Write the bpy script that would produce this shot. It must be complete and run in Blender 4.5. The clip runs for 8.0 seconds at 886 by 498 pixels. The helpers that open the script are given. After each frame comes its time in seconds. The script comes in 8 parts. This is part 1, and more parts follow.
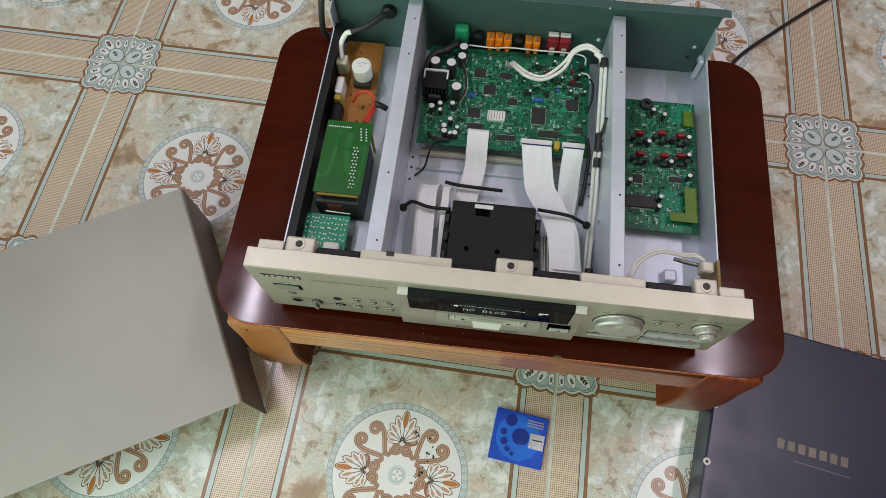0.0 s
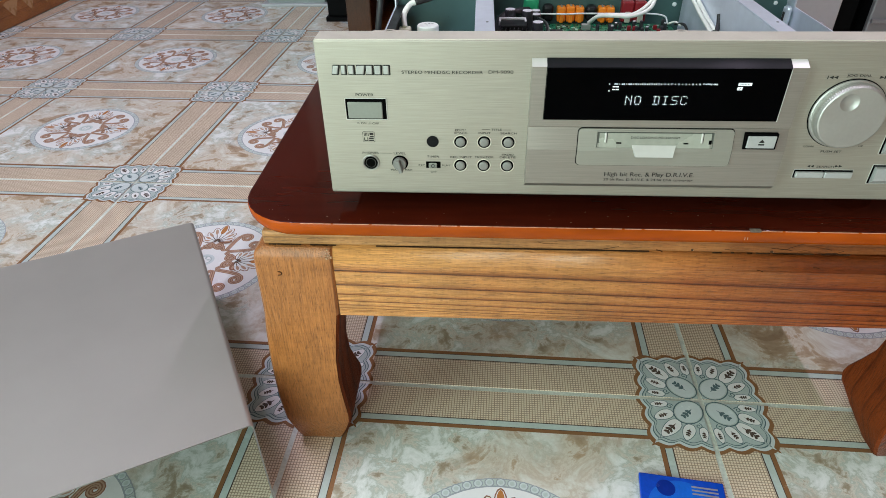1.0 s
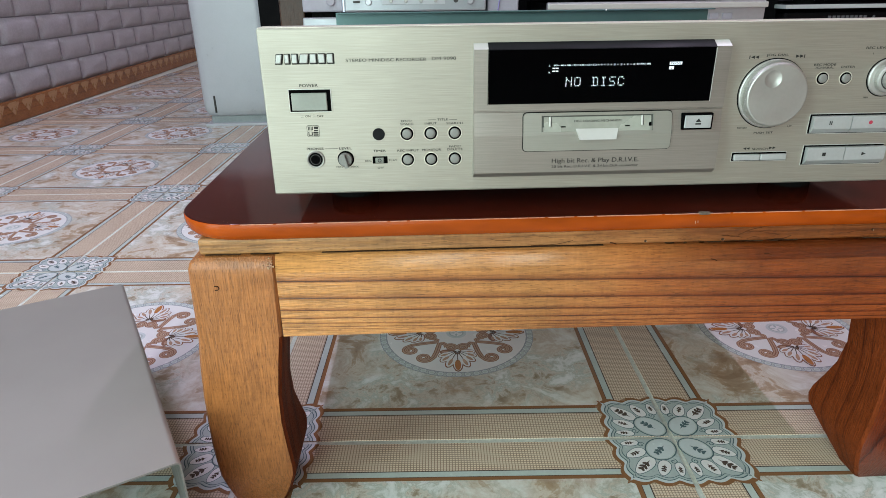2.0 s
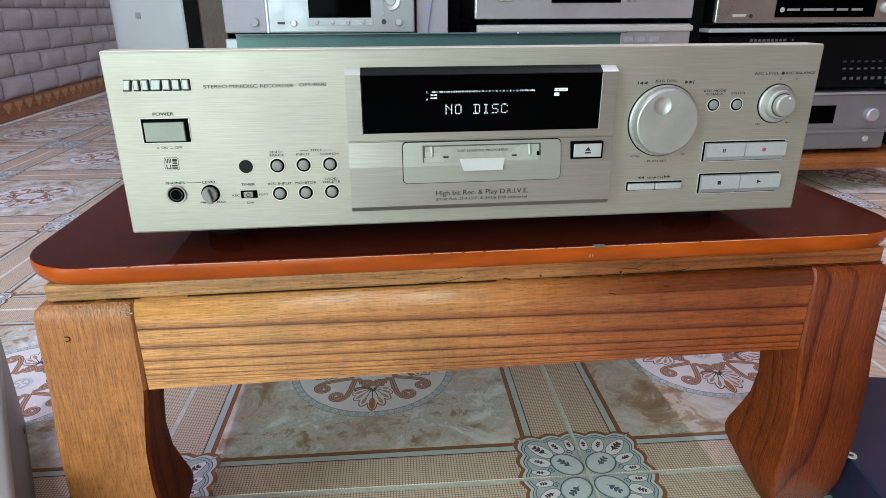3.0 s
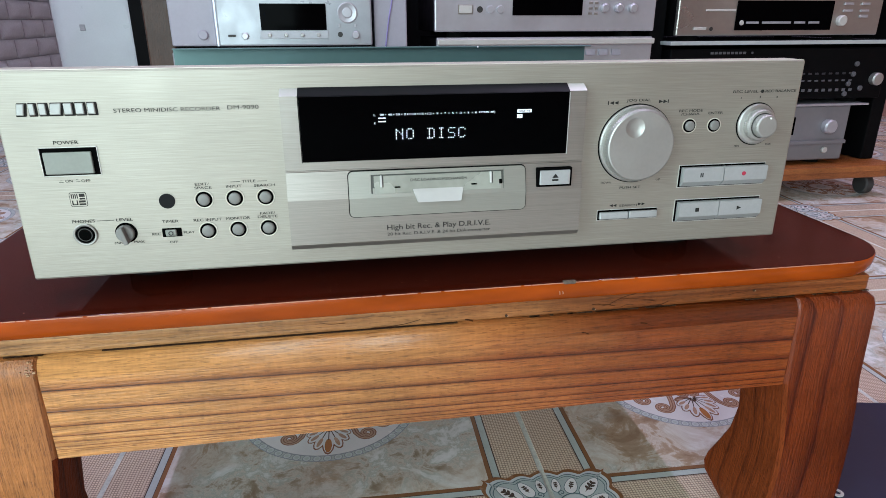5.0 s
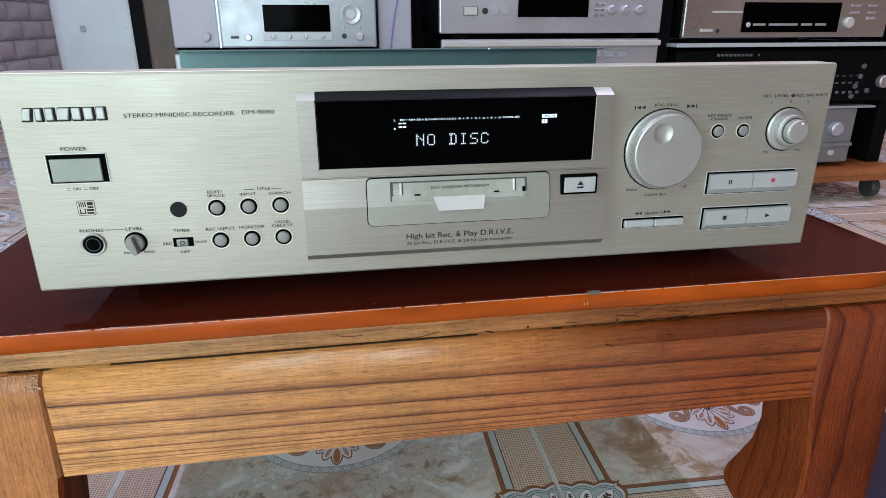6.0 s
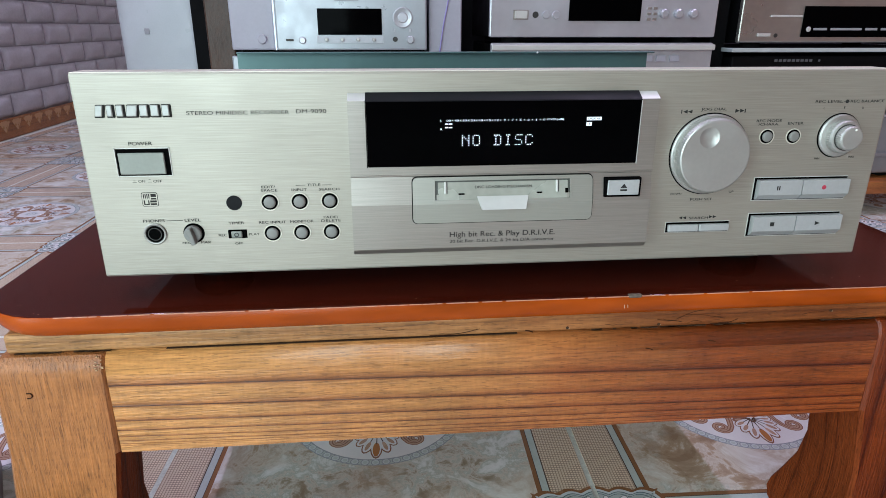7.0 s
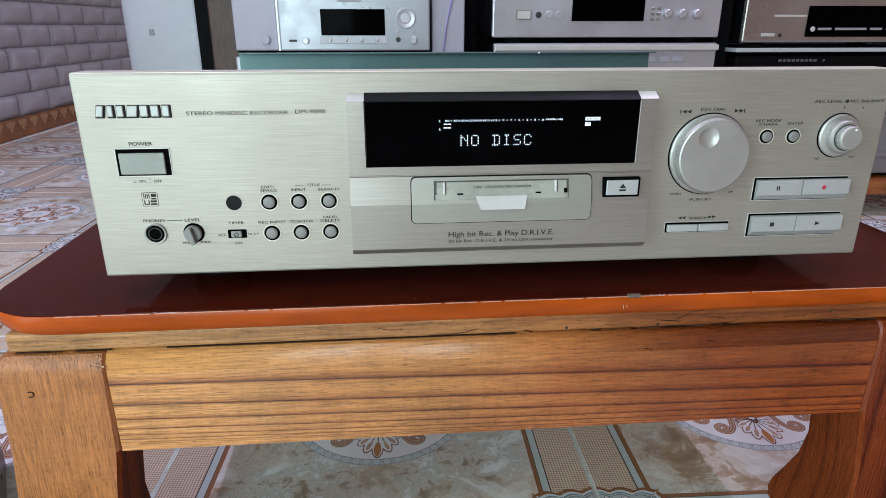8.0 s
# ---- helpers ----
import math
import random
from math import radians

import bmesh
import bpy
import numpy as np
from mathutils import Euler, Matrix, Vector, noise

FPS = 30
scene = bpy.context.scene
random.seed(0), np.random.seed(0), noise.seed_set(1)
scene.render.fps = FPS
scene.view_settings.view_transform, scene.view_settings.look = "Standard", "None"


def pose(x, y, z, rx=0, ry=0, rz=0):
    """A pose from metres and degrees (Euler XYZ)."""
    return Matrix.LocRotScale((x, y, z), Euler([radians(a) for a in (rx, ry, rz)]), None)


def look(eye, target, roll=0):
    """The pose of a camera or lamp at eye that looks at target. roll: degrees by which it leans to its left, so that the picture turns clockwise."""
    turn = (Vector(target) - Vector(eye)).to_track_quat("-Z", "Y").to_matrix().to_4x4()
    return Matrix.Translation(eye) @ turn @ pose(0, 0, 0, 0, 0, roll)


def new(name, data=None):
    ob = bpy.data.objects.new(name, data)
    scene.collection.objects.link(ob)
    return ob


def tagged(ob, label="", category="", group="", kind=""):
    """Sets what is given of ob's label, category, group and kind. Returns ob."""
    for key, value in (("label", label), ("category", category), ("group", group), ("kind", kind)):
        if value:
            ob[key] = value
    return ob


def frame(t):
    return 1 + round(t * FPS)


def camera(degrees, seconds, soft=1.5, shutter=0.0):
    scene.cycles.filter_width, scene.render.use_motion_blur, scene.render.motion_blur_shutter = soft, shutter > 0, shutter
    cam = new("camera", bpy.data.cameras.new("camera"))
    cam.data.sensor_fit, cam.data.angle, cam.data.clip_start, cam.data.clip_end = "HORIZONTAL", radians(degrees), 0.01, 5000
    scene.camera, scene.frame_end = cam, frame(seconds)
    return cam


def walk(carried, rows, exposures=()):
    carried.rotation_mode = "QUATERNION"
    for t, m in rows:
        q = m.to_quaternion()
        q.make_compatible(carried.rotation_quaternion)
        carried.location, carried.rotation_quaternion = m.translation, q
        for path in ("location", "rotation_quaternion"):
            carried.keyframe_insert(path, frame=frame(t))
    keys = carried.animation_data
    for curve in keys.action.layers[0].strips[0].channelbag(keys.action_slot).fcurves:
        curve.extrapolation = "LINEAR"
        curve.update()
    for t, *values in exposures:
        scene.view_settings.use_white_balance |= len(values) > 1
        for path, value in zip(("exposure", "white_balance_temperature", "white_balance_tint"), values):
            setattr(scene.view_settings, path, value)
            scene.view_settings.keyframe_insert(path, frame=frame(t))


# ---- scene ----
cam = camera(70.6, 8.0, soft=0.8)
PATH = [
    (0, (-0.017, -0.175, 0.886), (-0.126, 0.586, -0.96), -1.6),
    (0.2, (-0.045, -0.242, 0.863), (-0.169, 0.699, -0.898), -1.03),
    (0.3, (-0.057, -0.269, 0.834), (-0.197, 0.736, -0.89), -1.6),
    (0.4, (-0.067, -0.29, 0.788), (-0.224, 0.795, -0.885), -2.29),
    (0.5, (-0.075, -0.307, 0.731), (-0.226, 0.873, -0.876), -2.0),
    (0.6, (-0.083, -0.324, 0.672), (-0.221, 0.951, -0.863), -1.52),
    (0.7, (-0.089, -0.342, 0.622), (-0.231, 1.03, -0.826), -1.6),
    (0.8, (-0.097, -0.363, 0.579), (-0.23, 1.11, -0.768), -1.4),
    (0.9, (-0.112, -0.381, 0.521), (-0.229, 1.202, -0.695), -1.2),
    (1, (-0.116, -0.388, 0.494), (-0.22, 1.241, -0.661), -1.0),
    (1.1, (-0.114, -0.396, 0.459), (-0.194, 1.262, -0.658), -0.7),
    (1.2, (-0.111, -0.403, 0.432), (-0.178, 1.299, -0.617), -0.7),
    (2.3, (-0.122, -0.419, 0.399), (0.002, 1.429, -0.356), -0.3),
    (2.4, (-0.122, -0.417, 0.399), (0.015, 1.432, -0.349), -0.19),
    (2.5, (-0.12, -0.417, 0.4), (0.024, 1.433, -0.345), -0.3),
    (2.6, (-0.112, -0.41, 0.4), (0.067, 1.439, -0.34), -0.23),
    (2.7, (-0.1, -0.403, 0.399), (0.11, 1.444, -0.337), -0.07),
    (2.8, (-0.089, -0.398, 0.399), (0.139, 1.45, -0.331), 0.04),
    (2.9, (-0.079, -0.396, 0.399), (0.132, 1.456, -0.327), -0.11),
    (3, (-0.068, -0.388, 0.399), (0.138, 1.466, -0.321), -0.2),
    (3.1, (-0.061, -0.382, 0.399), (0.151, 1.473, -0.318), -0.24),
    (3.2, (-0.055, -0.375, 0.399), (0.167, 1.481, -0.314), -0.24),
    (3.3, (-0.052, -0.367, 0.399), (0.184, 1.488, -0.311), -0.23),
    (3.4, (-0.051, -0.361, 0.398), (0.197, 1.492, -0.311), -0.17),
    (3.5, (-0.049, -0.355, 0.398), (0.206, 1.498, -0.309), -0.2),
    (3.7, (-0.047, -0.351, 0.399), (0.224, 1.502, -0.305), -0.2),
    (4, (-0.047, -0.35, 0.399), (0.236, 1.503, -0.3), -0.1),
    (4.5, (-0.049, -0.35, 0.398), (0.251, 1.503, -0.293), -0.1),
    (5, (-0.055, -0.343, 0.399), (0.258, 1.509, -0.289), -0.1),
    (5.2, (-0.057, -0.338, 0.399), (0.244, 1.516, -0.288), -0.19),
    (6.3, (-0.066, -0.327, 0.399), (0.256, 1.526, -0.282), -0.01),
    (6.5, (-0.066, -0.327, 0.399), (0.252, 1.527, -0.28), -0.1),
    (6.6, (-0.066, -0.328, 0.4), (0.252, 1.524, -0.284), -0.04),
    (6.7, (-0.066, -0.33, 0.399), (0.236, 1.527, -0.28), 0.27),
    (6.8, (-0.065, -0.332, 0.399), (0.192, 1.532, -0.28), 0.21),
    (6.9, (-0.065, -0.334, 0.398), (0.13, 1.538, -0.277), 0.28),
    (7, (-0.065, -0.336, 0.399), (0.113, 1.538, -0.275), 0.1),
    (7.5, (-0.066, -0.336, 0.399), (0.102, 1.54, -0.274), 0.1),
    (8, (-0.062, -0.337, 0.399), (0.102, 1.539, -0.274), -0.0),
]
EXPOSURES = [(0, -0.98, 6750, 3), (0.5, -0.68, 6650, 7), (1.0, -0.60, 6200, 13), (2.5, -0.52, 6000, 18), (3.5, -0.54, 5850, 21), (8, -0.60, 5750, 23)]
walk(cam, [(t, look(eye, target, roll)) for t, eye, target, roll in PATH], EXPOSURES)

# ---- world and lights ----
world = bpy.data.worlds.new("world")
world.use_nodes = True
scene.world = world
wbg = world.node_tree.nodes["Background"]
wbg.inputs["Color"].default_value = (0.75, 0.85, 1.0, 1)
wbg.inputs["Strength"].default_value = 0.25


def tube_lamp(x, y, z, length, power, colour, rz=0):
    """A ceiling batten with a fluorescent tube: the area lamp is the tube's light."""
    data = bpy.data.lights.new("tube_light", "AREA")
    data.shape, data.size, data.size_y = "RECTANGLE", 0.05, length
    data.energy, data.color = power, colour
    ob = new("tube_light", data)
    ob.matrix_basis = pose(x, y, z - 0.045, 0, 0, rz)
    return ob


LAMPS = [(-1.30, 0.42, 3.17, 1.2, 44.0, (0.92, 0.80, 1.0)),
         (1.36, 0.55, 3.17, 1.2, 42.0, (0.95, 0.79, 1.0))]
for row in LAMPS:
    tube_lamp(*row)
# daylight in the open doorway of the brick wall, behind the camera on its left
DOOR = (-1.55, -0.60, 0.0, 2.15)
sky_light = bpy.data.lights.new("doorway_daylight", "AREA")
sky_light.shape, sky_light.size, sky_light.size_y = "RECTANGLE", DOOR[1] - DOOR[0], DOOR[3] - DOOR[2] - 0.02
sky_light.energy, sky_light.color = 60.0, (0.78, 1.0, 0.86)
new("doorway_daylight", sky_light).matrix_basis = pose(-1.47, (DOOR[0] + DOOR[1]) / 2, DOOR[3] / 2, 0, -90, 0) @ Matrix.Rotation(radians(90), 4, "Z")

# a second open doorway in the wall behind the camera
GLAZ = (-1.40, -0.30, 0.0, 2.10)
back_light = bpy.data.lights.new("rear_daylight", "AREA")
back_light.shape, back_light.size, back_light.size_y = "RECTANGLE", GLAZ[1] - GLAZ[0], GLAZ[3] - GLAZ[2] - 0.02
back_light.energy, back_light.color = 84.0, (0.79, 1.0, 0.86)
new("rear_daylight", back_light).matrix_basis = pose((GLAZ[0] + GLAZ[1]) / 2, -2.61, (GLAZ[2] + GLAZ[3]) / 2, 90, 0, 0)

# ---- helpers for meshes ----
ORG = {}


def thing(name, label, category, at=(0, 0, 0), m=None, world_coords=True, group="", kind=""):
    """An Empty at the base of a thing. Its parts are given in world metres, or in its own frame if m is given."""
    ob = new(name)
    ob.empty_display_size = 0.05
    ob.matrix_basis = m if m is not None else Matrix.Translation(at)
    ORG[ob] = Vector((0, 0, 0)) if m is not None else Vector(at)
    return tagged(ob, label, category, group, kind)


def part(name, bm, material, parent=None, label=""):
    """Links a bmesh as one mesh object under a thing or a part."""
    off = ORG.get(parent, Vector((0, 0, 0)))
    if off.length > 0:
        bmesh.ops.translate(bm, verts=bm.verts, vec=-off)
    me = bpy.data.meshes.new(name)
    bm.to_mesh(me)
    bm.free()
    for mt in (material if isinstance(material, (list, tuple)) else [material]):
        me.materials.append(mt)
    ob = new(name, me)
    ob.parent = parent
    ORG[ob] = off
    if label:
        ob["label"] = label
    return ob


def smooth(ob, angle=35):
    for poly_ in ob.data.polygons:
        poly_.use_smooth = True
    for e_ in ob.data.edges:
        e_.use_edge_sharp = False
    bm = bmesh.new()
    bm.from_mesh(ob.data)
    lim = radians(angle)
    for e_ in bm.edges:
        e_.smooth = not (len(e_.link_faces) == 2 and e_.calc_face_angle(0) > lim)
    bm.to_mesh(ob.data)
    bm.free()
    return ob


def box(x0, x1, y0, y1, z0, z1, bevel=0.0, seg=2, bm=None, mi=0):
    b = bmesh.new()
    vs = [b.verts.new((x, y, z)) for z in (z0, z1) for x, y in ((x0, y0), (x1, y0), (x1, y1), (x0, y1))]
    for f in ((3, 2, 1, 0), (4, 5, 6, 7), (0, 1, 5, 4), (1, 2, 6, 5), (2, 3, 7, 6), (3, 0, 4, 7)):
        b.faces.new([vs[i] for i in f])
    if bevel > 0:
        bmesh.ops.bevel(b, geom=b.edges[:], offset=bevel, segments=seg, affect="EDGES", profile=0.5, clamp_overlap=True)
    return join(bm, b, mi)


def join(bm, b, mi=0):
    if mi:
        for f in b.faces:
            f.material_index = mi
    if bm is None:
        return b
    base = {v: bm.verts.new(v.co) for v in b.verts}
    for f in b.faces:
        nf = bm.faces.new([base[v] for v in f.verts])
        nf.material_index, nf.smooth = f.material_index, f.smooth
    b.free()
    return bm


def lathe(centre, axis, profile, seg=32, bm=None, mi=0):
    """A turned form: profile rows of (distance along the axis, radius)."""
    b = bmesh.new()
    q = Vector((0, 0, 1)).rotation_difference(Vector(axis)).to_matrix()
    rings = []
    for d, r in profile:
        if r <= 1e-6:
            rings.append([b.verts.new(Vector(centre) + q @ Vector((0, 0, d)))])
        else:
            rings.append([b.verts.new(Vector(centre) + q @ Vector((r * math.cos(2 * math.pi * k / seg), r * math.sin(2 * math.pi * k / seg), d))) for k in range(seg)])
    for a_, c_ in zip(rings, rings[1:]):
        for k in range(seg):
            k2 = (k + 1) % seg
            if len(a_) == 1 and len(c_) == 1:
                continue
            if len(a_) == 1:
                b.faces.new((a_[0], c_[k], c_[k2]))
            elif len(c_) == 1:
                b.faces.new((a_[k], a_[k2], c_[0]))
            else:
                b.faces.new((a_[k], a_[k2], c_[k2], c_[k]))
    bmesh.ops.recalc_face_normals(b, faces=b.faces)
    return join(bm, b, mi)


def cyl(centre, axis, r, depth, seg=20, bm=None, mi=0, bev=0.0):
    if bev > 0:
        prof = [(0, 0), (0, r), (depth - bev, r), (depth, r - bev), (depth, 0)]
    else:
        prof = [(0, 0), (0, r), (depth, r), (depth, 0)]
    return lathe(centre, axis, prof, seg, bm, mi)


def spline(points, n=8):
    """A smooth curve through the points."""
    P = [Vector(p_) for p_ in points]
    P = [2 * P[0] - P[1]] + P + [2 * P[-1] - P[-2]]
    out = []
    for i in range(1, len(P) - 2):
        for k in range(n):
            t_ = k / n
            out.append(0.5 * (2 * P[i] + (P[i + 1] - P[i - 1]) * t_ + (2 * P[i - 1] - 5 * P[i] + 4 * P[i + 1] - P[i + 2]) * t_ ** 2
                              + (3 * P[i] - P[i - 1] - 3 * P[i + 1] + P[i + 2]) * t_ ** 3))
    out.append(P[-2])
    return out


def sweep(points, r, seg=8, n=8, bm=None, mi=0, flat=None):
    """A round cable, or a flat ribbon (width, thickness) if flat is given, along a curve."""
    path_ = spline(points, n)
    b = bmesh.new()
    rings = []
    up = Vector((0, 0, 1))
    for i, p_ in enumerate(path_):
        d = (path_[min(i + 1, len(path_) - 1)] - path_[max(i - 1, 0)]).normalized()
        side = d.cross(up)
        if side.length < 0.05:
            side = Vector((1, 0, 0))
        side.normalize()
        nrm = side.cross(d).normalized()
        if flat:
            side = Vector((1, 0, 0)) - d * d.x
            side.normalize()
            nrm = side.cross(d).normalized()
            w_, h_ = flat[0] / 2, flat[1] / 2
            rings.append([b.verts.new(p_ + side * sx * w_ + nrm * sz * h_) for sx, sz in ((-1, -1), (1, -1), (1, 1), (-1, 1))])
        else:
            rings.append([b.verts.new(p_ + (side * math.cos(2 * math.pi * k / seg) + nrm * math.sin(2 * math.pi * k / seg)) * r) for k in range(seg)])
    m_ = len(rings[0])
    for a_, c_ in zip(rings, rings[1:]):
        for k in range(m_):
            f = b.faces.new((a_[k], a_[(k + 1) % m_], c_[(k + 1) % m_], c_[k]))
            f.smooth = not flat
    b.faces.new(rings[0][::-1])
    b.faces.new(rings[-1])
    return join(bm, b, mi)


def lettering(body, x0, x1, z0, z1, y, align_m=None, bold=0.02):
    """Words in the built-in font, fitted into a box on a plane that faces -y (or onto align_m)."""
    cu = bpy.data.curves.new("words", "FONT")
    cu.body = body
    cu.resolution_u = 4
    ob = bpy.data.objects.new("words", cu)
    scene.collection.objects.link(ob)
    bpy.context.view_layer.update()
    me = bpy.data.meshes.new_from_object(ob.evaluated_get(bpy.context.evaluated_depsgraph_get()))
    bpy.data.objects.remove(ob)
    bpy.data.curves.remove(cu)
    b = bmesh.new()
    b.from_mesh(me)
    bpy.data.meshes.remove(me)
    xs, ys = [v.co.x for v in b.verts], [v.co.y for v in b.verts]
    ax, bx, ay, by = min(xs), max(xs), min(ys), max(ys)
    for v in b.verts:
        u_, w_ = (v.co.x - ax) / (bx - ax), (v.co.y - ay) / (by - ay)
        co = Vector((x0 + u_ * (x1 - x0), y, z0 + w_ * (z1 - z0)))
        v.co = align_m @ Vector((co.x, co.z, y)) if align_m else co
    if bold and not align_m:
        # a second print a hair to the side thickens the strokes
        got = bmesh.ops.duplicate(b, geom=b.faces[:])
        bmesh.ops.translate(b, verts=[g for g in got["geom"] if isinstance(g, bmesh.types.BMVert)], vec=(bold * (z1 - z0), -0.00004, 0))
    return b


def plate(pts, z, bm, mi=0):
    """A flat shape of a print, facing up."""
    f = bm.faces.new([bm.verts.new((p_[0], p_[1], z)) for p_ in pts])
    if f.normal.z < 0 or sum(p_[0] * q_[1] - q_[0] * p_[1] for p_, q_ in zip(pts, pts[1:] + pts[:1])) < 0:
        f.normal_flip()
    f.material_index = mi
    return f


def oval(cx, cy, ra, rb, turn, seg=14):
    c, s_ = math.cos(turn), math.sin(turn)
    return [(cx + ra * math.cos(2 * math.pi * k / seg) * c - rb * math.sin(2 * math.pi * k / seg) * s_,
             cy + ra * math.cos(2 * math.pi * k / seg) * s_ + rb * math.sin(2 * math.pi * k / seg) * c) for k in range(seg)]


def ribbon2(path_, w, z, bm, mi):
    """A flat painted stroke along a path in the plane."""
    L, R = [], []
    for i, p_ in enumerate(path_):
        a_, c_ = path_[max(i - 1, 0)], path_[min(i + 1, len(path_) - 1)]
        dx, dy = c_[0] - a_[0], c_[1] - a_[1]
        l_ = math.hypot(dx, dy) or 1
        L.append(bm.verts.new((p_[0] - dy / l_ * w / 2, p_[1] + dx / l_ * w / 2, z)))
        R.append(bm.verts.new((p_[0] + dy / l_ * w / 2, p_[1] - dx / l_ * w / 2, z)))
    for i in range(len(path_) - 1):
        f = bm.faces.new((R[i], R[i + 1], L[i + 1], L[i]))
        f.material_index = mi
        f.normal_update()
        if f.normal.z < 0:
            f.normal_flip()


def ribbon2_mesh(path_, w, z):
    """A flat band along a path, as a mesh of its own."""
    b = bmesh.new()
    ribbon2(path_, w, z, b, 0)
    return b


def prism(pts, z0, z1):
    """An upright prism over a flat outline."""
    b = bmesh.new()
    lo = [b.verts.new((x, y, z0)) for x, y in pts]
    hi = [b.verts.new((x, y, z1)) for x, y in pts]
    b.faces.new(hi)
    b.faces.new(lo[::-1])
    for i in range(len(pts)):
        j = (i + 1) % len(pts)
        b.faces.new((lo[i], lo[j], hi[j], hi[i]))
    bmesh.ops.recalc_face_normals(b, faces=b.faces)
    return b


# ---- materials ----
def node(nt, kind, **values):
    n_ = nt.nodes.new(kind)
    for k_, v_ in values.items():
        n_.inputs[k_.replace("_", " ")].default_value = v_
    return n_


def basic(name, colour, rough=0.5, metal=0.0, vary=0.12, scale=30.0, bump=0.0, bump_scale=200.0, stretch=(1, 1, 1), coat=0.0, spec=0.5, rough_vary=0.08):
    """A surface with variation at two scales and a fine relief."""
    mt = bpy.data.materials.new(name)
    mt.use_nodes = True
    nt = mt.node_tree
    bs = nt.nodes["Principled BSDF"]
    tc = nt.nodes.new("ShaderNodeTexCoord")
    mp = nt.nodes.new("ShaderNodeMapping")
    mp.inputs["Scale"].default_value = stretch
    nt.links.new(tc.outputs["Object"], mp.inputs["Vector"])
    n1 = node(nt, "ShaderNodeTexNoise", Scale=scale, Detail=4.0)
    n2 = node(nt, "ShaderNodeTexNoise", Scale=scale * 7.3, Detail=3.0)
    for n_ in (n1, n2):
        nt.links.new(mp.outputs["Vector"], n_.inputs["Vector"])
    add = nt.nodes.new("ShaderNodeMath")
    add.operation = "ADD"
    nt.links.new(n1.outputs["Fac"], add.inputs[0])
    nt.links.new(n2.outputs["Fac"], add.inputs[1])
    mr = node(nt, "ShaderNodeMapRange", From_Min=0.6, From_Max=1.4, To_Min=1 - vary, To_Max=1 + vary)
    nt.links.new(add.outputs[0], mr.inputs["Value"])
    mul = nt.nodes.new("ShaderNodeVectorMath")
    mul.operation = "SCALE"
    mul.inputs[0].default_value = colour
    nt.links.new(mr.outputs[0], mul.inputs["Scale"])
    nt.links.new(mul.outputs[0], bs.inputs["Base Color"])
    rr = node(nt, "ShaderNodeMapRange", From_Min=0.3, From_Max=0.7, To_Min=max(rough - rough_vary, 0.02), To_Max=min(rough + rough_vary, 1.0))
    nt.links.new(n1.outputs["Fac"], rr.inputs["Value"])
    nt.links.new(rr.outputs[0], bs.inputs["Roughness"])
    bs.inputs["Metallic"].default_value = metal
    bs.inputs["Specular IOR Level"].default_value = spec
    if coat:
        bs.inputs["Coat Weight"].default_value = coat
        bs.inputs["Coat Roughness"].default_value = 0.06
    if bump:
        n3 = node(nt, "ShaderNodeTexNoise", Scale=bump_scale, Detail=3.0)
        nt.links.new(mp.outputs["Vector"], n3.inputs["Vector"])
        bp = node(nt, "ShaderNodeBump", Strength=bump, Distance=0.001)
        nt.links.new(n3.outputs["Fac"], bp.inputs["Height"])
        nt.links.new(bp.outputs[0], bs.inputs["Normal"])
    return mt


def glow(name, colour, strength):
    mt = bpy.data.materials.new(name)
    mt.use_nodes = True
    bs = mt.node_tree.nodes["Principled BSDF"]
    bs.inputs["Base Color"].default_value = (*colour, 1)
    bs.inputs["Emission Color"].default_value = (*colour, 1)
    bs.inputs["Emission Strength"].default_value = strength
    return mt


def ramp(nt, stops):
    r_ = nt.nodes.new("ShaderNodeValToRGB")
    els = r_.color_ramp.elements
    while len(els) < len(stops):
        els.new(0.5)
    for e_, (p_, c_) in zip(els, stops):
        e_.position, e_.color = p_, (*c_, 1)
    return r_


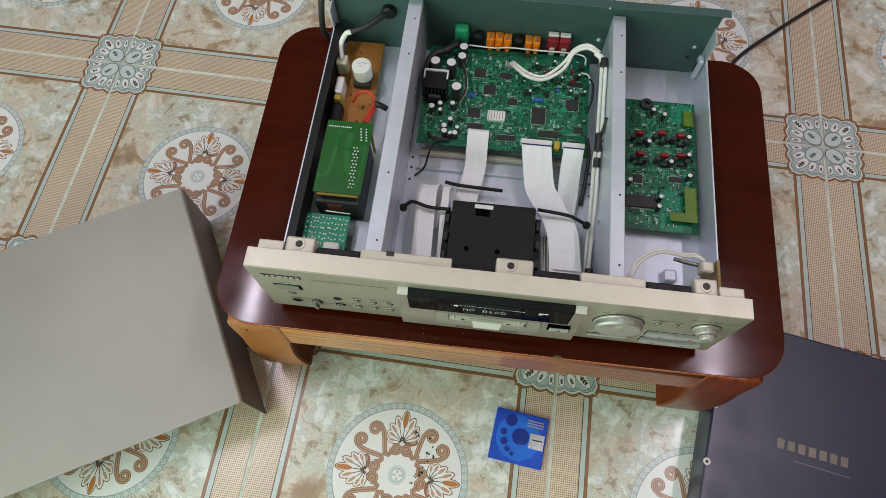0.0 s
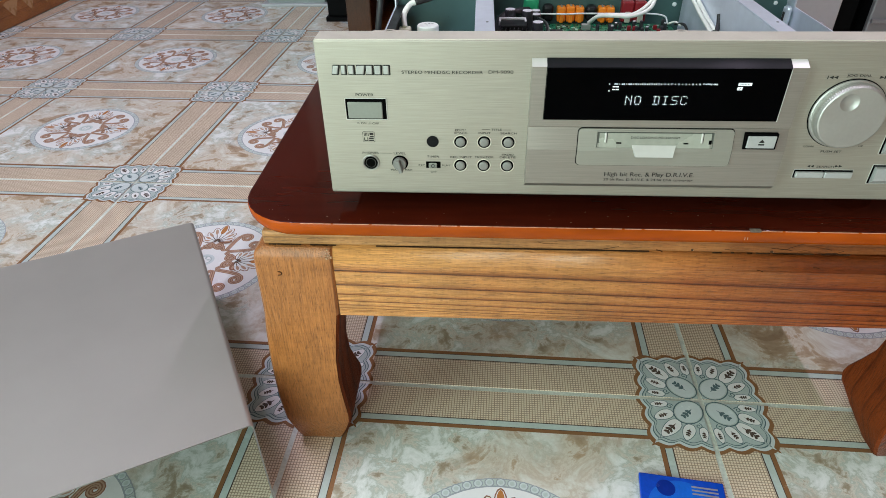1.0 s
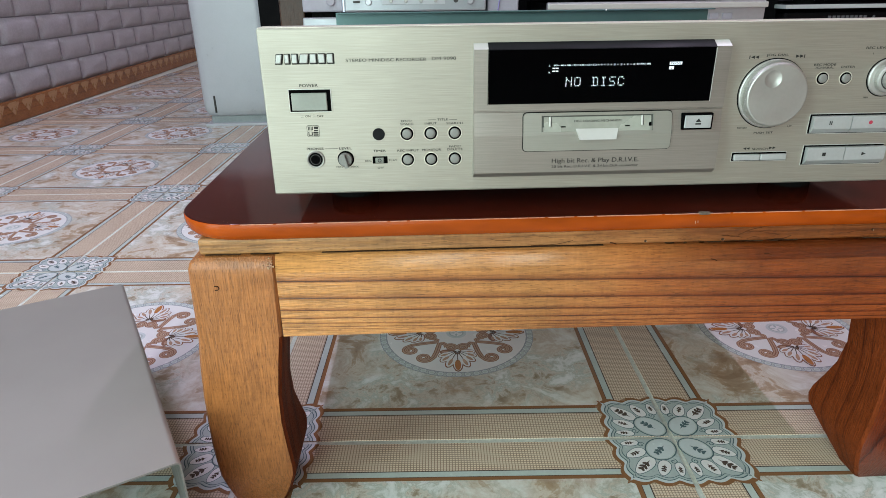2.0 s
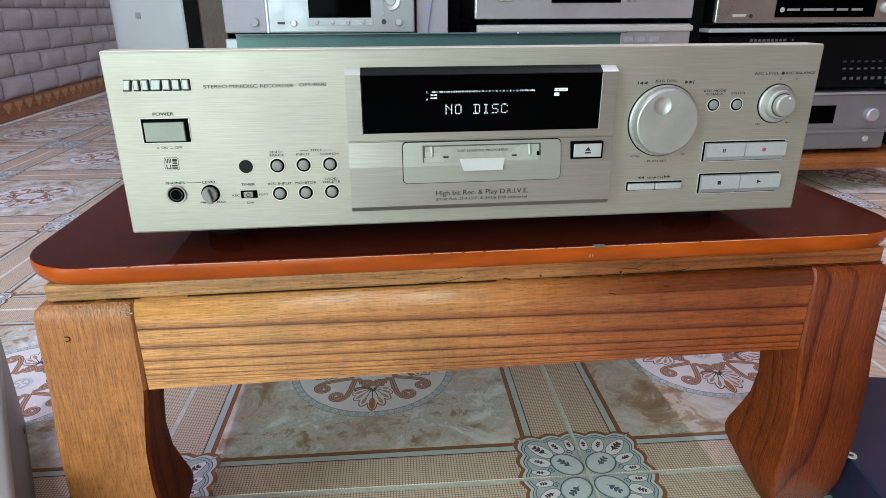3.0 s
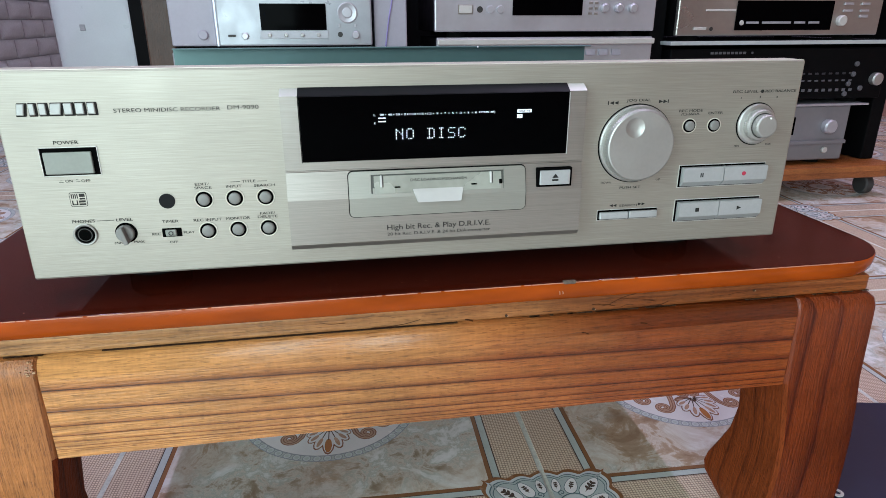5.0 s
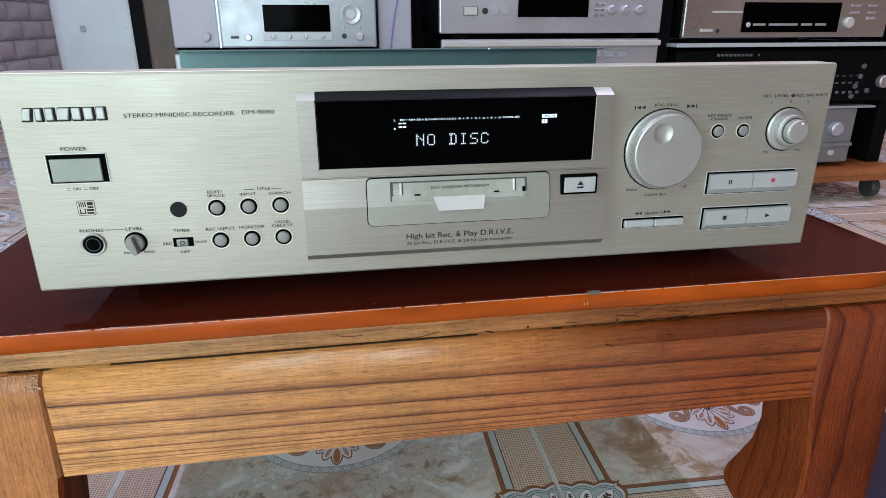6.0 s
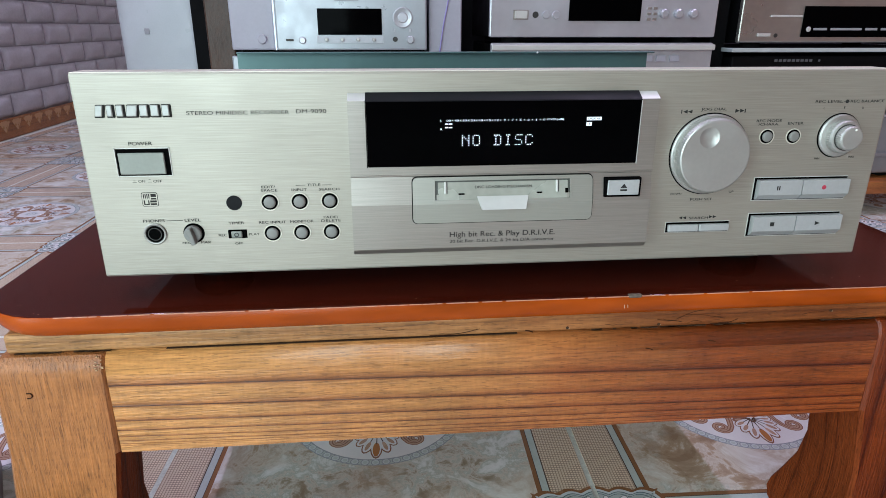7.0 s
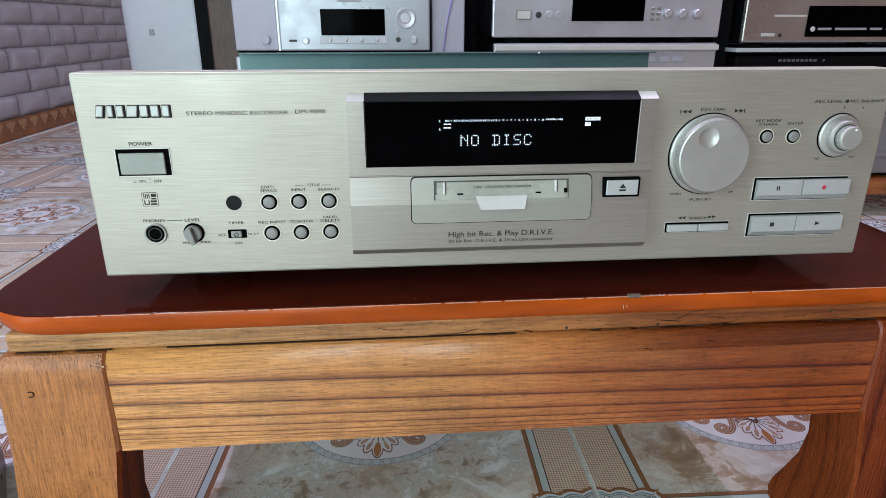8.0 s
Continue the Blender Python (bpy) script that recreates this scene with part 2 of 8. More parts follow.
def wood(name, light, mid, dark, axis="x", rough=0.38, lines=55.0, coat=0.15, seed=0.0, strength=0.9, fan=None, lacquer=None, wander=0.035, spec=0.28):
    """Planed wood: long grain lines along one axis, pores and slow colour change."""
    mt = bpy.data.materials.new(name)
    mt.use_nodes = True
    nt = mt.node_tree
    bs = nt.nodes["Principled BSDF"]
    tc = nt.nodes.new("ShaderNodeTexCoord")
    mp = nt.nodes.new("ShaderNodeMapping")
    mp.inputs["Location"].default_value = (seed, seed * 0.7, seed * 1.3)
    mp.inputs["Scale"].default_value = (0.09, 1, 1) if axis == "x" else ((1, 1, 0.09) if axis == "z" else (1, 0.09, 1))
    nt.links.new(tc.outputs["Object"], mp.inputs["Vector"])
    slow = node(nt, "ShaderNodeTexNoise", Scale=9.0, Detail=2.0, Distortion=0.6)
    nt.links.new(mp.outputs["Vector"], slow.inputs["Vector"])
    sep = nt.nodes.new("ShaderNodeSeparateXYZ")
    nt.links.new(mp.outputs["Vector"], sep.inputs[0])
    # growth rings: height across the grain, bent by slow noise
    ad = nt.nodes.new("ShaderNodeMath")
    ad.operation = "MULTIPLY_ADD"
    ad.inputs[1].default_value = wander
    nt.links.new(slow.outputs["Fac"], ad.inputs[0])
    across = nt.nodes.new("ShaderNodeMath")
    across.operation = "ADD"
    if axis == "x":
        nt.links.new(sep.outputs["Z"], across.inputs[0])
        nt.links.new(sep.outputs["Y"], across.inputs[1])
    elif axis == "z":
        nt.links.new(sep.outputs["X"], across.inputs[0])
        nt.links.new(sep.outputs["Y"], across.inputs[1])
    else:
        nt.links.new(sep.outputs["X"], across.inputs[0])
        nt.links.new(sep.outputs["Z"], across.inputs[1])
    nt.links.new(across.outputs[0], ad.inputs[2])
    # uneven spacing, then one thin dark line at the end of every ring
    uneven = nt.nodes.new("ShaderNodeTexNoise")
    uneven.noise_dimensions = "1D"
    uneven.inputs["Scale"].default_value = lines * 0.33
    nt.links.new(ad.outputs[0], uneven.inputs["W"])
    ph = nt.nodes.new("ShaderNodeMath")
    ph.operation = "MULTIPLY_ADD"
    ph.inputs[1].default_value = lines
    nt.links.new(ad.outputs[0], ph.inputs[0])
    ph2 = nt.nodes.new("ShaderNodeMath")
    ph2.operation = "MULTIPLY"
    ph2.inputs[1].default_value = 5.0
    nt.links.new(uneven.outputs["Fac"], ph2.inputs[0])
    nt.links.new(ph2.outputs[0], ph.inputs[2])
    if fan is not None:
        # rings that crowd together towards one edge of the board
        low = nt.nodes.new("ShaderNodeMath")
        low.operation = "MULTIPLY_ADD"
        low.inputs[1].default_value = 0.010
        nt.links.new(slow.outputs["Fac"], low.inputs[0])
        off = nt.nodes.new("ShaderNodeMath")
        off.operation = "SUBTRACT"
        off.inputs[1].default_value = fan
        nt.links.new(sep.outputs["Z"], off.inputs[0])
        tilt = nt.nodes.new("ShaderNodeMath")
        tilt.operation = "MULTIPLY_ADD"
        tilt.inputs[1].default_value = 0.20
        nt.links.new(sep.outputs["X"], tilt.inputs[0])
        nt.links.new(off.outputs[0], tilt.inputs[2])
        nt.links.new(tilt.outputs[0], low.inputs[2])
        pos = nt.nodes.new("ShaderNodeMath")
        pos.operation = "MAXIMUM"
        pos.inputs[1].default_value = 0.002
        cap_ = nt.nodes.new("ShaderNodeMath")
        cap_.operation = "MINIMUM"
        cap_.inputs[1].default_value = 0.050
        nt.links.new(low.outputs[0], cap_.inputs[0])
        nt.links.new(cap_.outputs[0], pos.inputs[0])
        lg = nt.nodes.new("ShaderNodeMath")
        lg.operation = "LOGARITHM"
        lg.inputs[1].default_value = math.exp(0.40)
        nt.links.new(pos.outputs[0], lg.inputs[0])
        ph = nt.nodes.new("ShaderNodeMath")
        ph.operation = "SUBTRACT"
        ph.inputs[0].default_value = -0.086
        nt.links.new(lg.outputs[0], ph.inputs[1])
    fr = nt.nodes.new("ShaderNodeMath")
    fr.operation = "FRACT"
    nt.links.new(ph.outputs[0], fr.inputs[0])
    body_ = ramp(nt, [(0.0, mid), (0.08, light), (0.62, light), (0.94, mid), (1.0, mid)])
    nt.links.new(fr.outputs[0], body_.inputs["Fac"])
    line_ = ramp(nt, [(0.84, (0, 0, 0)), (0.935, (0.28, 0.28, 0.28)), (0.957, (1, 1, 1)), (0.99, (0.9, 0.9, 0.9)), (1.0, (0, 0, 0))])
    nt.links.new(fr.outputs[0], line_.inputs["Fac"])
    fade = node(nt, "ShaderNodeTexNoise", Scale=26.0, Detail=2.0)
    nt.links.new(mp.outputs["Vector"], fade.inputs["Vector"])
    fm = node(nt, "ShaderNodeMapRange", From_Min=0.38, From_Max=0.62, To_Min=0.5 * strength if fan is not None else 0.12, To_Max=strength)
    nt.links.new(fade.outputs["Fac"], fm.inputs["Value"])
    lf = nt.nodes.new("ShaderNodeMath")
    lf.operation = "MULTIPLY"
    nt.links.new(line_.outputs["Color"], lf.inputs[0])
    nt.links.new(fm.outputs[0], lf.inputs[1])
    rings_ = nt.nodes.new("ShaderNodeMix")
    rings_.data_type = "RGBA"
    nt.links.new(lf.outputs[0], rings_.inputs["Factor"])
    nt.links.new(body_.outputs["Color"], rings_.inputs["A"])
    rings_.inputs["B"].default_value = (*dark, 1)
    pore = node(nt, "ShaderNodeTexNoise", Scale=800.0, Detail=3.0)
    mp2 = nt.nodes.new("ShaderNodeMapping")
    mp2.inputs["Scale"].default_value = (0.06, 1, 1) if axis == "x" else ((1, 1, 0.06) if axis == "z" else (1, 0.06, 1))
    nt.links.new(tc.outputs["Object"], mp2.inputs["Vector"])
    nt.links.new(mp2.outputs["Vector"], pore.inputs["Vector"])
    pr = node(nt, "ShaderNodeMapRange", From_Min=0.3, From_Max=0.7, To_Min=0.74, To_Max=1.18)
    nt.links.new(pore.outputs["Fac"], pr.inputs["Value"])
    blot = node(nt, "ShaderNodeTexNoise", Scale=7.0, Detail=3.0)
    nt.links.new(tc.outputs["Object"], blot.inputs["Vector"])
    br = node(nt, "ShaderNodeMapRange", From_Min=0.3, From_Max=0.7, To_Min=0.70, To_Max=1.26)
    nt.links.new(blot.outputs["Fac"], br.inputs["Value"])
    # open pores: short dark dashes along the grain
    dash = node(nt, "ShaderNodeTexNoise", Scale=1500.0, Detail=1.0)
    mp3 = nt.nodes.new("ShaderNodeMapping")
    mp3.inputs["Scale"].default_value = (0.10, 1, 1) if axis == "x" else ((1, 1, 0.10) if axis == "z" else (1, 0.10, 1))
    nt.links.new(tc.outputs["Object"], mp3.inputs["Vector"])
    nt.links.new(mp3.outputs["Vector"], dash.inputs["Vector"])
    dr = node(nt, "ShaderNodeMapRange", From_Min=0.62, From_Max=0.65, To_Min=1.0, To_Max=0.66)
    nt.links.new(dash.outputs["Fac"], dr.inputs["Value"])
    pd = nt.nodes.new("ShaderNodeMath")
    pd.operation = "MULTIPLY"
    nt.links.new(pr.outputs[0], pd.inputs[0])
    nt.links.new(dr.outputs[0], pd.inputs[1])
    # dull stains and handling marks
    stain = node(nt, "ShaderNodeTexNoise", Scale=34.0, Detail=7.0, Roughness=0.7)
    nt.links.new(tc.outputs["Object"], stain.inputs["Vector"])
    sr = node(nt, "ShaderNodeMapRange", From_Min=0.54, From_Max=0.70, To_Min=1.0, To_Max=0.78)
    nt.links.new(stain.outputs["Fac"], sr.inputs["Value"])
    ps = nt.nodes.new("ShaderNodeMath")
    ps.operation = "MULTIPLY"
    nt.links.new(pd.outputs[0], ps.inputs[0])
    nt.links.new(sr.outputs[0], ps.inputs[1])
    # plane chatter: faint ripples across the grain
    mp4 = nt.nodes.new("ShaderNodeMapping")
    mp4.inputs["Scale"].default_value = (1, 0.2, 0.2) if axis == "x" else (0.2, 0.2, 1)
    nt.links.new(tc.outputs["Object"], mp4.inputs["Vector"])
    chat = node(nt, "ShaderNodeTexNoise", Scale=520.0, Detail=2.0)
    nt.links.new(mp4.outputs["Vector"], chat.inputs["Vector"])
    cr = node(nt, "ShaderNodeMapRange", From_Min=0.3, From_Max=0.7, To_Min=0.94, To_Max=1.06)
    nt.links.new(chat.outputs["Fac"], cr.inputs["Value"])
    pc = nt.nodes.new("ShaderNodeMath")
    pc.operation = "MULTIPLY"
    nt.links.new(ps.outputs[0], pc.inputs[0])
    nt.links.new(cr.outputs[0], pc.inputs[1])
    mm = nt.nodes.new("ShaderNodeMath")
    mm.operation = "MULTIPLY"
    nt.links.new(pc.outputs[0], mm.inputs[0])
    nt.links.new(br.outputs[0], mm.inputs[1])
    mul = nt.nodes.new("ShaderNodeVectorMath")
    mul.operation = "SCALE"
    nt.links.new(rings_.outputs["Result"], mul.inputs[0])
    nt.links.new(mm.outputs[0], mul.inputs["Scale"])
    colour_ = mul.outputs[0]
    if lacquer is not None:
        # red-brown lacquer worn in patches; the dimmer light towards +x is painted in too
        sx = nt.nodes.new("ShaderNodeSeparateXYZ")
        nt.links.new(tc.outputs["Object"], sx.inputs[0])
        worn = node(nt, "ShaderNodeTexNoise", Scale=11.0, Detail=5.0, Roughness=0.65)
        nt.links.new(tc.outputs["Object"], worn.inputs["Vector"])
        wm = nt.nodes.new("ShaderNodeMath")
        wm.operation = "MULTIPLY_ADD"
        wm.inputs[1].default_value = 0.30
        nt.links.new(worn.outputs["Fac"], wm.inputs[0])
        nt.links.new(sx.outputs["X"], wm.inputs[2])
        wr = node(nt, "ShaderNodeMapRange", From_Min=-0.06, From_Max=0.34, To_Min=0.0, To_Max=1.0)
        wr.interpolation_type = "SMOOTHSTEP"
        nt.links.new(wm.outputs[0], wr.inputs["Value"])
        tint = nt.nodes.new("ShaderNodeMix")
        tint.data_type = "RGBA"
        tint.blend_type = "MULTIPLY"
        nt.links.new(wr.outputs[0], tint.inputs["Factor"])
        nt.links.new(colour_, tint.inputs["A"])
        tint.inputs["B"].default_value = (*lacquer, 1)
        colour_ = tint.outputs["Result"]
    nt.links.new(colour_, bs.inputs["Base Color"])
    bs.inputs["Roughness"].default_value = rough
    bs.inputs["Specular IOR Level"].default_value = spec
    bs.inputs["Coat Weight"].default_value = coat
    bs.inputs["Coat Roughness"].default_value = 0.24
    bp = node(nt, "ShaderNodeBump", Strength=0.9, Distance=0.0009)
    nt.links.new(pore.outputs["Fac"], bp.inputs["Height"])
    nt.links.new(bp.outputs[0], bs.inputs["Normal"])
    return mt


def brushed(name, colour, rough=0.32, metal=1.0, amount=0.35):
    """Metal with fine scratches that run along x."""
    mt = bpy.data.materials.new(name)
    mt.use_nodes = True
    nt = mt.node_tree
    bs = nt.nodes["Principled BSDF"]
    tc = nt.nodes.new("ShaderNodeTexCoord")
    mp = nt.nodes.new("ShaderNodeMapping")
    mp.inputs["Scale"].default_value = (0.009, 1, 1)
    nt.links.new(tc.outputs["Object"], mp.inputs["Vector"])
    n1 = node(nt, "ShaderNodeTexNoise", Scale=6000.0, Detail=3.0)
    n2 = node(nt, "ShaderNodeTexNoise", Scale=2600.0, Detail=3.0)
    n3 = node(nt, "ShaderNodeTexNoise", Scale=14.0, Detail=3.0)
    nt.links.new(mp.outputs["Vector"], n1.inputs["Vector"])
    nt.links.new(mp.outputs["Vector"], n2.inputs["Vector"])
    nt.links.new(tc.outputs["Object"], n3.inputs["Vector"])
    add = nt.nodes.new("ShaderNodeMath")
    add.operation = "ADD"
    nt.links.new(n1.outputs["Fac"], add.inputs[0])
    nt.links.new(n2.outputs["Fac"], add.inputs[1])
    mr = node(nt, "ShaderNodeMapRange", From_Min=0.65, From_Max=1.35, To_Min=1 - amount * 0.55, To_Max=1 + amount * 0.45)
    nt.links.new(add.outputs[0], mr.inputs["Value"])
    mul = nt.nodes.new("ShaderNodeVectorMath")
    mul.operation = "SCALE"
    mul.inputs[0].default_value = colour
    nt.links.new(mr.outputs[0], mul.inputs["Scale"])
    nt.links.new(mul.outputs[0], bs.inputs["Base Color"])
    rr = node(nt, "ShaderNodeMapRange", From_Min=0.3, From_Max=0.7, To_Min=rough - 0.05, To_Max=rough + 0.07)
    nt.links.new(n3.outputs["Fac"], rr.inputs["Value"])
    nt.links.new(rr.outputs[0], bs.inputs["Roughness"])
    bs.inputs["Metallic"].default_value = metal
    bp = node(nt, "ShaderNodeBump", Strength=0.15, Distance=0.0002)
    nt.links.new(add.outputs[0], bp.inputs["Height"])
    nt.links.new(bp.outputs[0], bs.inputs["Normal"])
    return mt


def marble(name):
    """Glazed print of cloudy marble in cream, grey and brown; each tile has its own clouds."""
    mt = bpy.data.materials.new(name)
    mt.use_nodes = True
    nt = mt.node_tree
    bs = nt.nodes["Principled BSDF"]
    tc = nt.nodes.new("ShaderNodeTexCoord")
    oi = nt.nodes.new("ShaderNodeObjectInfo")
    sc = nt.nodes.new("ShaderNodeVectorMath")
    sc.operation = "SCALE"
    sc.inputs[0].default_value = (37.0, 19.0, 11.0)
    nt.links.new(oi.outputs["Random"], sc.inputs["Scale"])
    av = nt.nodes.new("ShaderNodeVectorMath")
    nt.links.new(tc.outputs["Object"], av.inputs[0])
    nt.links.new(sc.outputs[0], av.inputs[1])
    n1 = node(nt, "ShaderNodeTexNoise", Scale=19.0, Detail=10.0, Roughness=0.66, Distortion=0.5)
    n2 = node(nt, "ShaderNodeTexNoise", Scale=34.0, Detail=9.0, Roughness=0.68, Distortion=0.4)
    n3 = node(nt, "ShaderNodeTexNoise", Scale=9.0, Detail=4.0, Distortion=0.5)
    for n_ in (n1, n2, n3):
        nt.links.new(av.outputs[0], n_.inputs["Vector"])
    r1 = ramp(nt, [(0.36, (0.80, 0.81, 0.75)), (0.44, (0.68, 0.65, 0.56)), (0.485, (0.58, 0.50, 0.39)), (0.515, (0.69, 0.64, 0.54)), (0.56, (0.47, 0.35, 0.23)), (0.64, (0.34, 0.23, 0.14))])
    r2 = ramp(nt, [(0.37, (0.84, 0.87, 0.85)), (0.45, (0.70, 0.74, 0.70)), (0.495, (0.47, 0.52, 0.45)), (0.53, (0.68, 0.66, 0.58)), (0.60, (0.37, 0.32, 0.23)), (0.66, (0.31, 0.24, 0.16))])
    nt.links.new(n1.outputs["Fac"], r1.inputs["Fac"])
    nt.links.new(n2.outputs["Fac"], r2.inputs["Fac"])
    mx = nt.nodes.new("ShaderNodeMix")
    mx.data_type = "RGBA"
    mr = node(nt, "ShaderNodeMapRange", From_Min=0.44, From_Max=0.56, To_Min=0.05, To_Max=0.95)
    nt.links.new(n3.outputs["Fac"], mr.inputs["Value"])
    nt.links.new(mr.outputs[0], mx.inputs["Factor"])
    nt.links.new(r1.outputs["Color"], mx.inputs["A"])
    nt.links.new(r2.outputs["Color"], mx.inputs["B"])
    nt.links.new(mx.outputs["Result"], bs.inputs["Base Color"])
    bs.inputs["Roughness"].default_value = 0.23
    bp = node(nt, "ShaderNodeBump", Strength=0.05, Distance=0.001)
    nt.links.new(n3.outputs["Fac"], bp.inputs["Height"])
    nt.links.new(bp.outputs[0], bs.inputs["Normal"])
    return mt


def weave(name):
    """Glazed print of a fine two-tone mesh, one dot in 2.7 mm."""
    mt = bpy.data.materials.new(name)
    mt.use_nodes = True
    nt = mt.node_tree
    bs = nt.nodes["Principled BSDF"]
    tc = nt.nodes.new("ShaderNodeTexCoord")
    sep = nt.nodes.new("ShaderNodeSeparateXYZ")
    nt.links.new(tc.outputs["Object"], sep.inputs[0])
    got = []
    for ax in ("X", "Y"):
        m1 = nt.nodes.new("ShaderNodeMath")
        m1.operation = "MULTIPLY"
        m1.inputs[1].default_value = 2 * math.pi / 0.0027
        nt.links.new(sep.outputs[ax], m1.inputs[0])
        m2 = nt.nodes.new("ShaderNodeMath")
        m2.operation = "SINE"
        nt.links.new(m1.outputs[0], m2.inputs[0])
        got.append(m2)
    mx_ = nt.nodes.new("ShaderNodeMath")
    mx_.operation = "MAXIMUM"
    nt.links.new(got[0].outputs[0], mx_.inputs[0])
    nt.links.new(got[1].outputs[0], mx_.inputs[1])
    rr = ramp(nt, [(0.0, (0.76, 0.64, 0.49)), (0.58, (0.71, 0.59, 0.45)), (0.88, (0.37, 0.28, 0.205)), (1.0, (0.31, 0.228, 0.165))])
    nt.links.new(mx_.outputs[0], rr.inputs["Fac"])
    n1 = node(nt, "ShaderNodeTexNoise", Scale=6.0, Detail=3.0)
    nt.links.new(tc.outputs["Object"], n1.inputs["Vector"])
    mr = node(nt, "ShaderNodeMapRange", From_Min=0.3, From_Max=0.7, To_Min=0.9, To_Max=1.08)
    nt.links.new(n1.outputs["Fac"], mr.inputs["Value"])
    mul = nt.nodes.new("ShaderNodeVectorMath")
    mul.operation = "SCALE"
    nt.links.new(rr.outputs["Color"], mul.inputs[0])
    nt.links.new(mr.outputs[0], mul.inputs["Scale"])
    nt.links.new(mul.outputs[0], bs.inputs["Base Color"])
    bs.inputs["Roughness"].default_value = 0.25
    return mt


def board_green(name, base, trace, scale=160.0):
    """Solder mask with traces, pads and white legends."""
    mt = bpy.data.materials.new(name)
    mt.use_nodes = True
    nt = mt.node_tree
    bs = nt.nodes["Principled BSDF"]
    tc = nt.nodes.new("ShaderNodeTexCoord")
    vo = node(nt, "ShaderNodeTexVoronoi", Scale=scale)
    vo.distance = "MANHATTAN"
    nt.links.new(tc.outputs["Object"], vo.inputs["Vector"])
    r1 = ramp(nt, [(0.30, base), (0.52, trace), (0.62, base)])
    nt.links.new(vo.outputs["Distance"], r1.inputs["Fac"])
    br = nt.nodes.new("ShaderNodeTexBrick")
    br.inputs["Scale"].default_value = scale * 0.9
    br.inputs["Mortar Size"].default_value = 0.08
    br.inputs["Color1"].default_value = (*base, 1)
    br.inputs["Color2"].default_value = (*[c * 1.6 for c in base], 1)
    br.inputs["Mortar"].default_value = (*trace, 1)
    nt.links.new(tc.outputs["Object"], br.inputs["Vector"])
    mx = nt.nodes.new("ShaderNodeMix")
    mx.data_type = "RGBA"
    n1 = node(nt, "ShaderNodeTexNoise", Scale=60.0, Detail=2.0)
    nt.links.new(tc.outputs["Object"], n1.inputs["Vector"])
    nt.links.new(n1.outputs["Fac"], mx.inputs["Factor"])
    nt.links.new(r1.outputs["Color"], mx.inputs["A"])
    nt.links.new(br.outputs["Color"], mx.inputs["B"])
    nt.links.new(mx.outputs["Result"], bs.inputs["Base Color"])
    bs.inputs["Roughness"].default_value = 0.32
    return mt


M_PANEL = brushed("champagne_brushed_metal", (0.367, 0.340, 0.288), 0.43, 0.62, 0.34)
M_PLATE = brushed("centre_plate_metal", (0.315, 0.290, 0.258), 0.34, 0.66, 0.26)
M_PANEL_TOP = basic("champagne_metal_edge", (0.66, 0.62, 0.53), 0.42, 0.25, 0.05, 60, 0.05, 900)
M_TAB = basic("bright_metal_facet", (0.56, 0.55, 0.52), 0.36, 0.2, 0.04)
M_BTN2 = basic("satin_button_metal", (0.22, 0.215, 0.20), 0.55, 0.3, 0.05)
M_POWER = basic("grey_green_button", (0.215, 0.222, 0.195), 0.42, 0.35, 0.06, 80, 0.04, 900)
M_RINGD = basic("dull_metal_ring", (0.30, 0.29, 0.27), 0.38, 0.9, 0.05)
M_BTN = basic("silver_button_plastic", (0.46, 0.47, 0.47), 0.42, 0.45, 0.06, 80, 0.04, 900)
M_CHROME = basic("turned_metal", (0.72, 0.71, 0.68), 0.22, 1.0, 0.05, 90)
M_KNOB = basic("satin_knob_metal", (0.44, 0.435, 0.41), 0.44, 0.75, 0.05, 60, 0.04, 1500)
M_DOOR = brushed("disc_door_metal", (0.33, 0.325, 0.285), 0.38, 0.6, 0.14)
M_SLOT = basic("slot_shade", (0.065, 0.068, 0.058), 0.4)
M_FLAP = basic("pale_flap_plastic", (0.35, 0.36, 0.31), 0.28, 0.2)
M_SENSOR = basic("dark_sensor_plastic", (0.006, 0.006, 0.007), 0.3, 0.0, 0.1, spec=0.1)
M_DARK = basic("dark_recess", (0.03, 0.028, 0.025), 0.5, 0.0, 0.2)
M_GLASS = basic("display_window", (0.0008, 0.0008, 0.001), 0.07, 0.0, 0.2, 20, spec=0.012, rough_vary=0.02)
M_HOLE = basic("deep_hole", (0.003, 0.003, 0.003), 0.9, spec=0.0)
M_GLASS_TOP = basic("display_window_bevel", (0.005, 0.006, 0.007), 0.45, 0.0, 0.1, spec=0.15)
M_INK = basic("dark_grey_ink", (0.030, 0.029, 0.027), 0.8, 0.0, 0.15, 300, spec=0.1)
M_RED = basic("red_ink", (0.42, 0.03, 0.06), 0.5)
M_VFD = glow("display_light", (0.80, 0.86, 0.88), 1.0)
M_VFD_DIM = glow("display_light_small", (0.75, 0.82, 0.85), 0.8)
M_VFD_FLAG = glow("display_light_flag", (0.75, 0.80, 0.84), 0.5)
M_PALE = basic("pale_emblem_metal", (0.36, 0.36, 0.34), 0.4, 0.4)
M_STEEL = basic("zinc_plated_sheet", (0.66, 0.71, 0.80), 0.36, 0.35, 0.08, 14, 0.03, 400)
M_BACK = basic("teal_grey_sheet_steel", (0.070, 0.135, 0.132), 0.42, 0.3, 0.07, 12)
M_BLACKP = basic("black_plastic", (0.010, 0.010, 0.011), 0.45, 0.0, 0.25, 60, 0.05, 800, spec=0.3)
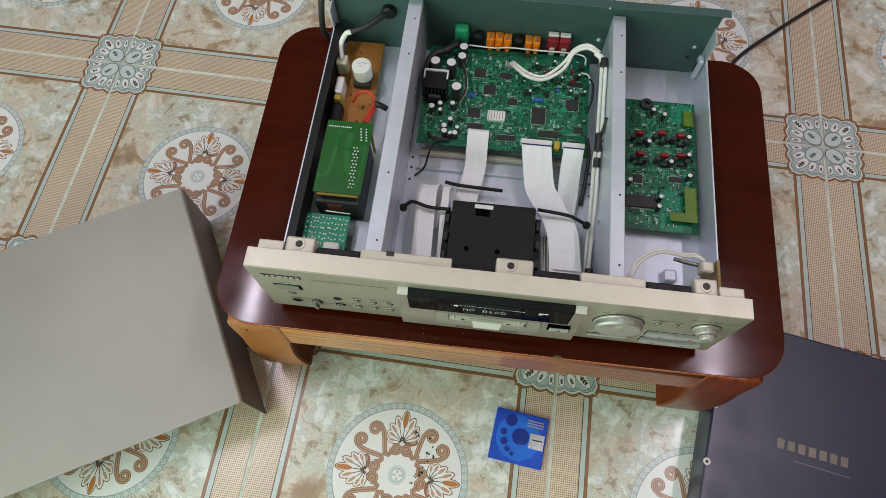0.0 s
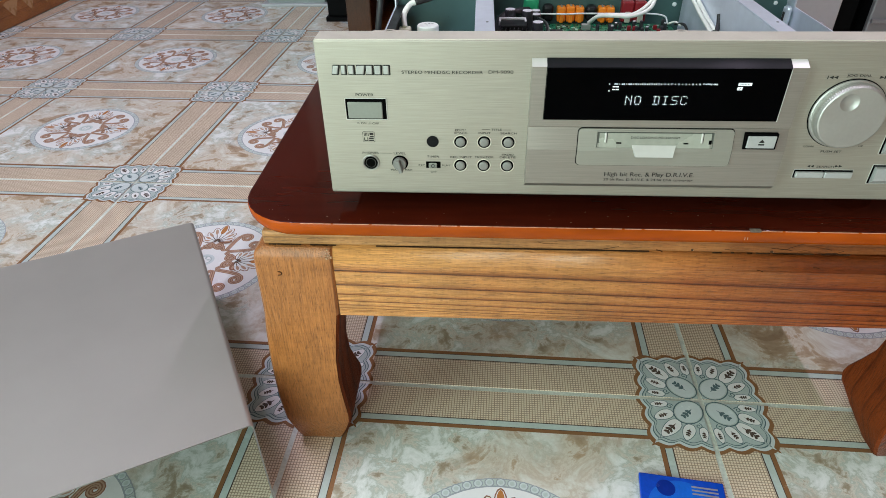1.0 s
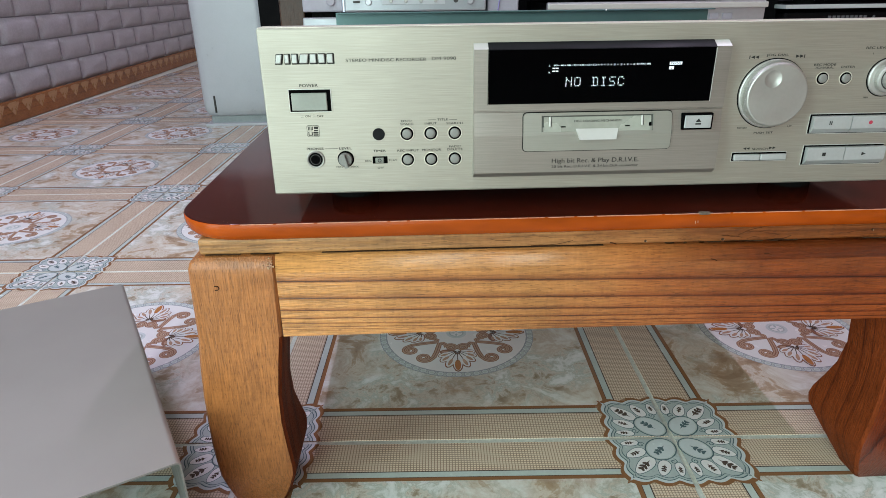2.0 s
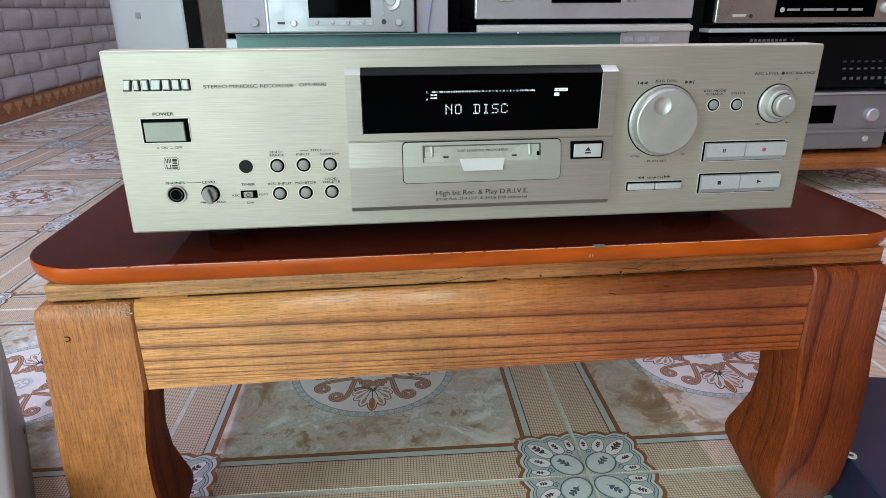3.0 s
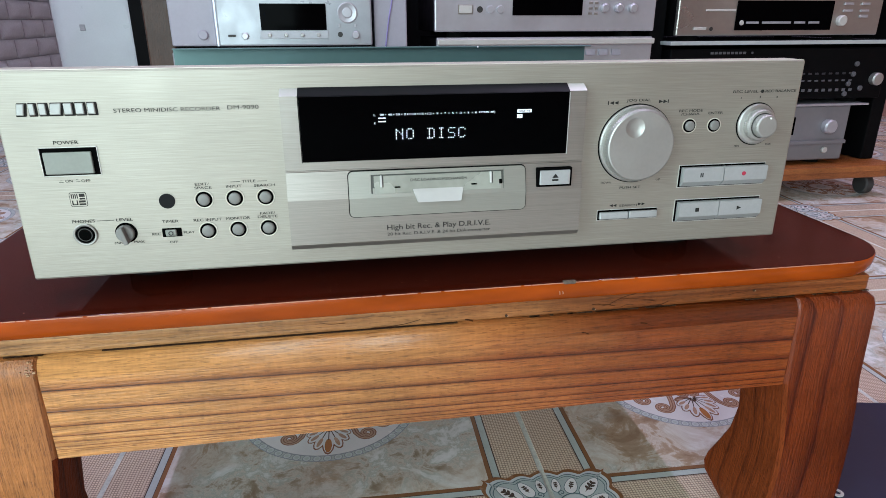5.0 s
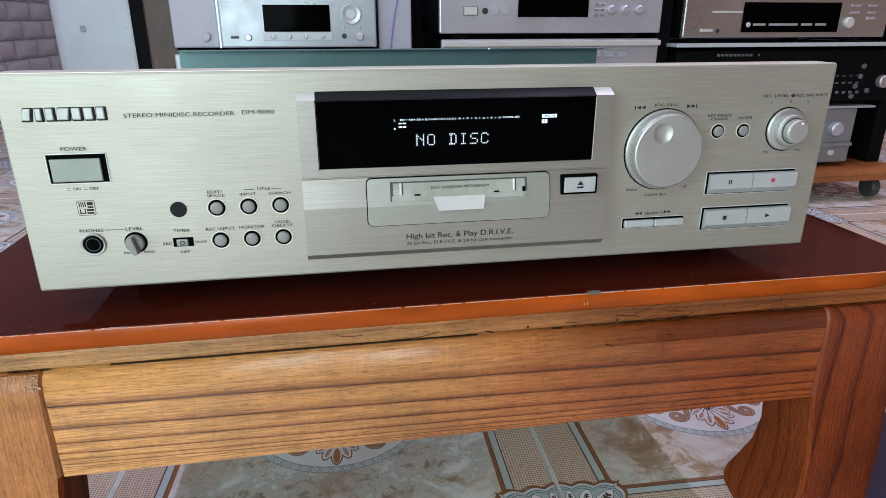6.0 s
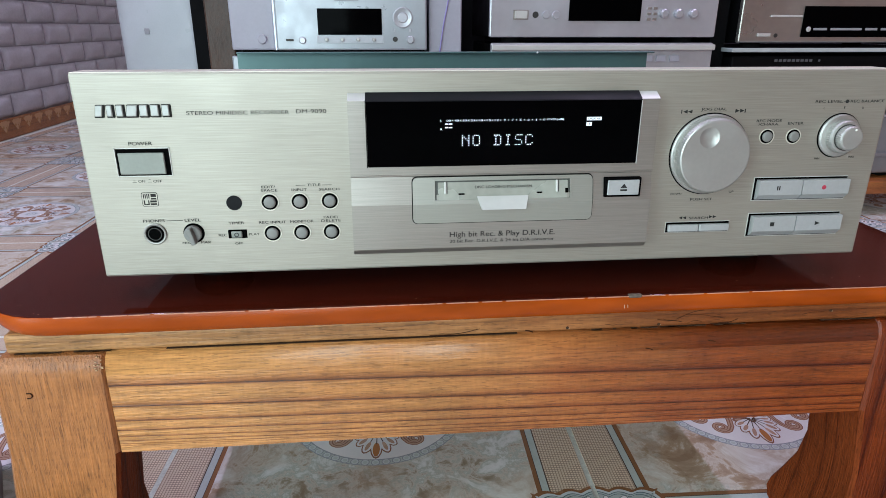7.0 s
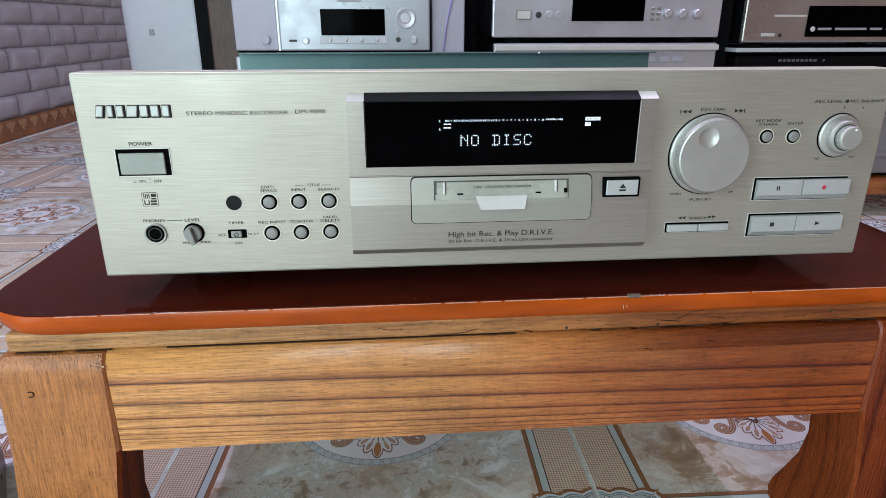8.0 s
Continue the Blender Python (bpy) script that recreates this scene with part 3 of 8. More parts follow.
M_RUBBER = basic("black_rubber", (0.008, 0.008, 0.008), 0.85, 0.0, 0.2, spec=0.05)
M_PCB = board_green("green_circuit_board", (0.002, 0.040, 0.020), (0.02, 0.24, 0.12))
M_PCB2 = board_green("green_board_underside", (0.009, 0.092, 0.011), (0.015, 0.115, 0.016), 20.0)
M_TRACE = basic("tinned_trace", (0.12, 0.48, 0.28), 0.35, 0.2, 0.2, 300)
M_PCB4 = basic("green_solder_mask", (0.01, 0.25, 0.13), 0.35, 0.0, 0.3, 300)
M_PCB3 = basic("brown_circuit_board", (0.36, 0.15, 0.025), 0.5, 0.0, 0.15, 50)
M_CHIP = basic("black_chip_resin", (0.022, 0.022, 0.024), 0.5, 0.0, 0.2)
M_WHITEP = basic("white_plastic", (0.80, 0.80, 0.76), 0.4, 0.0, 0.05)
M_RIBBON = basic("white_ribbon_cable", (0.84, 0.86, 0.88), 0.45, 0.0, 0.05, 40, 0.25, 500, (12, 0.2, 0.2))
M_WIREW = basic("white_wire_sleeve", (0.78, 0.78, 0.73), 0.45, 0.0, 0.05)
M_WIREB = basic("black_wire_sleeve", (0.015, 0.015, 0.016), 0.45, 0.0, 0.2)
M_WIRER = basic("red_wire_sleeve", (0.60, 0.05, 0.03), 0.45)
M_ORANGE = basic("orange_plastic", (0.90, 0.25, 0.01), 0.4)
M_REDP = basic("red_plastic", (0.25, 0.010, 0.016), 0.4)
M_GREENP = basic("green_plastic", (0.03, 0.38, 0.18), 0.4)
M_BLUEP = basic("blue_component", (0.03, 0.12, 0.45), 0.4)
M_YELLOW = basic("ochre_component", (0.50, 0.36, 0.05), 0.4)
M_CAPSIDE = basic("capacitor_sleeve", (0.03, 0.03, 0.035), 0.4)
M_CANTOP = basic("pale_can_metal", (0.84, 0.85, 0.87), 0.35, 0.15, 0.06, 90)
M_PIN = basic("pale_tinned_pins", (0.56, 0.66, 0.62), 0.35, 0.3, 0.15, 300)
M_LEGEND = basic("pale_board_print", (0.42, 0.66, 0.52), 0.45, 0.0, 0.2, 300)
M_TRACK = basic("pale_green_track", (0.018, 0.145, 0.026), 0.32, 0.0, 0.15, 60)
M_OLIVE = basic("yellow_green_board", (0.12, 0.21, 0.02), 0.35, 0.0, 0.2, 80)
M_STRIPE = basic("blue_black_print", (0.02, 0.03, 0.10), 0.5)
M_TOP = basic("red_brown_lacquer", (0.052, 0.0068, 0.0026), 0.10, 0.0, 0.3, 5, 0.006, 14, (0.5, 4, 1), coat=0.0, spec=0.20, rough_vary=0.05)
M_EDGE = basic("orange_lacquered_edge", (0.36, 0.060, 0.003), 0.26, 0.0, 0.45, 9, 0.10, 120, (0.3, 1, 1), coat=0.0, spec=0.16)
# the lacquer tints also paint the weaker light towards +x
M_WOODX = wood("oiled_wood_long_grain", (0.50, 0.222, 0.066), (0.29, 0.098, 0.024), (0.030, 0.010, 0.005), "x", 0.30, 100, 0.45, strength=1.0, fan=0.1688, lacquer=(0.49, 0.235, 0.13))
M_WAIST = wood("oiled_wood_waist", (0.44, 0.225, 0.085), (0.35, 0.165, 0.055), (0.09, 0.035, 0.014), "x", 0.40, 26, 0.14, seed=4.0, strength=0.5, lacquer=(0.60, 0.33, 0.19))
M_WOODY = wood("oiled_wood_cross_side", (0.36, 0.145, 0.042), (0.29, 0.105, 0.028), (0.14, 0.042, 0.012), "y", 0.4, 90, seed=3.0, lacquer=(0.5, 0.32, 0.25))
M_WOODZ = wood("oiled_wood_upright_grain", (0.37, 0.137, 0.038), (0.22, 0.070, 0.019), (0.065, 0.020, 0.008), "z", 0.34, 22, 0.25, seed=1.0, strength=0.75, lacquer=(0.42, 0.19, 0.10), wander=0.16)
# darker wood that paints the shade on the legs' inward faces
M_INNER_SHADE = wood("shaded_inner_wood", (0.16, 0.032, 0.007), (0.115, 0.022, 0.005), (0.045, 0.010, 0.004), "z", 0.5, 40, 0.0, seed=6.0, spec=0.06)
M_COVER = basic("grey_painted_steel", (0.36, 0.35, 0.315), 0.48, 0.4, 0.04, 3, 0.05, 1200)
# dark brown copy of the cover's paint, with the sides' shade in its colour
M_COVER_SHADE = basic("shaded_cover_side", (0.13, 0.102, 0.085), 0.42, 0.2, 0.06, 3, 0.05, 1200)
M_COVER_IN = basic("bare_sheet_inside", (0.25, 0.25, 0.24), 0.4, 0.6, 0.08)
M_BLACKBOX = basic("blue_black_paint", (0.010, 0.016, 0.042), 0.32, 0.0, 0.15, 10, 0.06, 900, coat=0.25)
M_PRINTD = basic("dim_grey_print", (0.10, 0.10, 0.11), 0.5)
M_EMBLEM = basic("dull_gold_print", (0.16, 0.145, 0.12), 0.4, 0.5)
M_PRINTG = basic("grey_print", (0.30, 0.30, 0.32), 0.5)
M_MD = basic("translucent_blue_plastic", (0.008, 0.075, 0.58), 0.16, 0.0, 0.2, 40, coat=0.4)
M_MD2 = basic("bright_blue_disc", (0.015, 0.18, 0.88), 0.14, 0.2, 0.12, 60, coat=0.5)
M_MDD = basic("deep_blue_relief", (0.004, 0.03, 0.30), 0.25)
M_SHUTTER = basic("shutter_metal", (0.66, 0.70, 0.78), 0.25, 0.8)
M_GROUT = basic("pale_grout", (0.62, 0.66, 0.59), 0.7, 0.0, 0.28, 45, 0.3, 300)
M_MARBLE = marble("marbled_glaze")
M_WEAVE = weave("mesh_glaze")


def glaze(name, colour, vary=0.1):
    return basic(name, colour, 0.25, 0.0, vary, 60, rough_vary=0.03)


G_BLUE = glaze("blue_grey_glaze", (0.46, 0.54, 0.53))
G_BROWN = glaze("brown_glaze", (0.27, 0.135, 0.06))
G_DARK = glaze("dark_line_glaze", (0.10, 0.075, 0.06))
G_WHITE = glaze("white_glaze", (0.82, 0.83, 0.82), 0.03)
G_RUST = glaze("rust_glaze", (0.29, 0.150, 0.095))
G_TAN = glaze("tan_glaze", (0.50, 0.33, 0.23))
G_ORANGE = glaze("ochre_glaze", (0.48, 0.20, 0.06))
G_TEAL = glaze("teal_glaze", (0.105, 0.165, 0.18))
G_PALE = glaze("pale_blue_glaze", (0.62, 0.69, 0.69), 0.05)
G_GREY = glaze("grey_glaze", (0.36, 0.40, 0.42))
G_STRIP = glaze("pale_strip_glaze", (0.52, 0.60, 0.57))
M_WALLW = basic("white_foam_brick", (0.48, 0.47, 0.51), 0.45, 0.0, 0.16, 22, 0.9, 60)
M_JOINT = basic("foam_joint", (0.38, 0.38, 0.42), 0.6, 0.0, 0.1)
M_SKIRT = wood("glazed_wood_skirting", (0.34, 0.125, 0.030), (0.28, 0.095, 0.022), (0.16, 0.05, 0.018), "y", 0.3, 30)
M_INLAY = basic("tan_skirting_print", (0.46, 0.25, 0.11), 0.3, 0.0, 0.2, 60)
M_WALL = basic("painted_wall", (0.66, 0.68, 0.64), 0.7, 0.0, 0.06, 2.0, 0.1, 200)
# brown for unseen walls, chosen to darken and warm the front panel's reflections
M_REFLECT_WALL = wood("unseen_brown_wall", (0.44, 0.225, 0.185), (0.36, 0.175, 0.14), (0.10, 0.055, 0.04), "z", 0.5, 12)
M_CEIL = basic("white_ceiling_paint", (0.80, 0.80, 0.78), 0.8, 0.0, 0.04, 2.0)
M_TOWER = basic("white_appliance_plastic", (0.47, 0.495, 0.515), 0.35, 0.0, 0.04)
M_SILVER = basic("silver_faceplate", (0.47, 0.47, 0.50), 0.36, 0.5, 0.05, 12, 0.03, 700)
M_SILVERW = basic("white_silver_faceplate", (0.365, 0.385, 0.41), 0.34, 0.35, 0.04)
# silver faceplate with the dimness of the rack's right end in its colour
M_SILVER_SHADE = basic("shaded_silver_faceplate", (0.24, 0.24, 0.255), 0.4, 0.4, 0.05, 12, 0.03, 700)
M_GOLD = basic("champagne_faceplate", (0.38, 0.365, 0.33), 0.34, 0.8, 0.06, 12, 0.03, 700)
M_LILAC = basic("pale_grey_side", (0.37, 0.355, 0.41), 0.45, 0.0, 0.05)
M_RACK = basic("black_rack_laminate", (0.0035, 0.0035, 0.004), 0.6, 0.0, 0.2, spec=0.06)
M_RACKBR = wood("dark_brown_veneer", (0.065, 0.026, 0.012), (0.045, 0.018, 0.009), (0.03, 0.013, 0.008), "z", 0.35, 30)
M_SHELF = wood("orange_brown_shelf", (0.38, 0.13, 0.035), (0.30, 0.095, 0.028), (0.15, 0.045, 0.015), "x", 0.3, 40)
M_GLASSEDGE = basic("glass_shelf_edge", (0.42, 0.46, 0.46), 0.08, 0.0, 0.05, coat=0.5)
M_FIXTURE = basic("white_enamel", (0.80, 0.80, 0.80), 0.4)

# ---- the room ----
X0, X1, Y0, Y1, ZC = -1.45, 2.30, -2.60, 4.20, 3.20


def structure(name, bm, material, label, category):
    return tagged(part(name, bm, material), label, category, kind="structure")


floor = structure("floor", box(X0 - 0.1, X1 + 0.1, Y0 - 0.1, Y1 + 0.1, -0.12, -0.0005), M_GROUT, "floor of patterned glazed ceramic tiles with pale grout", "floor")
bm = box(X0 - 0.12, X0, DOOR[1], Y1 + 0.1, 0, ZC)
box(X0 - 0.12, X0, Y0 - 0.1, DOOR[0], 0, ZC, bm=bm)
box(X0 - 0.12, X0, DOOR[0], DOOR[1], DOOR[3], ZC, bm=bm)
wall_w = structure("wall_west", bm, M_JOINT, "wall clad in white foam bricks above a wooden skirting, open doorway", "wall")
structure("wall_north", box(X0, X1, Y1, Y1 + 0.12, 0, ZC), M_WALL, "plain painted wall behind the hi-fi racks", "wall")
structure("wall_east", box(X1, X1 + 0.12, Y0 - 0.1, Y1 + 0.1, 0, ZC), M_REFLECT_WALL, "unseen brown wall, added to darken and warm reflections", "wall")
bm = box(X0, GLAZ[0], Y0 - 0.12, Y0, 0, ZC)
box(GLAZ[1], X1, Y0 - 0.12, Y0, 0, ZC, bm=bm)
box(GLAZ[0], GLAZ[1], Y0 - 0.12, Y0, GLAZ[3], ZC, bm=bm)
structure("wall_south", bm, M_REFLECT_WALL, "unseen brown wall, added to warm reflections, with an open doorway to daylight", "wall")
ceiling = structure("ceiling", box(X0 - 0.12, X1 + 0.12, Y0 - 0.12, Y1 + 0.12, ZC, ZC + 0.1), M_CEIL, "white painted ceiling", "ceiling")
baseboard = structure("baseboard", box(X0 + 0.001, X0 + 0.014, DOOR[1], Y1, 0.001, 0.072, 0.003), M_SKIRT, "brown wood-look skirting along the brick wall", "baseboard")
for x, y, z, length, *rest in LAMPS:
    lamp_body = thing("ceiling_lamp", "white fluorescent batten lamp fixed under the ceiling", "lamp", (x, y, ZC))
    part("tube", cyl((x, y - length / 2, z - 0.020), (0, 1, 0), 0.013, length, 16), M_FIXTURE, lamp_body, "white fluorescent tube")
    part("housing", box(x - 0.03, x + 0.03, y - length / 2 - 0.03, y + length / 2 + 0.03, z + 0.005, ZC - 0.001, 0.004), M_FIXTURE, lamp_body)

# ---- the low table ----
TZ = 0.254
TX0, TX1, TY0, TY1 = -0.291, 0.306, -0.021, 0.376
table = thing("low_table", "low wooden table with red-brown lacquered top and curved legs", "table", ((TX0 + TX1) / 2, 0.178, 0))


def rounded_rect(x0, x1, y0, y1, r, n=8):
    out = []
    for cx, cy, a0 in ((x1 - r, y1 - r, 0), (x0 + r, y1 - r, 90), (x0 + r, y0 + r, 180), (x1 - r, y0 + r, 270)):
        for k in range(n + 1):
            a_ = radians(a0 + 90 * k / n)
            out.append((cx + r * math.cos(a_), cy + r * math.sin(a_)))
    return out


def slab(rings, bm=None, top_mat=0, side_mat=0, bottom=True, rim=99):
    """A stack of outlines (inset, z) joined into a solid."""
    b = bmesh.new()
    lv = [[b.verts.new((x, y, z)) for x, y in pts] for pts, z in rings]
    n_ = len(lv[0])
    for j_, (a_, c_) in enumerate(zip(lv, lv[1:])):
        for k in range(n_):
            f = b.faces.new((a_[k], a_[(k + 1) % n_], c_[(k + 1) % n_], c_[k]))
            f.material_index, f.smooth = top_mat if j_ >= rim else side_mat, True
    f = b.faces.new(lv[-1])
    f.material_index = top_mat
    if bottom:
        b.faces.new(lv[0][::-1]).material_index = side_mat
    return join(bm, b)


def rr(i, r=0.045):
    return rounded_rect(TX0 + i, TX1 - i, TY0 + i, TY1 - i, r - i * 0.7)


top = part("tabletop", slab([(rr(0.0110), 0.2398), (rr(0.0060), 0.2404), (rr(0.0026), 0.2422), (rr(0.0008), 0.2452), (rr(0.0), 0.2490), (rr(0.0), 0.2529), (rr(0.0004), 0.2537), (rr(0.0012), TZ)], top_mat=0, side_mat=1, rim=6), [M_TOP, M_EDGE], table,
           "glossy red-brown lacquered top with an orange edge")
# worn chip in the front edge
part("chip_mark", box(0.071, 0.0795, TY0 - 0.0003, TY0 + 0.003, 0.2522, 0.2545, 0.0011), basic("bare_chip", (0.11, 0.085, 0.065), 0.7, 0, 0.8, 500, spec=0.2), table, "chipped lacquer in the front edge")
# broken pale line on the front arris: wear with its highlight painted in
rng_ = random.Random(17)
b_ = bmesh.new()
x_ = TX0 + 0.05
while x_ < TX1 - 0.05:
    l_, h_ = rng_.uniform(0.003, 0.016), rng_.uniform(0.00008, 0.00022)
    box(x_, x_ + l_, TY0 + 0.0001, TY0 + 0.0008, TZ - 0.0008, TZ - 0.0004 + h_ * 0.6, 0.00005, 1, bm=b_)
    x_ += l_ + rng_.choice((0.0, 0.0, 0.0005, 0.002))
tagged(part("worn_arris", b_, basic("worn_lacquer_glint", (0.50, 0.24, 0.15), 0.35, 0.0, 0.6, 400), table, "pale wear and a painted glint along the front edge of the top"), kind="stuff")
WAIST = (TX0 + 0.016, TX1 - 0.016, TY0 + 0.010, TY1 - 0.010)
for nm, bx_, mt_ in (("waist_rail", (WAIST[0], WAIST[1], WAIST[2], WAIST[2] + 0.02, 0.2279, 0.2397), M_WAIST), ("waist_rail", (WAIST[0], WAIST[1], WAIST[3] - 0.02, WAIST[3], 0.2279, 0.2397), M_WOODX),
                     ("waist_rail", (WAIST[0], WAIST[0] + 0.02, WAIST[2] + 0.021, WAIST[3] - 0.021, 0.2279, 0.2397), M_WOODY), ("waist_rail", (WAIST[1] - 0.02, WAIST[1], WAIST[2] + 0.021, WAIST[3] - 0.021, 0.2279, 0.2397), M_WOODY)):
    part(nm, box(*bx_, 0.002), mt_, table)


def apron_bm(x0, x1, y, out, z0=0.164, z1=0.2277):
    """A rail whose upper front edge is rounded; out is -1 for the front, +1 for the back."""
    prof = [(0.0, z0), (0.0, z1 - 0.0125), (0.0004, z1 - 0.0085), (0.0013, z1 - 0.0050), (0.0030, z1 - 0.0022), (0.0054, z1 - 0.0006), (0.0085, z1), (0.022, z1), (0.022, z0)]
    b = bmesh.new()
    lv = [[b.verts.new((x, y - out * d, z)) for d, z in prof] for x in (x0, x1)]
    for k in range(len(prof)):
        k2 = (k + 1) % len(prof)
        f = b.faces.new((lv[0][k], lv[1][k], lv[1][k2], lv[0][k2]))
        f.smooth = 0 < k < 6
    b.faces.new(lv[0])
    b.faces.new(lv[1])
    bmesh.ops.recalc_face_normals(b, faces=b.faces)
    return b


part("apron", apron_bm(-0.2225, 0.2362, -0.0162, -1), M_WOODX, table, "front rail with dark growth lines")
part("apron", apron_bm(-0.2225, 0.2362, 0.3705, 1), M_WOODX, table)
for x_, s_ in ((-0.282, 1), (0.296, -1)):
    part("side_apron", box(min(x_, x_ + s_ * 0.022), max(x_, x_ + s_ * 0.022), 0.03, 0.325, 0.164, 0.2277, 0.003), M_WOODY, table)

LEG = [(0.2276, 0.0085, 0.061, 0.0080, 0.052), (0.2266, 0.0045, 0.061, 0.0045, 0.052), (0.2235, 0.0015, 0.061, 0.0016, 0.052), (0.2185, 0.0002, 0.061, 0.0003, 0.052), (0.212, 0.0, 0.061, 0.0, 0.050), (0.164, -0.001, 0.060, -0.0008, 0.042), (0.140, -0.003, 0.057, -0.002, 0.036), (0.115, -0.004, 0.0545, -0.003, 0.036),
       (0.090, -0.0045, 0.054, -0.003, 0.042), (0.070, -0.0045, 0.0555, -0.003, 0.051), (0.052, -0.004, 0.057, -0.002, 0.060), (0.044, -0.0035, 0.0575, -0.0015, 0.062), (0.036, -0.003, 0.057, -0.001, 0.060),
       (0.020, -0.0005, 0.052, 0.003, 0.040), (0.008, 0.002, 0.047, 0.006, 0.026), (0.0, 0.004, 0.043, 0.009, 0.021)]


def leg_bm(xo, yo, sx, sy, widen=1.0, deepen=0.0):
    b = bmesh.new()
    lv = []
    for z, a0, a1, b0, b1 in LEG[::-1]:
        pts = rounded_rect(a0, a1 * widen, b0, b1 + deepen, 0.0022, 1)
        lv.append([b.verts.new((xo + sx * px, yo + sy * py, z)) for px, py in pts])
    n_ = len(lv[0])
    for a_, c_ in zip(lv, lv[1:]):
        for k in range(n_):
            b.faces.new((a_[k], a_[(k + 1) % n_], c_[(k + 1) % n_], c_[k])).smooth = True
    b.faces.new(lv[0])
    b.faces.new(lv[-1])
    bmesh.ops.recalc_face_normals(b, faces=b.faces)
    # inward faces below the rail take the wood with shade in its colour
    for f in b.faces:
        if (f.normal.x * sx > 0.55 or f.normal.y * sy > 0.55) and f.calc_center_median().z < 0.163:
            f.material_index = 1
    return b


for xo, yo, sx, sy, w_, d_ in ((-0.2835, -0.0165, 1, 1, 1.0, 0.0), (0.2965, -0.0165, -1, 1, 0.985, 0.013), (-0.2835, 0.372, 1, -1, 1.0, 0.0), (0.2965, 0.372, -1, -1, 0.985, 0.013)):
    smooth(part("leg", leg_bm(xo, yo, sx, sy, w_, d_), [M_WOODZ, M_INNER_SHADE], table), 30)

# scratches, nail holes and the dark joint along the waist
M_GRIME = basic("dark_grime", (0.055, 0.030, 0.018), 0.8, 0.0, 0.3, 200, spec=0.1)
M_SCRATCH = basic("scratched_wood", (0.055, 0.020, 0.009), 0.7, 0.0, 0.3, 200, spec=0.1)
M_FILLER = basic("pale_wood_filler", (0.50, 0.40, 0.30), 0.8, 0.0, 0.3, 300)
FY = TY0 + 0.0098
part("seam", box(-0.190, 0.010, FY - 0.0001, FY + 0.004, 0.2277, 0.2279), M_GRIME, table, "dark open seam under the waist rail")
rng_ = random.Random(5)
b_ = bmesh.new()
for k in range(70):
    x_ = rng_.choice((rng_.uniform(-0.28, -0.215), rng_.uniform(0.05, 0.15), rng_.uniform(0.20, 0.29)))
    l_ = rng_.uniform(0.001, 0.006)
    box(x_, x_ + l_, FY - 0.00012, FY + 0.002, 0.2279, 0.2280 + rng_.uniform(0.0001, 0.0006), bm=b_)
tagged(part("grime", b_, M_GRIME, table, "grime caught along the shoulder of the rail"), kind="stuff")
for k in range(11):
    x_ = rng_.uniform(-0.12, 0.23) if k < 7 else rng_.uniform(0.06, 0.15)
    z_ = rng_.uniform(0.2295, 0.237)
    l_, s_ = rng_.uniform(0.006, 0.030), rng_.uniform(-0.4, 0.4)
    pts = [(x_ + l_ * u, FY, min(max(z_ + s_ * l_ * (u - 0.5) + 0.0012 * math.sin(3 * u + k), 0.2290), 0.2385)) for u in (0, 0.33, 0.66, 1)]
    part("scratch", sweep(pts, rng_.uniform(0.00010, 0.00022), 5, 4), M_SCRATCH, table)
for x_, z_, r_ in ((0.040, 0.2302, 0.0009), (0.096, 0.2300, 0.0010), (0.205, 0.2345, 0.0009)):
    hole = part("nail_hole", cyl((x_, FY - 0.0001, z_), (0, 1, 0), r_, 0.0012, 10), M_GRIME, table)
    part("filler", cyl((x_ + 0.0009, FY + 0.0001, z_ - 0.0004), (0, 1, 0), r_ * 0.5, 0.0012, 7), M_FILLER, hole, "pale filler")

# flaked corner and a small knot on one leg, two pale nicks in the edge of the top, dents on the shoulder
b_ = bmesh.new()
for k in range(16):
    z_ = rng_.uniform(0.2180, 0.2255)
    x_ = -0.2275 + rng_.gauss(0, 0.0022)
    y_ = -0.0165 + 0.0050 * max(0.0, (z_ - 0.2185) / 0.0085) ** 2
    w_ = rng_.uniform(0.0004, 0.0013)
    box(x_, x_ + w_, y_ - 0.00015, y_ + 0.0010, z_, z_ + rng_.uniform(0.0004, 0.0012), bm=b_)
tagged(part("flakes", b_, basic("bare_flaked_wood", (0.42, 0.25, 0.13), 0.6, 0.0, 0.3, 400), table, "pale flaked lacquer at the joint of leg and rail"), kind="stuff")
part("knot", sweep([(-0.2662, -0.0169, 0.2066), (-0.2640, -0.0169, 0.2064), (-0.2632, -0.0169, 0.2050), (-0.2644, -0.0169, 0.2036), (-0.2662, -0.0169, 0.2034)], 0.00035, 6), M_SCRATCH, table, "small dark knot")
for x_, l_ in ((0.0696, 0.0024), (0.0715, 0.0020)):
    part("edge_nick", sweep([(x_ - 0.0003, TY0 + 0.0003, 0.2484), (x_, TY0 + 0.0005, 0.2474), (x_ + 0.0002, TY0 + 0.0006, 0.2484 - l_)], 0.00022, 5), M_FILLER, table, "pale nick in the lacquer")
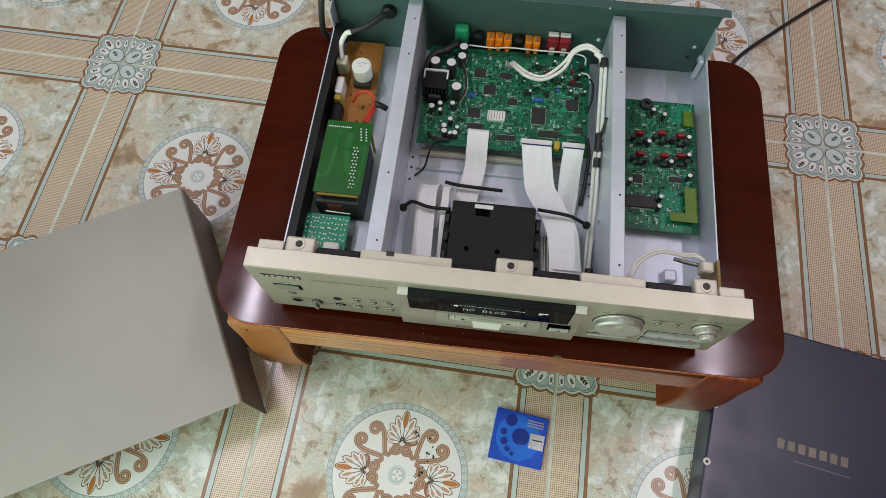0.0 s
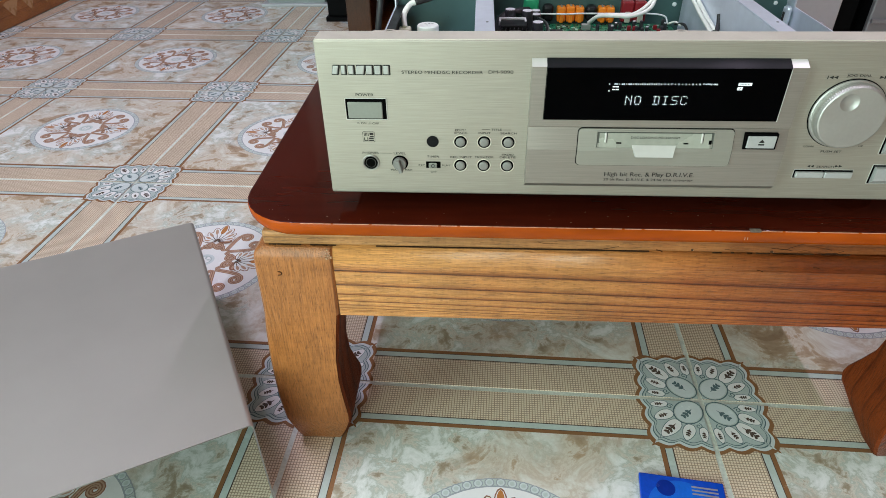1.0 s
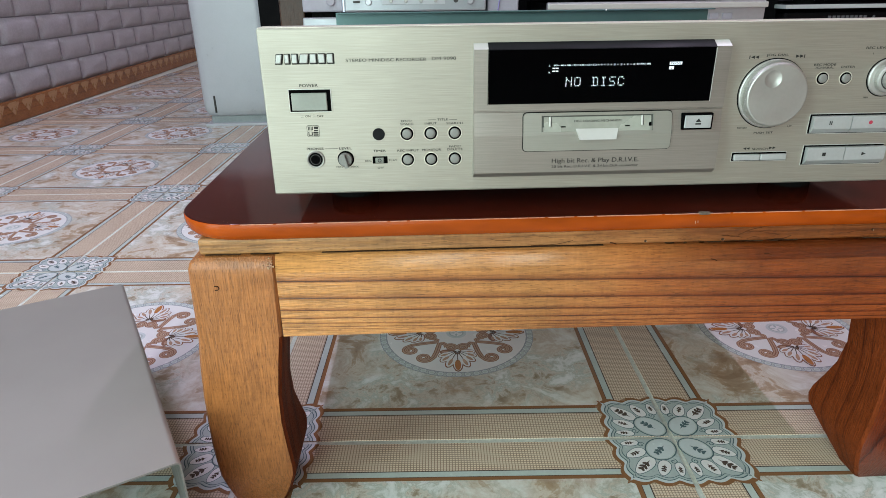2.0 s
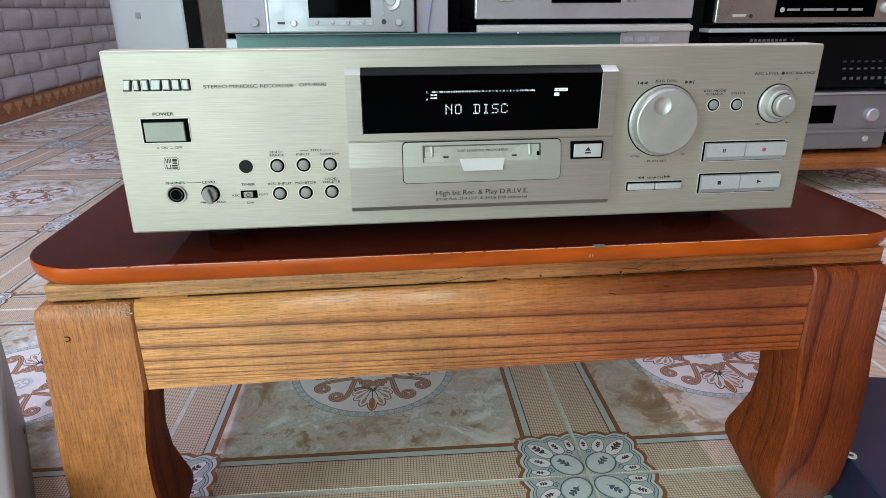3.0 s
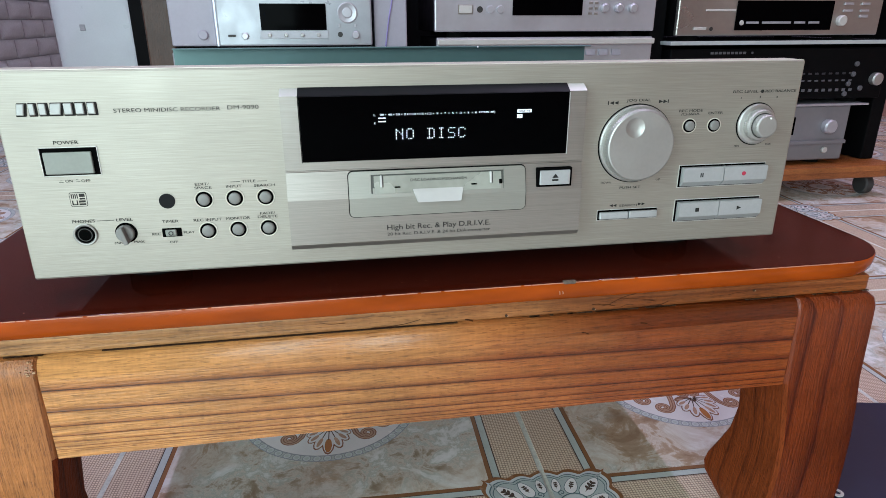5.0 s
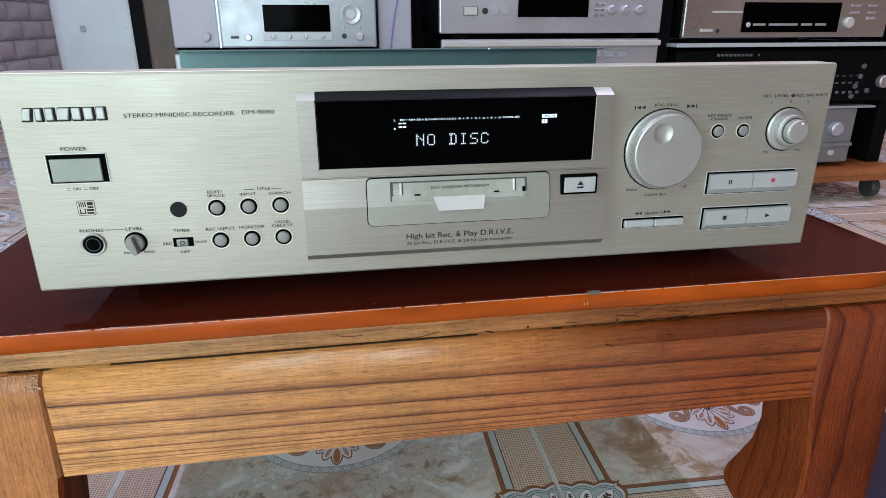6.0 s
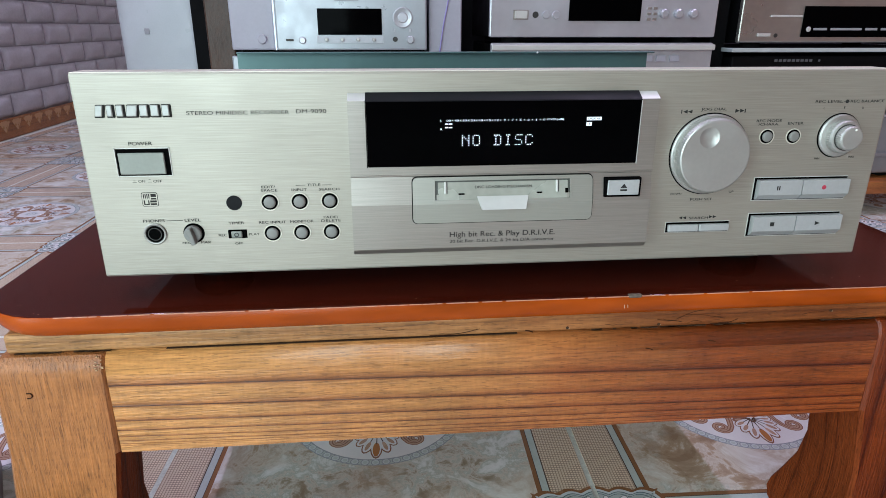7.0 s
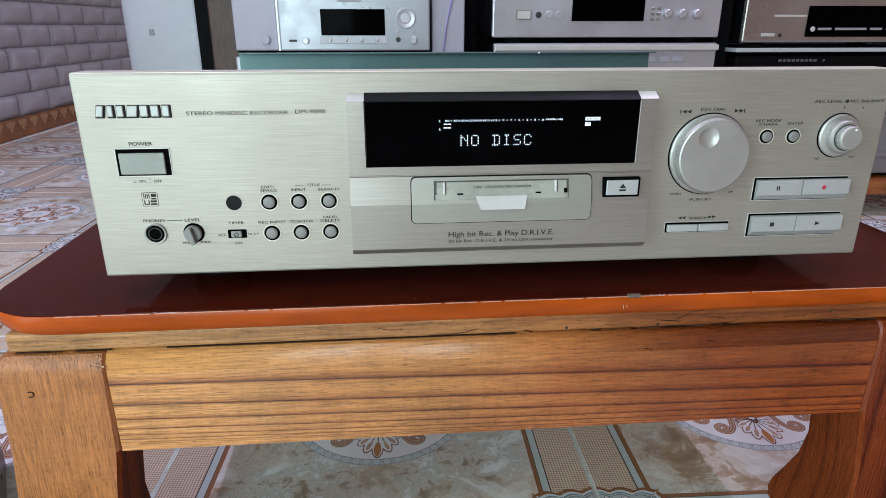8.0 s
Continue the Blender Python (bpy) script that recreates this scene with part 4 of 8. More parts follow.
for x_, z_, r_ in ((0.0172, 0.2292, 0.0012), (0.1296, 0.2194, 0.0016), (0.0900, 0.2164, 0.0012), (0.0711, 0.2190, 0.0009)):
    y_ = FY if z_ > 0.228 else -0.0162 + 0.0016 * max(0.0, (z_ - 0.2150) / 0.0080)
    part("dent", sweep([(x_ - 2.2 * r_, y_ - 0.0001, z_ + 0.0006), (x_, y_ - 0.0001, z_), (x_ + 1.6 * r_, y_ - 0.0001, z_ - 0.0008)], r_ * 0.3, 6), M_SCRATCH, table)

# dust and tiny chips on the lacquer in front of the recorder
b_ = bmesh.new()
for k in range(34):
    x_, y_, r_ = rng_.uniform(-0.27, 0.28), rng_.uniform(TY0 + 0.004, 0.0), rng_.uniform(0.00012, 0.00035)
    b_.faces.new([b_.verts.new((x_ + r_ * rng_.uniform(0.6, 1.4) * math.cos(a_ * math.pi / 2.5), y_ + r_ * rng_.uniform(0.6, 1.4) * math.sin(a_ * math.pi / 2.5), TZ + 0.0002)) for a_ in range(5)])
tagged(part("dust_specks", b_, M_FILLER, table), kind="stuff")

# ---- the minidisc recorder ----
PB, PT = 0.2675, 0.3765
rec = thing("minidisc_recorder", "champagne silver stereo minidisc recorder with its cover off, on the table", "recorder", (0, 0.17, TZ))
for x_, y_ in ((-0.17, 0.05), (0.17, 0.05), (-0.17, 0.30), (0.17, 0.30)):
    part("foot", cyl((x_, y_, TZ), (0, 0, 1), 0.018, 0.0145, 28, bev=0.002), M_RUBBER, rec)
panel = part("front_panel", box(-0.22, 0.22, 0.0, 0.0185, PB, PT, 0.0012, 2), [M_PANEL], rec, "brushed champagne metal front panel")
# top face made paler than the panel, painting the light it catches
part("panel_top", box(-0.2193, 0.2193, 0.0009, 0.0184, PT - 0.0002, PT + 0.0002), M_PANEL_TOP, panel, "top edge, paler with painted-in light")


def hole_ring(x, z, r, depth=0.0012, inner=0.8, mat=None, name="bezel", parent=None):
    bm = lathe((x, 0, z), (0, -1, 0), [(-0.001, r), (depth, r), (depth, r * 0.93), (depth * 0.3, r * inner), (-0.001, r * inner)], 28)
    return part(name, bm, mat or M_CHROME, parent or panel)


def words(body, x0, x1, z0, z1, y=-0.0002, mat=None, parent=None, name="inscription"):
    return part(name, lettering(body, x0, x1, z0, z1, y), mat or M_INK, parent or panel)


def flat_rrect(x0, x1, z0, z1, r, y0, y1):
    """A rounded plate that stands on a plane facing -y."""
    b = bmesh.new()
    pts = rounded_rect(x0, x1, z0, z1, r, 5)
    fr = [b.verts.new((px, y1, pz)) for px, pz in pts]
    bk = [b.verts.new((px, y0, pz)) for px, pz in pts]
    b.faces.new(fr)
    b.faces.new(bk[::-1])
    for k in range(len(pts)):
        b.faces.new((fr[k], bk[k], bk[(k + 1) % len(pts)], fr[(k + 1) % len(pts)]))
    bmesh.ops.recalc_face_normals(b, faces=b.faces)
    return b


# emblem: plain pale bars, each on a dark ground
for k, (w_, lean) in enumerate(((0.0050, 0.0006), (0.0042, 0.0), (0.0048, 0.0), (0.0066, 0.0006), (0.0054, 0.0), (0.0054, 0.0), (0.0050, 0.0))):
    x_ = -0.2098 + (0.0, 0.0056, 0.0102, 0.0152, 0.0216, 0.0270, 0.0326)[k]
    bm = box(x_, x_ + w_ - 0.0002, -0.0005, 0.0002, 0.3543, 0.3609, 0.0003, 1)
    for v_ in bm.verts:
        v_.co.x += lean * (v_.co.z - 0.3576) / 0.0033
    part("emblem_ground", bm, M_INK, panel)
    bm = box(x_ + 0.0004, x_ + w_ - 0.0010, -0.0014, -0.0004, 0.3550, 0.3606, 0.0005, 2)
    for v_ in bm.verts:
        v_.co.x += lean * (v_.co.z - 0.3576) / 0.0033
    part("emblem_bar", bm, M_PALE, panel)
words("STEREO MINIDISC RECORDER", -0.1652, -0.1135, 0.3553, 0.3573)
words("DM-9090", -0.1100, -0.0944, 0.3556, 0.3577)
words("POWER", -0.1962, -0.1844, 0.3401, 0.3420)
words("ON", -0.1943, -0.1909, 0.3205, 0.3219)
words("OFF", -0.1867, -0.1823, 0.3204, 0.3218)
for x_, h_ in ((-0.1973, 0.0008), (-0.1895, 0.0013)):
    part("printed_mark", box(x_, x_ + 0.0021, -0.0002, 0.0002, 0.3206, 0.32075), M_INK, panel)
    part("printed_mark", box(x_ + 0.0005, x_ + 0.0015, -0.0002, 0.0002, 0.3206 + h_, 0.32075 + h_), M_INK, panel)
# power switch
for a_, b_, c_, d_ in ((-0.2039, -0.1762, 0.3385, 0.3388), (-0.2039, -0.1762, 0.3238, 0.3241), (-0.2039, -0.2036, 0.3238, 0.3388), (-0.1765, -0.1762, 0.3238, 0.3388)):
    part("power_surround", box(a_, b_, -0.0005, 0.0002, c_, d_), M_TAB, panel)
part("power_well", box(-0.2034, -0.1767, -0.0003, 0.0002, 0.3243, 0.3383), M_HOLE, panel)
part("power_button", box(-0.2021, -0.1790, -0.0016, -0.0002, 0.3250, 0.3364, 0.0005, 2), M_POWER, panel, "silver rectangular power button")
# format mark: a plain framed square
bm = flat_rrect(-0.1941, -0.1858, 0.3074, 0.3151, 0.0010, 0.0001, -0.00012)
part("mark_frame", bm, M_INK, panel)
part("mark_ground", flat_rrect(-0.19385, -0.18605, 0.30765, 0.31485, 0.0009, -0.0001, -0.00018), M_PANEL, panel)
for k in range(4):
    part("mark_block", box(-0.1932 + k * 0.0009, -0.1932 + k * 0.0009 + 0.0005, -0.00024, 0.0, 0.3118, 0.3143), M_INK, panel)
for a_, b_, c_, d_ in ((-0.1932, -0.1904, 0.3083, 0.3088), (-0.1932, -0.1926, 0.3083, 0.3108), (-0.1910, -0.1904, 0.3083, 0.3108), (-0.1893, -0.1866, 0.3126, 0.3143), (-0.1893, -0.1866, 0.3112, 0.3121), (-0.1899, -0.1866, 0.3096, 0.3107), (-0.1899, -0.1866, 0.3082, 0.3091)):
    part("mark_block", box(a_, b_, -0.00024, 0.0, c_, d_), M_INK, panel)
# phones, level, sensor, timer
words("PHONES", -0.1953, -0.1841, 0.2985, 0.3001)
part("printed_line", box(-0.1831, -0.1746, -0.0002, 0.0002, 0.2990, 0.2992), M_INK, panel)
words("LEVEL", -0.1736, -0.1652, 0.2984, 0.3000)
part("phones_socket", lathe((-0.1899, 0, 0.2920), (0, -1, 0), [(-0.001, 0.0060), (0.0009, 0.0060), (0.0011, 0.0056), (0.0010, 0.0050), (0.0004, 0.0047), (0.0003, 0.0)], 32), M_RINGD, panel, "phones socket with a metal ring")
part("socket_hole", cyl((-0.1899, -0.0004, 0.2920), (0, -1, 0), 0.0046, 0.0006, 28), M_HOLE, panel)
part("socket_core", lathe((-0.1899, -0.0009, 0.2920), (0, -1, 0), [(0.0, 0.0036), (0.0002, 0.0036), (0.0002, 0.0032), (0.0, 0.0032)], 24), M_DARK, panel)
part("level_well", cyl((-0.1696, 0, 0.2918), (0, -1, 0), 0.0056, 0.0003, 30), M_HOLE, panel)
lvl = part("level_knob", cyl((-0.1698, -0.0003, 0.2917), (0, -1, 0), 0.0046, 0.0026, 30, bev=0.0005), M_BTN2, panel)
bm = box(-0.0013, 0.0013, -0.0068, -0.0025, -0.0050, 0.0044, 0.0005, 2)
bmesh.ops.rotate(bm, verts=bm.verts, cent=(0, 0, 0), matrix=Matrix.Rotation(radians(-14), 3, "Y"))
bmesh.ops.translate(bm, verts=bm.verts, vec=(-0.1698, 0, 0.2917))
part("knob_fin", bm, M_BTN2, lvl)
words("MIN", -0.1764, -0.1720, 0.2856, 0.2869)
words("MAX", -0.1665, -0.1612, 0.2857, 0.2870)
part("remote_sensor", cyl((-0.1465, 0, 0.3083), (0, -1, 0), 0.0041, 0.0004, 32), M_SENSOR, panel, "round dark remote sensor")
words("TIMER", -0.1508, -0.1423, 0.2962, 0.2977)
words("REC", -0.1567, -0.1522, 0.2895, 0.2908)
words("PLAY", -0.1405, -0.1347, 0.2896, 0.2909)
words("OFF", -0.1484, -0.1441, 0.2845, 0.2858)
part("timer_well", box(-0.1515, -0.1414, -0.0004, 0.0002, 0.2882, 0.2931, 0.0002, 1), M_HOLE, panel)
part("timer_slider", box(-0.1496, -0.1438, -0.0018, -0.0003, 0.2888, 0.2925, 0.0006, 2), M_POWER, panel)
part("slider_dot", lathe((-0.1467, -0.0018, 0.2907), (0, -1, 0), [(0, 0.0013), (0.0003, 0.0013), (0.0003, 0.0008), (0, 0.0008)], 16), M_DARK, panel)


def round_button(x, z, r=0.0040):
    hole_ring(x, z, r * 1.22, 0.0004, 0.87, M_PANEL_TOP)
    part("button_gap", cyl((x, -0.0002, z), (0, -1, 0), r * 1.06, 0.0002, 24), M_HOLE, panel)
    smooth(part("round_button", lathe((x, -0.0002, z), (0, -1, 0), [(0, r * 0.80), (0.0010, r * 0.80), (0.0014, r * 0.74), (0.0016, r * 0.60), (0.0017, r * 0.34), (0.0017, 0)], 24), M_BTN2, panel), 50)


for x_ in (-0.1276, -0.1116, -0.0954):
    round_button(x_, 0.3083)
    round_button(x_, 0.2906)
round_button(0.1507, 0.3399, 0.0036)
round_button(0.1666, 0.3398, 0.0036)
words("EDIT/", -0.1313, -0.1241, 0.3161, 0.3175)
words("SPACE", -0.1318, -0.1230, 0.3141, 0.3155)
words("INPUT", -0.1155, -0.1074, 0.3142, 0.3156)
words("SEARCH", -0.1010, -0.0899, 0.3141, 0.3155)
words("TITLE", -0.1071, -0.0999, 0.3167, 0.3181)
part("printed_line", box(-0.1131, -0.1080, -0.0002, 0.0002, 0.3172, 0.3174), M_INK, panel)
part("printed_line", box(-0.0990, -0.0939, -0.0002, 0.0002, 0.3171, 0.3173), M_INK, panel)
words("REC INPUT", -0.1345, -0.1198, 0.2961, 0.2976)
words("MONITOR", -0.1176, -0.1048, 0.2962, 0.2977)
words("FADE/", -0.0993, -0.0913, 0.2983, 0.2997)
words("DELETE", -0.1007, -0.0900, 0.2963, 0.2977)

# centre plate with the display and the disc door
PX = 0.0832


def plate_y(z):
    """How far the centre plate's lower half stands at a height: a facet that leans out, then upright."""
    return -0.0050 - 0.0032 * (0.3219 - z) / 0.0147 if z > 0.3072 else -0.0082


def lay(bm):
    """Moves a form that is given flat onto the bent face of the centre plate."""
    for v_ in bm.verts:
        v_.co.y += plate_y(v_.co.z)
    return bm


prof = [(0.0, 0.3656), (-0.0062, 0.3622), (-0.0062, 0.3233), (-0.0054, 0.3229), (-0.0054, 0.3224), (-0.0050, 0.3219), (-0.0082, 0.3072), (-0.0082, 0.2818), (-0.0055, 0.2786), (-0.0002, 0.2786)]
bm = bmesh.new()
lv = [[bm.verts.new((x_, y_, z_)) for y_, z_ in prof] for x_ in (-PX, PX)]
# the upward top facet gets paler metal, painting the ceiling's reflection
for k in range(len(prof) - 1):
    bm.faces.new((lv[0][k], lv[0][k + 1], lv[1][k + 1], lv[1][k])).material_index = 1 if k == 0 else 0
for side in lv:
    f_ = bm.faces.new(side)
bmesh.ops.recalc_face_normals(bm, faces=bm.faces)
for v_ in bm.verts:
    v_.co.y -= 0.0001
centre = part("centre_plate", bm, [M_PLATE, M_TAB], panel, "stepped metal plate round display and disc door")
part("display_window", box(-0.0737, 0.0728, -0.0070, -0.0060, 0.3277, 0.3622, 0.0003, 1), M_GLASS, centre, "black display window with pale glowing characters")
part("window_edge", box(-0.0742, -0.0738, -0.0068, -0.0060, 0.3274, 0.3624), M_HOLE, centre)
part("window_edge", box(0.0729, 0.0733, -0.0068, -0.0060, 0.3274, 0.3624), M_TAB, centre)
bm = bmesh.new()
vs = [bm.verts.new(p_) for p_ in ((-0.0740, -0.0071, 0.3619), (0.0731, -0.0071, 0.3619), (0.0731, -0.0004, 0.3660), (-0.0740, -0.0004, 0.3660))]
bm.faces.new(vs)
vs2 = [bm.verts.new(v_.co + Vector((0, 0.0006, -0.0008))) for v_ in vs]
bm.faces.new(vs2[::-1])
for k in range(4):
    bm.faces.new((vs[k], vs2[k], vs2[(k + 1) % 4], vs[(k + 1) % 4]))
part("window_bevel", bm, M_GLASS_TOP, centre)

GLYPH = {"N": "10001 11001 10101 10011 10001 10001 10001", "O": "01110 10001 10001 10001 10001 10001 01110", "D": "11110 01001 01001 01001 01001 01001 11110",
         "I": "01110 00100 00100 00100 00100 00100 01110", "S": "01111 10000 10000 01110 00001 00001 11110", "C": "01110 10001 10000 10000 10000 10001 01110"}
bm = bmesh.new()
step, dot = 0.00086, 0.00052
for i, ch in enumerate("NO DISC"):
    if ch == " ":
        continue
    x_base = -0.0238 + i * 0.00569
    for r_, line_ in enumerate(GLYPH[ch].split()):
        for c_, bit in enumerate(line_):
            if bit == "1":
                xa, za = x_base + c_ * step, 0.3443 - r_ * step
                bm.faces.new([bm.verts.new((px, -0.0072, pz)) for px, pz in ((xa, za - dot), (xa + dot, za - dot), (xa + dot, za), (xa, za))])
part("readout", bm, M_VFD, centre)
YD = -0.0072
words("L", -0.0352, -0.0344, 0.3513, 0.3524, YD, M_VFD_DIM, centre, "display_scale")
words("R", -0.0352, -0.0343, 0.3470, 0.3480, YD, M_VFD_DIM, centre, "display_scale")
for k, body in enumerate(("00", "40", "30", "21", "18", "15", "12", "9", "7", "5", "3", "1", "0")):
    xc, w_ = -0.0309 + k * 0.004245, 0.0022 if len(body) == 2 else (0.0005 if body == "1" else 0.0010)
    words(body, xc - w_ / 2, xc + w_ / 2, 0.3514, 0.3524, YD, M_VFD_DIM, centre, "display_scale")
    if k < 12:
        part("scale_dot", box(xc + 0.0019, xc + 0.0023, YD, YD + 0.0002, 0.3517, 0.3521), M_VFD_DIM, centre)
words("OVER(-dB)", 0.0217, 0.0307, 0.3513, 0.3525, YD, M_VFD_DIM, centre, "display_scale")
for z_ in (0.3498, 0.3480):
    part("level_bar", box(-0.0328, -0.0311, YD, YD + 0.0002, z_, z_ + 0.0006), M_VFD, centre)
    part("level_bar", box(-0.0307, -0.0290, YD, YD + 0.0002, z_, z_ + 0.0006), M_VFD, centre)
part("display_flag", box(0.0432, 0.0513, YD, YD + 0.0002, 0.3512, 0.3530), M_VFD_FLAG, centre)
words("DIGITAL", 0.0440, 0.0506, 0.3516, 0.3526, YD - 0.0001, M_DARK, centre, "display_scale")
part("display_flag", box(0.0432, 0.0462, YD, YD + 0.0002, 0.3483, 0.3503), M_VFD_FLAG, centre)
words("2", 0.0443, 0.0451, 0.3487, 0.3499, YD - 0.0001, M_DARK, centre, "display_scale")


def bent_plate(x0, x1, z0, z1, r, y0, y1, inner=None):
    """A rounded plate on the bent face, in rows from below to above; inner (x0, x1, z0, z1) leaves an opening."""
    b = bmesh.new()
    zs = sorted({round(z, 6) for z in [z0 + r * (1 - math.cos(radians(a))) for a in range(0, 91, 18)] + [z1 - r * (1 - math.cos(radians(a))) for a in range(0, 91, 18)] + [0.3072] + (list(inner[2:]) if inner else [])})
    rows_ = []
    for z in zs:
        e_ = min(z - z0, z1 - z)
        in_ = r - math.sqrt(max(r * r - (r - e_) ** 2, 0)) if e_ < r else 0.0
        xs = [x0 + in_] + ([inner[0], inner[1]] if inner else []) + [x1 - in_]
        rows_.append([(b.verts.new((x, y1, z)), b.verts.new((x, y0, z))) for x in xs])
    for j_, (a_, c_) in enumerate(zip(rows_, rows_[1:])):
        zm = (zs[j_] + zs[j_ + 1]) / 2
        for i_ in range(len(a_) - 1):
            if inner and i_ == 1 and inner[2] < zm < inner[3]:
                continue
            b.faces.new((a_[i_][0], a_[i_ + 1][0], c_[i_ + 1][0], c_[i_][0]))
        cols = [0, len(a_) - 1] + ([1, 2] if inner and inner[2] < zm < inner[3] else [])
        for i_ in cols:
            b.faces.new((a_[i_][0], c_[i_][0], c_[i_][1], a_[i_][1]))
    for row_ in (rows_[0], rows_[-1]):
        for p_, q_ in zip(row_, row_[1:]):
            b.faces.new((p_[0], q_[0], q_[1], p_[1]))
    if inner:
        for row_, z in zip(rows_, zs):
            if abs(z - inner[2]) < 1e-6 or abs(z - inner[3]) < 1e-6:
                b.faces.new((row_[1][0], row_[2][0], row_[2][1], row_[1][1]))
    bmesh.ops.recalc_face_normals(b, faces=b.faces)
    return lay(b)


part("door_gap", bent_plate(-0.0508, 0.0498, 0.2962, 0.3220, 0.0030, 0.0010, -0.0003), M_HOLE, centre)
door = part("disc_door", bent_plate(-0.0503, 0.0493, 0.2967, 0.3215, 0.0027, 0.0010, -0.0011, (-0.0386, 0.0370, 0.3090, 0.3200)), M_DOOR, centre, "rounded flap over the disc slot")
part("slot_rim", bent_plate(-0.0392, 0.0376, 0.3084, 0.3206, 0.0014, -0.0006, -0.0014, (-0.0382, 0.0366, 0.3094, 0.3197)), M_DOOR, door)
part("slot_well", bent_plate(-0.0384, 0.0368, 0.3091, 0.3199, 0.0006, 0.0004, -0.0006), M_SLOT, door)
part("slot_flap", bent_plate(-0.0366, 0.0352, 0.3128, 0.3188, 0.0004, -0.0004, -0.0011), M_FLAP, door, "pale inner flap lettered with the mechanism's name")
part("flap_ledge", bent_plate(-0.0374, 0.0364, 0.3095, 0.3123, 0.0003, -0.0004, -0.0008), M_DOOR, door)
bm = lettering("DISC LOADING MECHANISM", -0.0164, 0.0150, 0.3154, 0.3168, -0.0013)
part("inscription", lay(bm), M_INK, door)
for x_ in (-0.0332, 0.0285):
    part("flap_guide", lay(box(x_, x_ + 0.0012, -0.0020, -0.0006, 0.3128, 0.3191, 0.0003, 1)), M_TAB, door)
    part("guide_shade", lay(box(x_ + 0.0013, x_ + 0.0017, -0.0014, -0.0006, 0.3128, 0.3188)), M_DARK, door)
for xa, xb in ((-0.0254, -0.0222), (0.0178, 0.0208), (0.0338, 0.0354)):
    part("flap_slot", lay(box(xa, xb, -0.0016, -0.0004, 0.3122, 0.3129 if xb < 0.03 else 0.3146)), M_HOLE, door)
# tilted lip in paler metal, with the light it catches in its colour
bm = bmesh.new()
up_ = [bm.verts.new(p_) for p_ in ((-0.0152, -0.0086, 0.3112), (0.0132, -0.0086, 0.3112), (0.0112, -0.0130, 0.3046), (-0.0128, -0.0130, 0.3046))]
lo_ = [bm.verts.new(p_) for p_ in ((-0.0152, -0.0082, 0.3104), (0.0132, -0.0082, 0.3104), (0.0112, -0.0086, 0.3040), (-0.0128, -0.0086, 0.3040))]
bm.faces.new(up_)
bm.faces.new(lo_[::-1])
for k in range(4):
    bm.faces.new((up_[k], lo_[k], lo_[(k + 1) % 4], up_[(k + 1) % 4]))
bmesh.ops.recalc_face_normals(bm, faces=bm.faces)
part("door_lip", bm, M_TAB, door, "bright finger lip")
part("eject_well", box(0.0558, 0.0766, -0.0087, -0.0055, 0.3090, 0.3199, 0.0003, 1), M_HOLE, centre)
ej = part("eject_button", box(0.0573, 0.0752, -0.0098, -0.0086, 0.3103, 0.3187, 0.0004, 2), M_BTN, centre)
bm = bmesh.new()
bm.faces.new([bm.verts.new(p_) for p_ in ((0.0644, -0.0100, 0.3144), (0.0682, -0.0100, 0.3144), (0.0663, -0.0100, 0.3168))])
bm.faces.new([bm.verts.new(p_) for p_ in ((0.0644, -0.0100, 0.3126), (0.0682, -0.0100, 0.3126), (0.0682, -0.0100, 0.3136), (0.0644, -0.0100, 0.3136))])
part("eject_symbol", bm, M_INK, ej)
words("High bit Rec. & Play D.R.I.V.E.", -0.0302, 0.0292, 0.2871, 0.2911, -0.0085, None, centre)
words("20 bit Rec. D.R.I.V.E. & 24 bit D/A converter", -0.0302, 0.0292, 0.2847, 0.2865, -0.0085, None, centre)

# jog dial
JX, JZ = 0.1178, 0.3304
part("dial_groove", lathe((JX, 0, JZ), (0, -1, 0), [(-0.001, 0.0232), (0.0003, 0.0232), (0.0003, 0.0)], 48), M_HOLE, panel)
part("dial_ring", lathe((JX, 0, JZ), (0, -1, 0), [(0.0, 0.0226), (0.0014, 0.0226), (0.0020, 0.0220), (0.0020, 0.0208)], 64), M_KNOB, panel)
bm = bmesh.new()
seg = 180
prof = [(0.0, 0.0213), (0.0058, 0.0211), (0.0076, 0.0201), (0.0080, 0.0194)]
rings = []
for j, (d_, r_) in enumerate(prof):
    rings.append([bm.verts.new((JX + (r_ - (0.00016 if j < 2 and k % 2 else 0)) * math.cos(2 * math.pi * k / seg), -d_, JZ + (r_ - (0.00016 if j < 2 and k % 2 else 0)) * math.sin(2 * math.pi * k / seg))) for k in range(seg)])
for a_, c_ in zip(rings, rings[1:]):
    for k in range(seg):
        bm.faces.new((a_[k], a_[(k + 1) % seg], c_[(k + 1) % seg], c_[k]))
# the face has a round finger dimple sunk into it
DX, DZ, DR = JX - 0.0048, JZ + 0.0106, 0.0058
bowl = [[bm.verts.new((DX + DR * s2 * math.cos(2 * math.pi * k / 48), -0.0080 + 0.0017 * (1 - s2 * s2), DZ + DR * s2 * math.sin(2 * math.pi * k / 48))) for k in range(48)] for s2 in (1.0, 0.93, 0.8, 0.6, 0.35)]
for a_, c_ in zip(bowl, bowl[1:]):
    for k in range(48):
        bm.faces.new((a_[k], a_[(k + 1) % 48], c_[(k + 1) % 48], c_[k])).smooth = True
bm.faces.new(bowl[-1]).smooth = True
bm.edges.ensure_lookup_table()
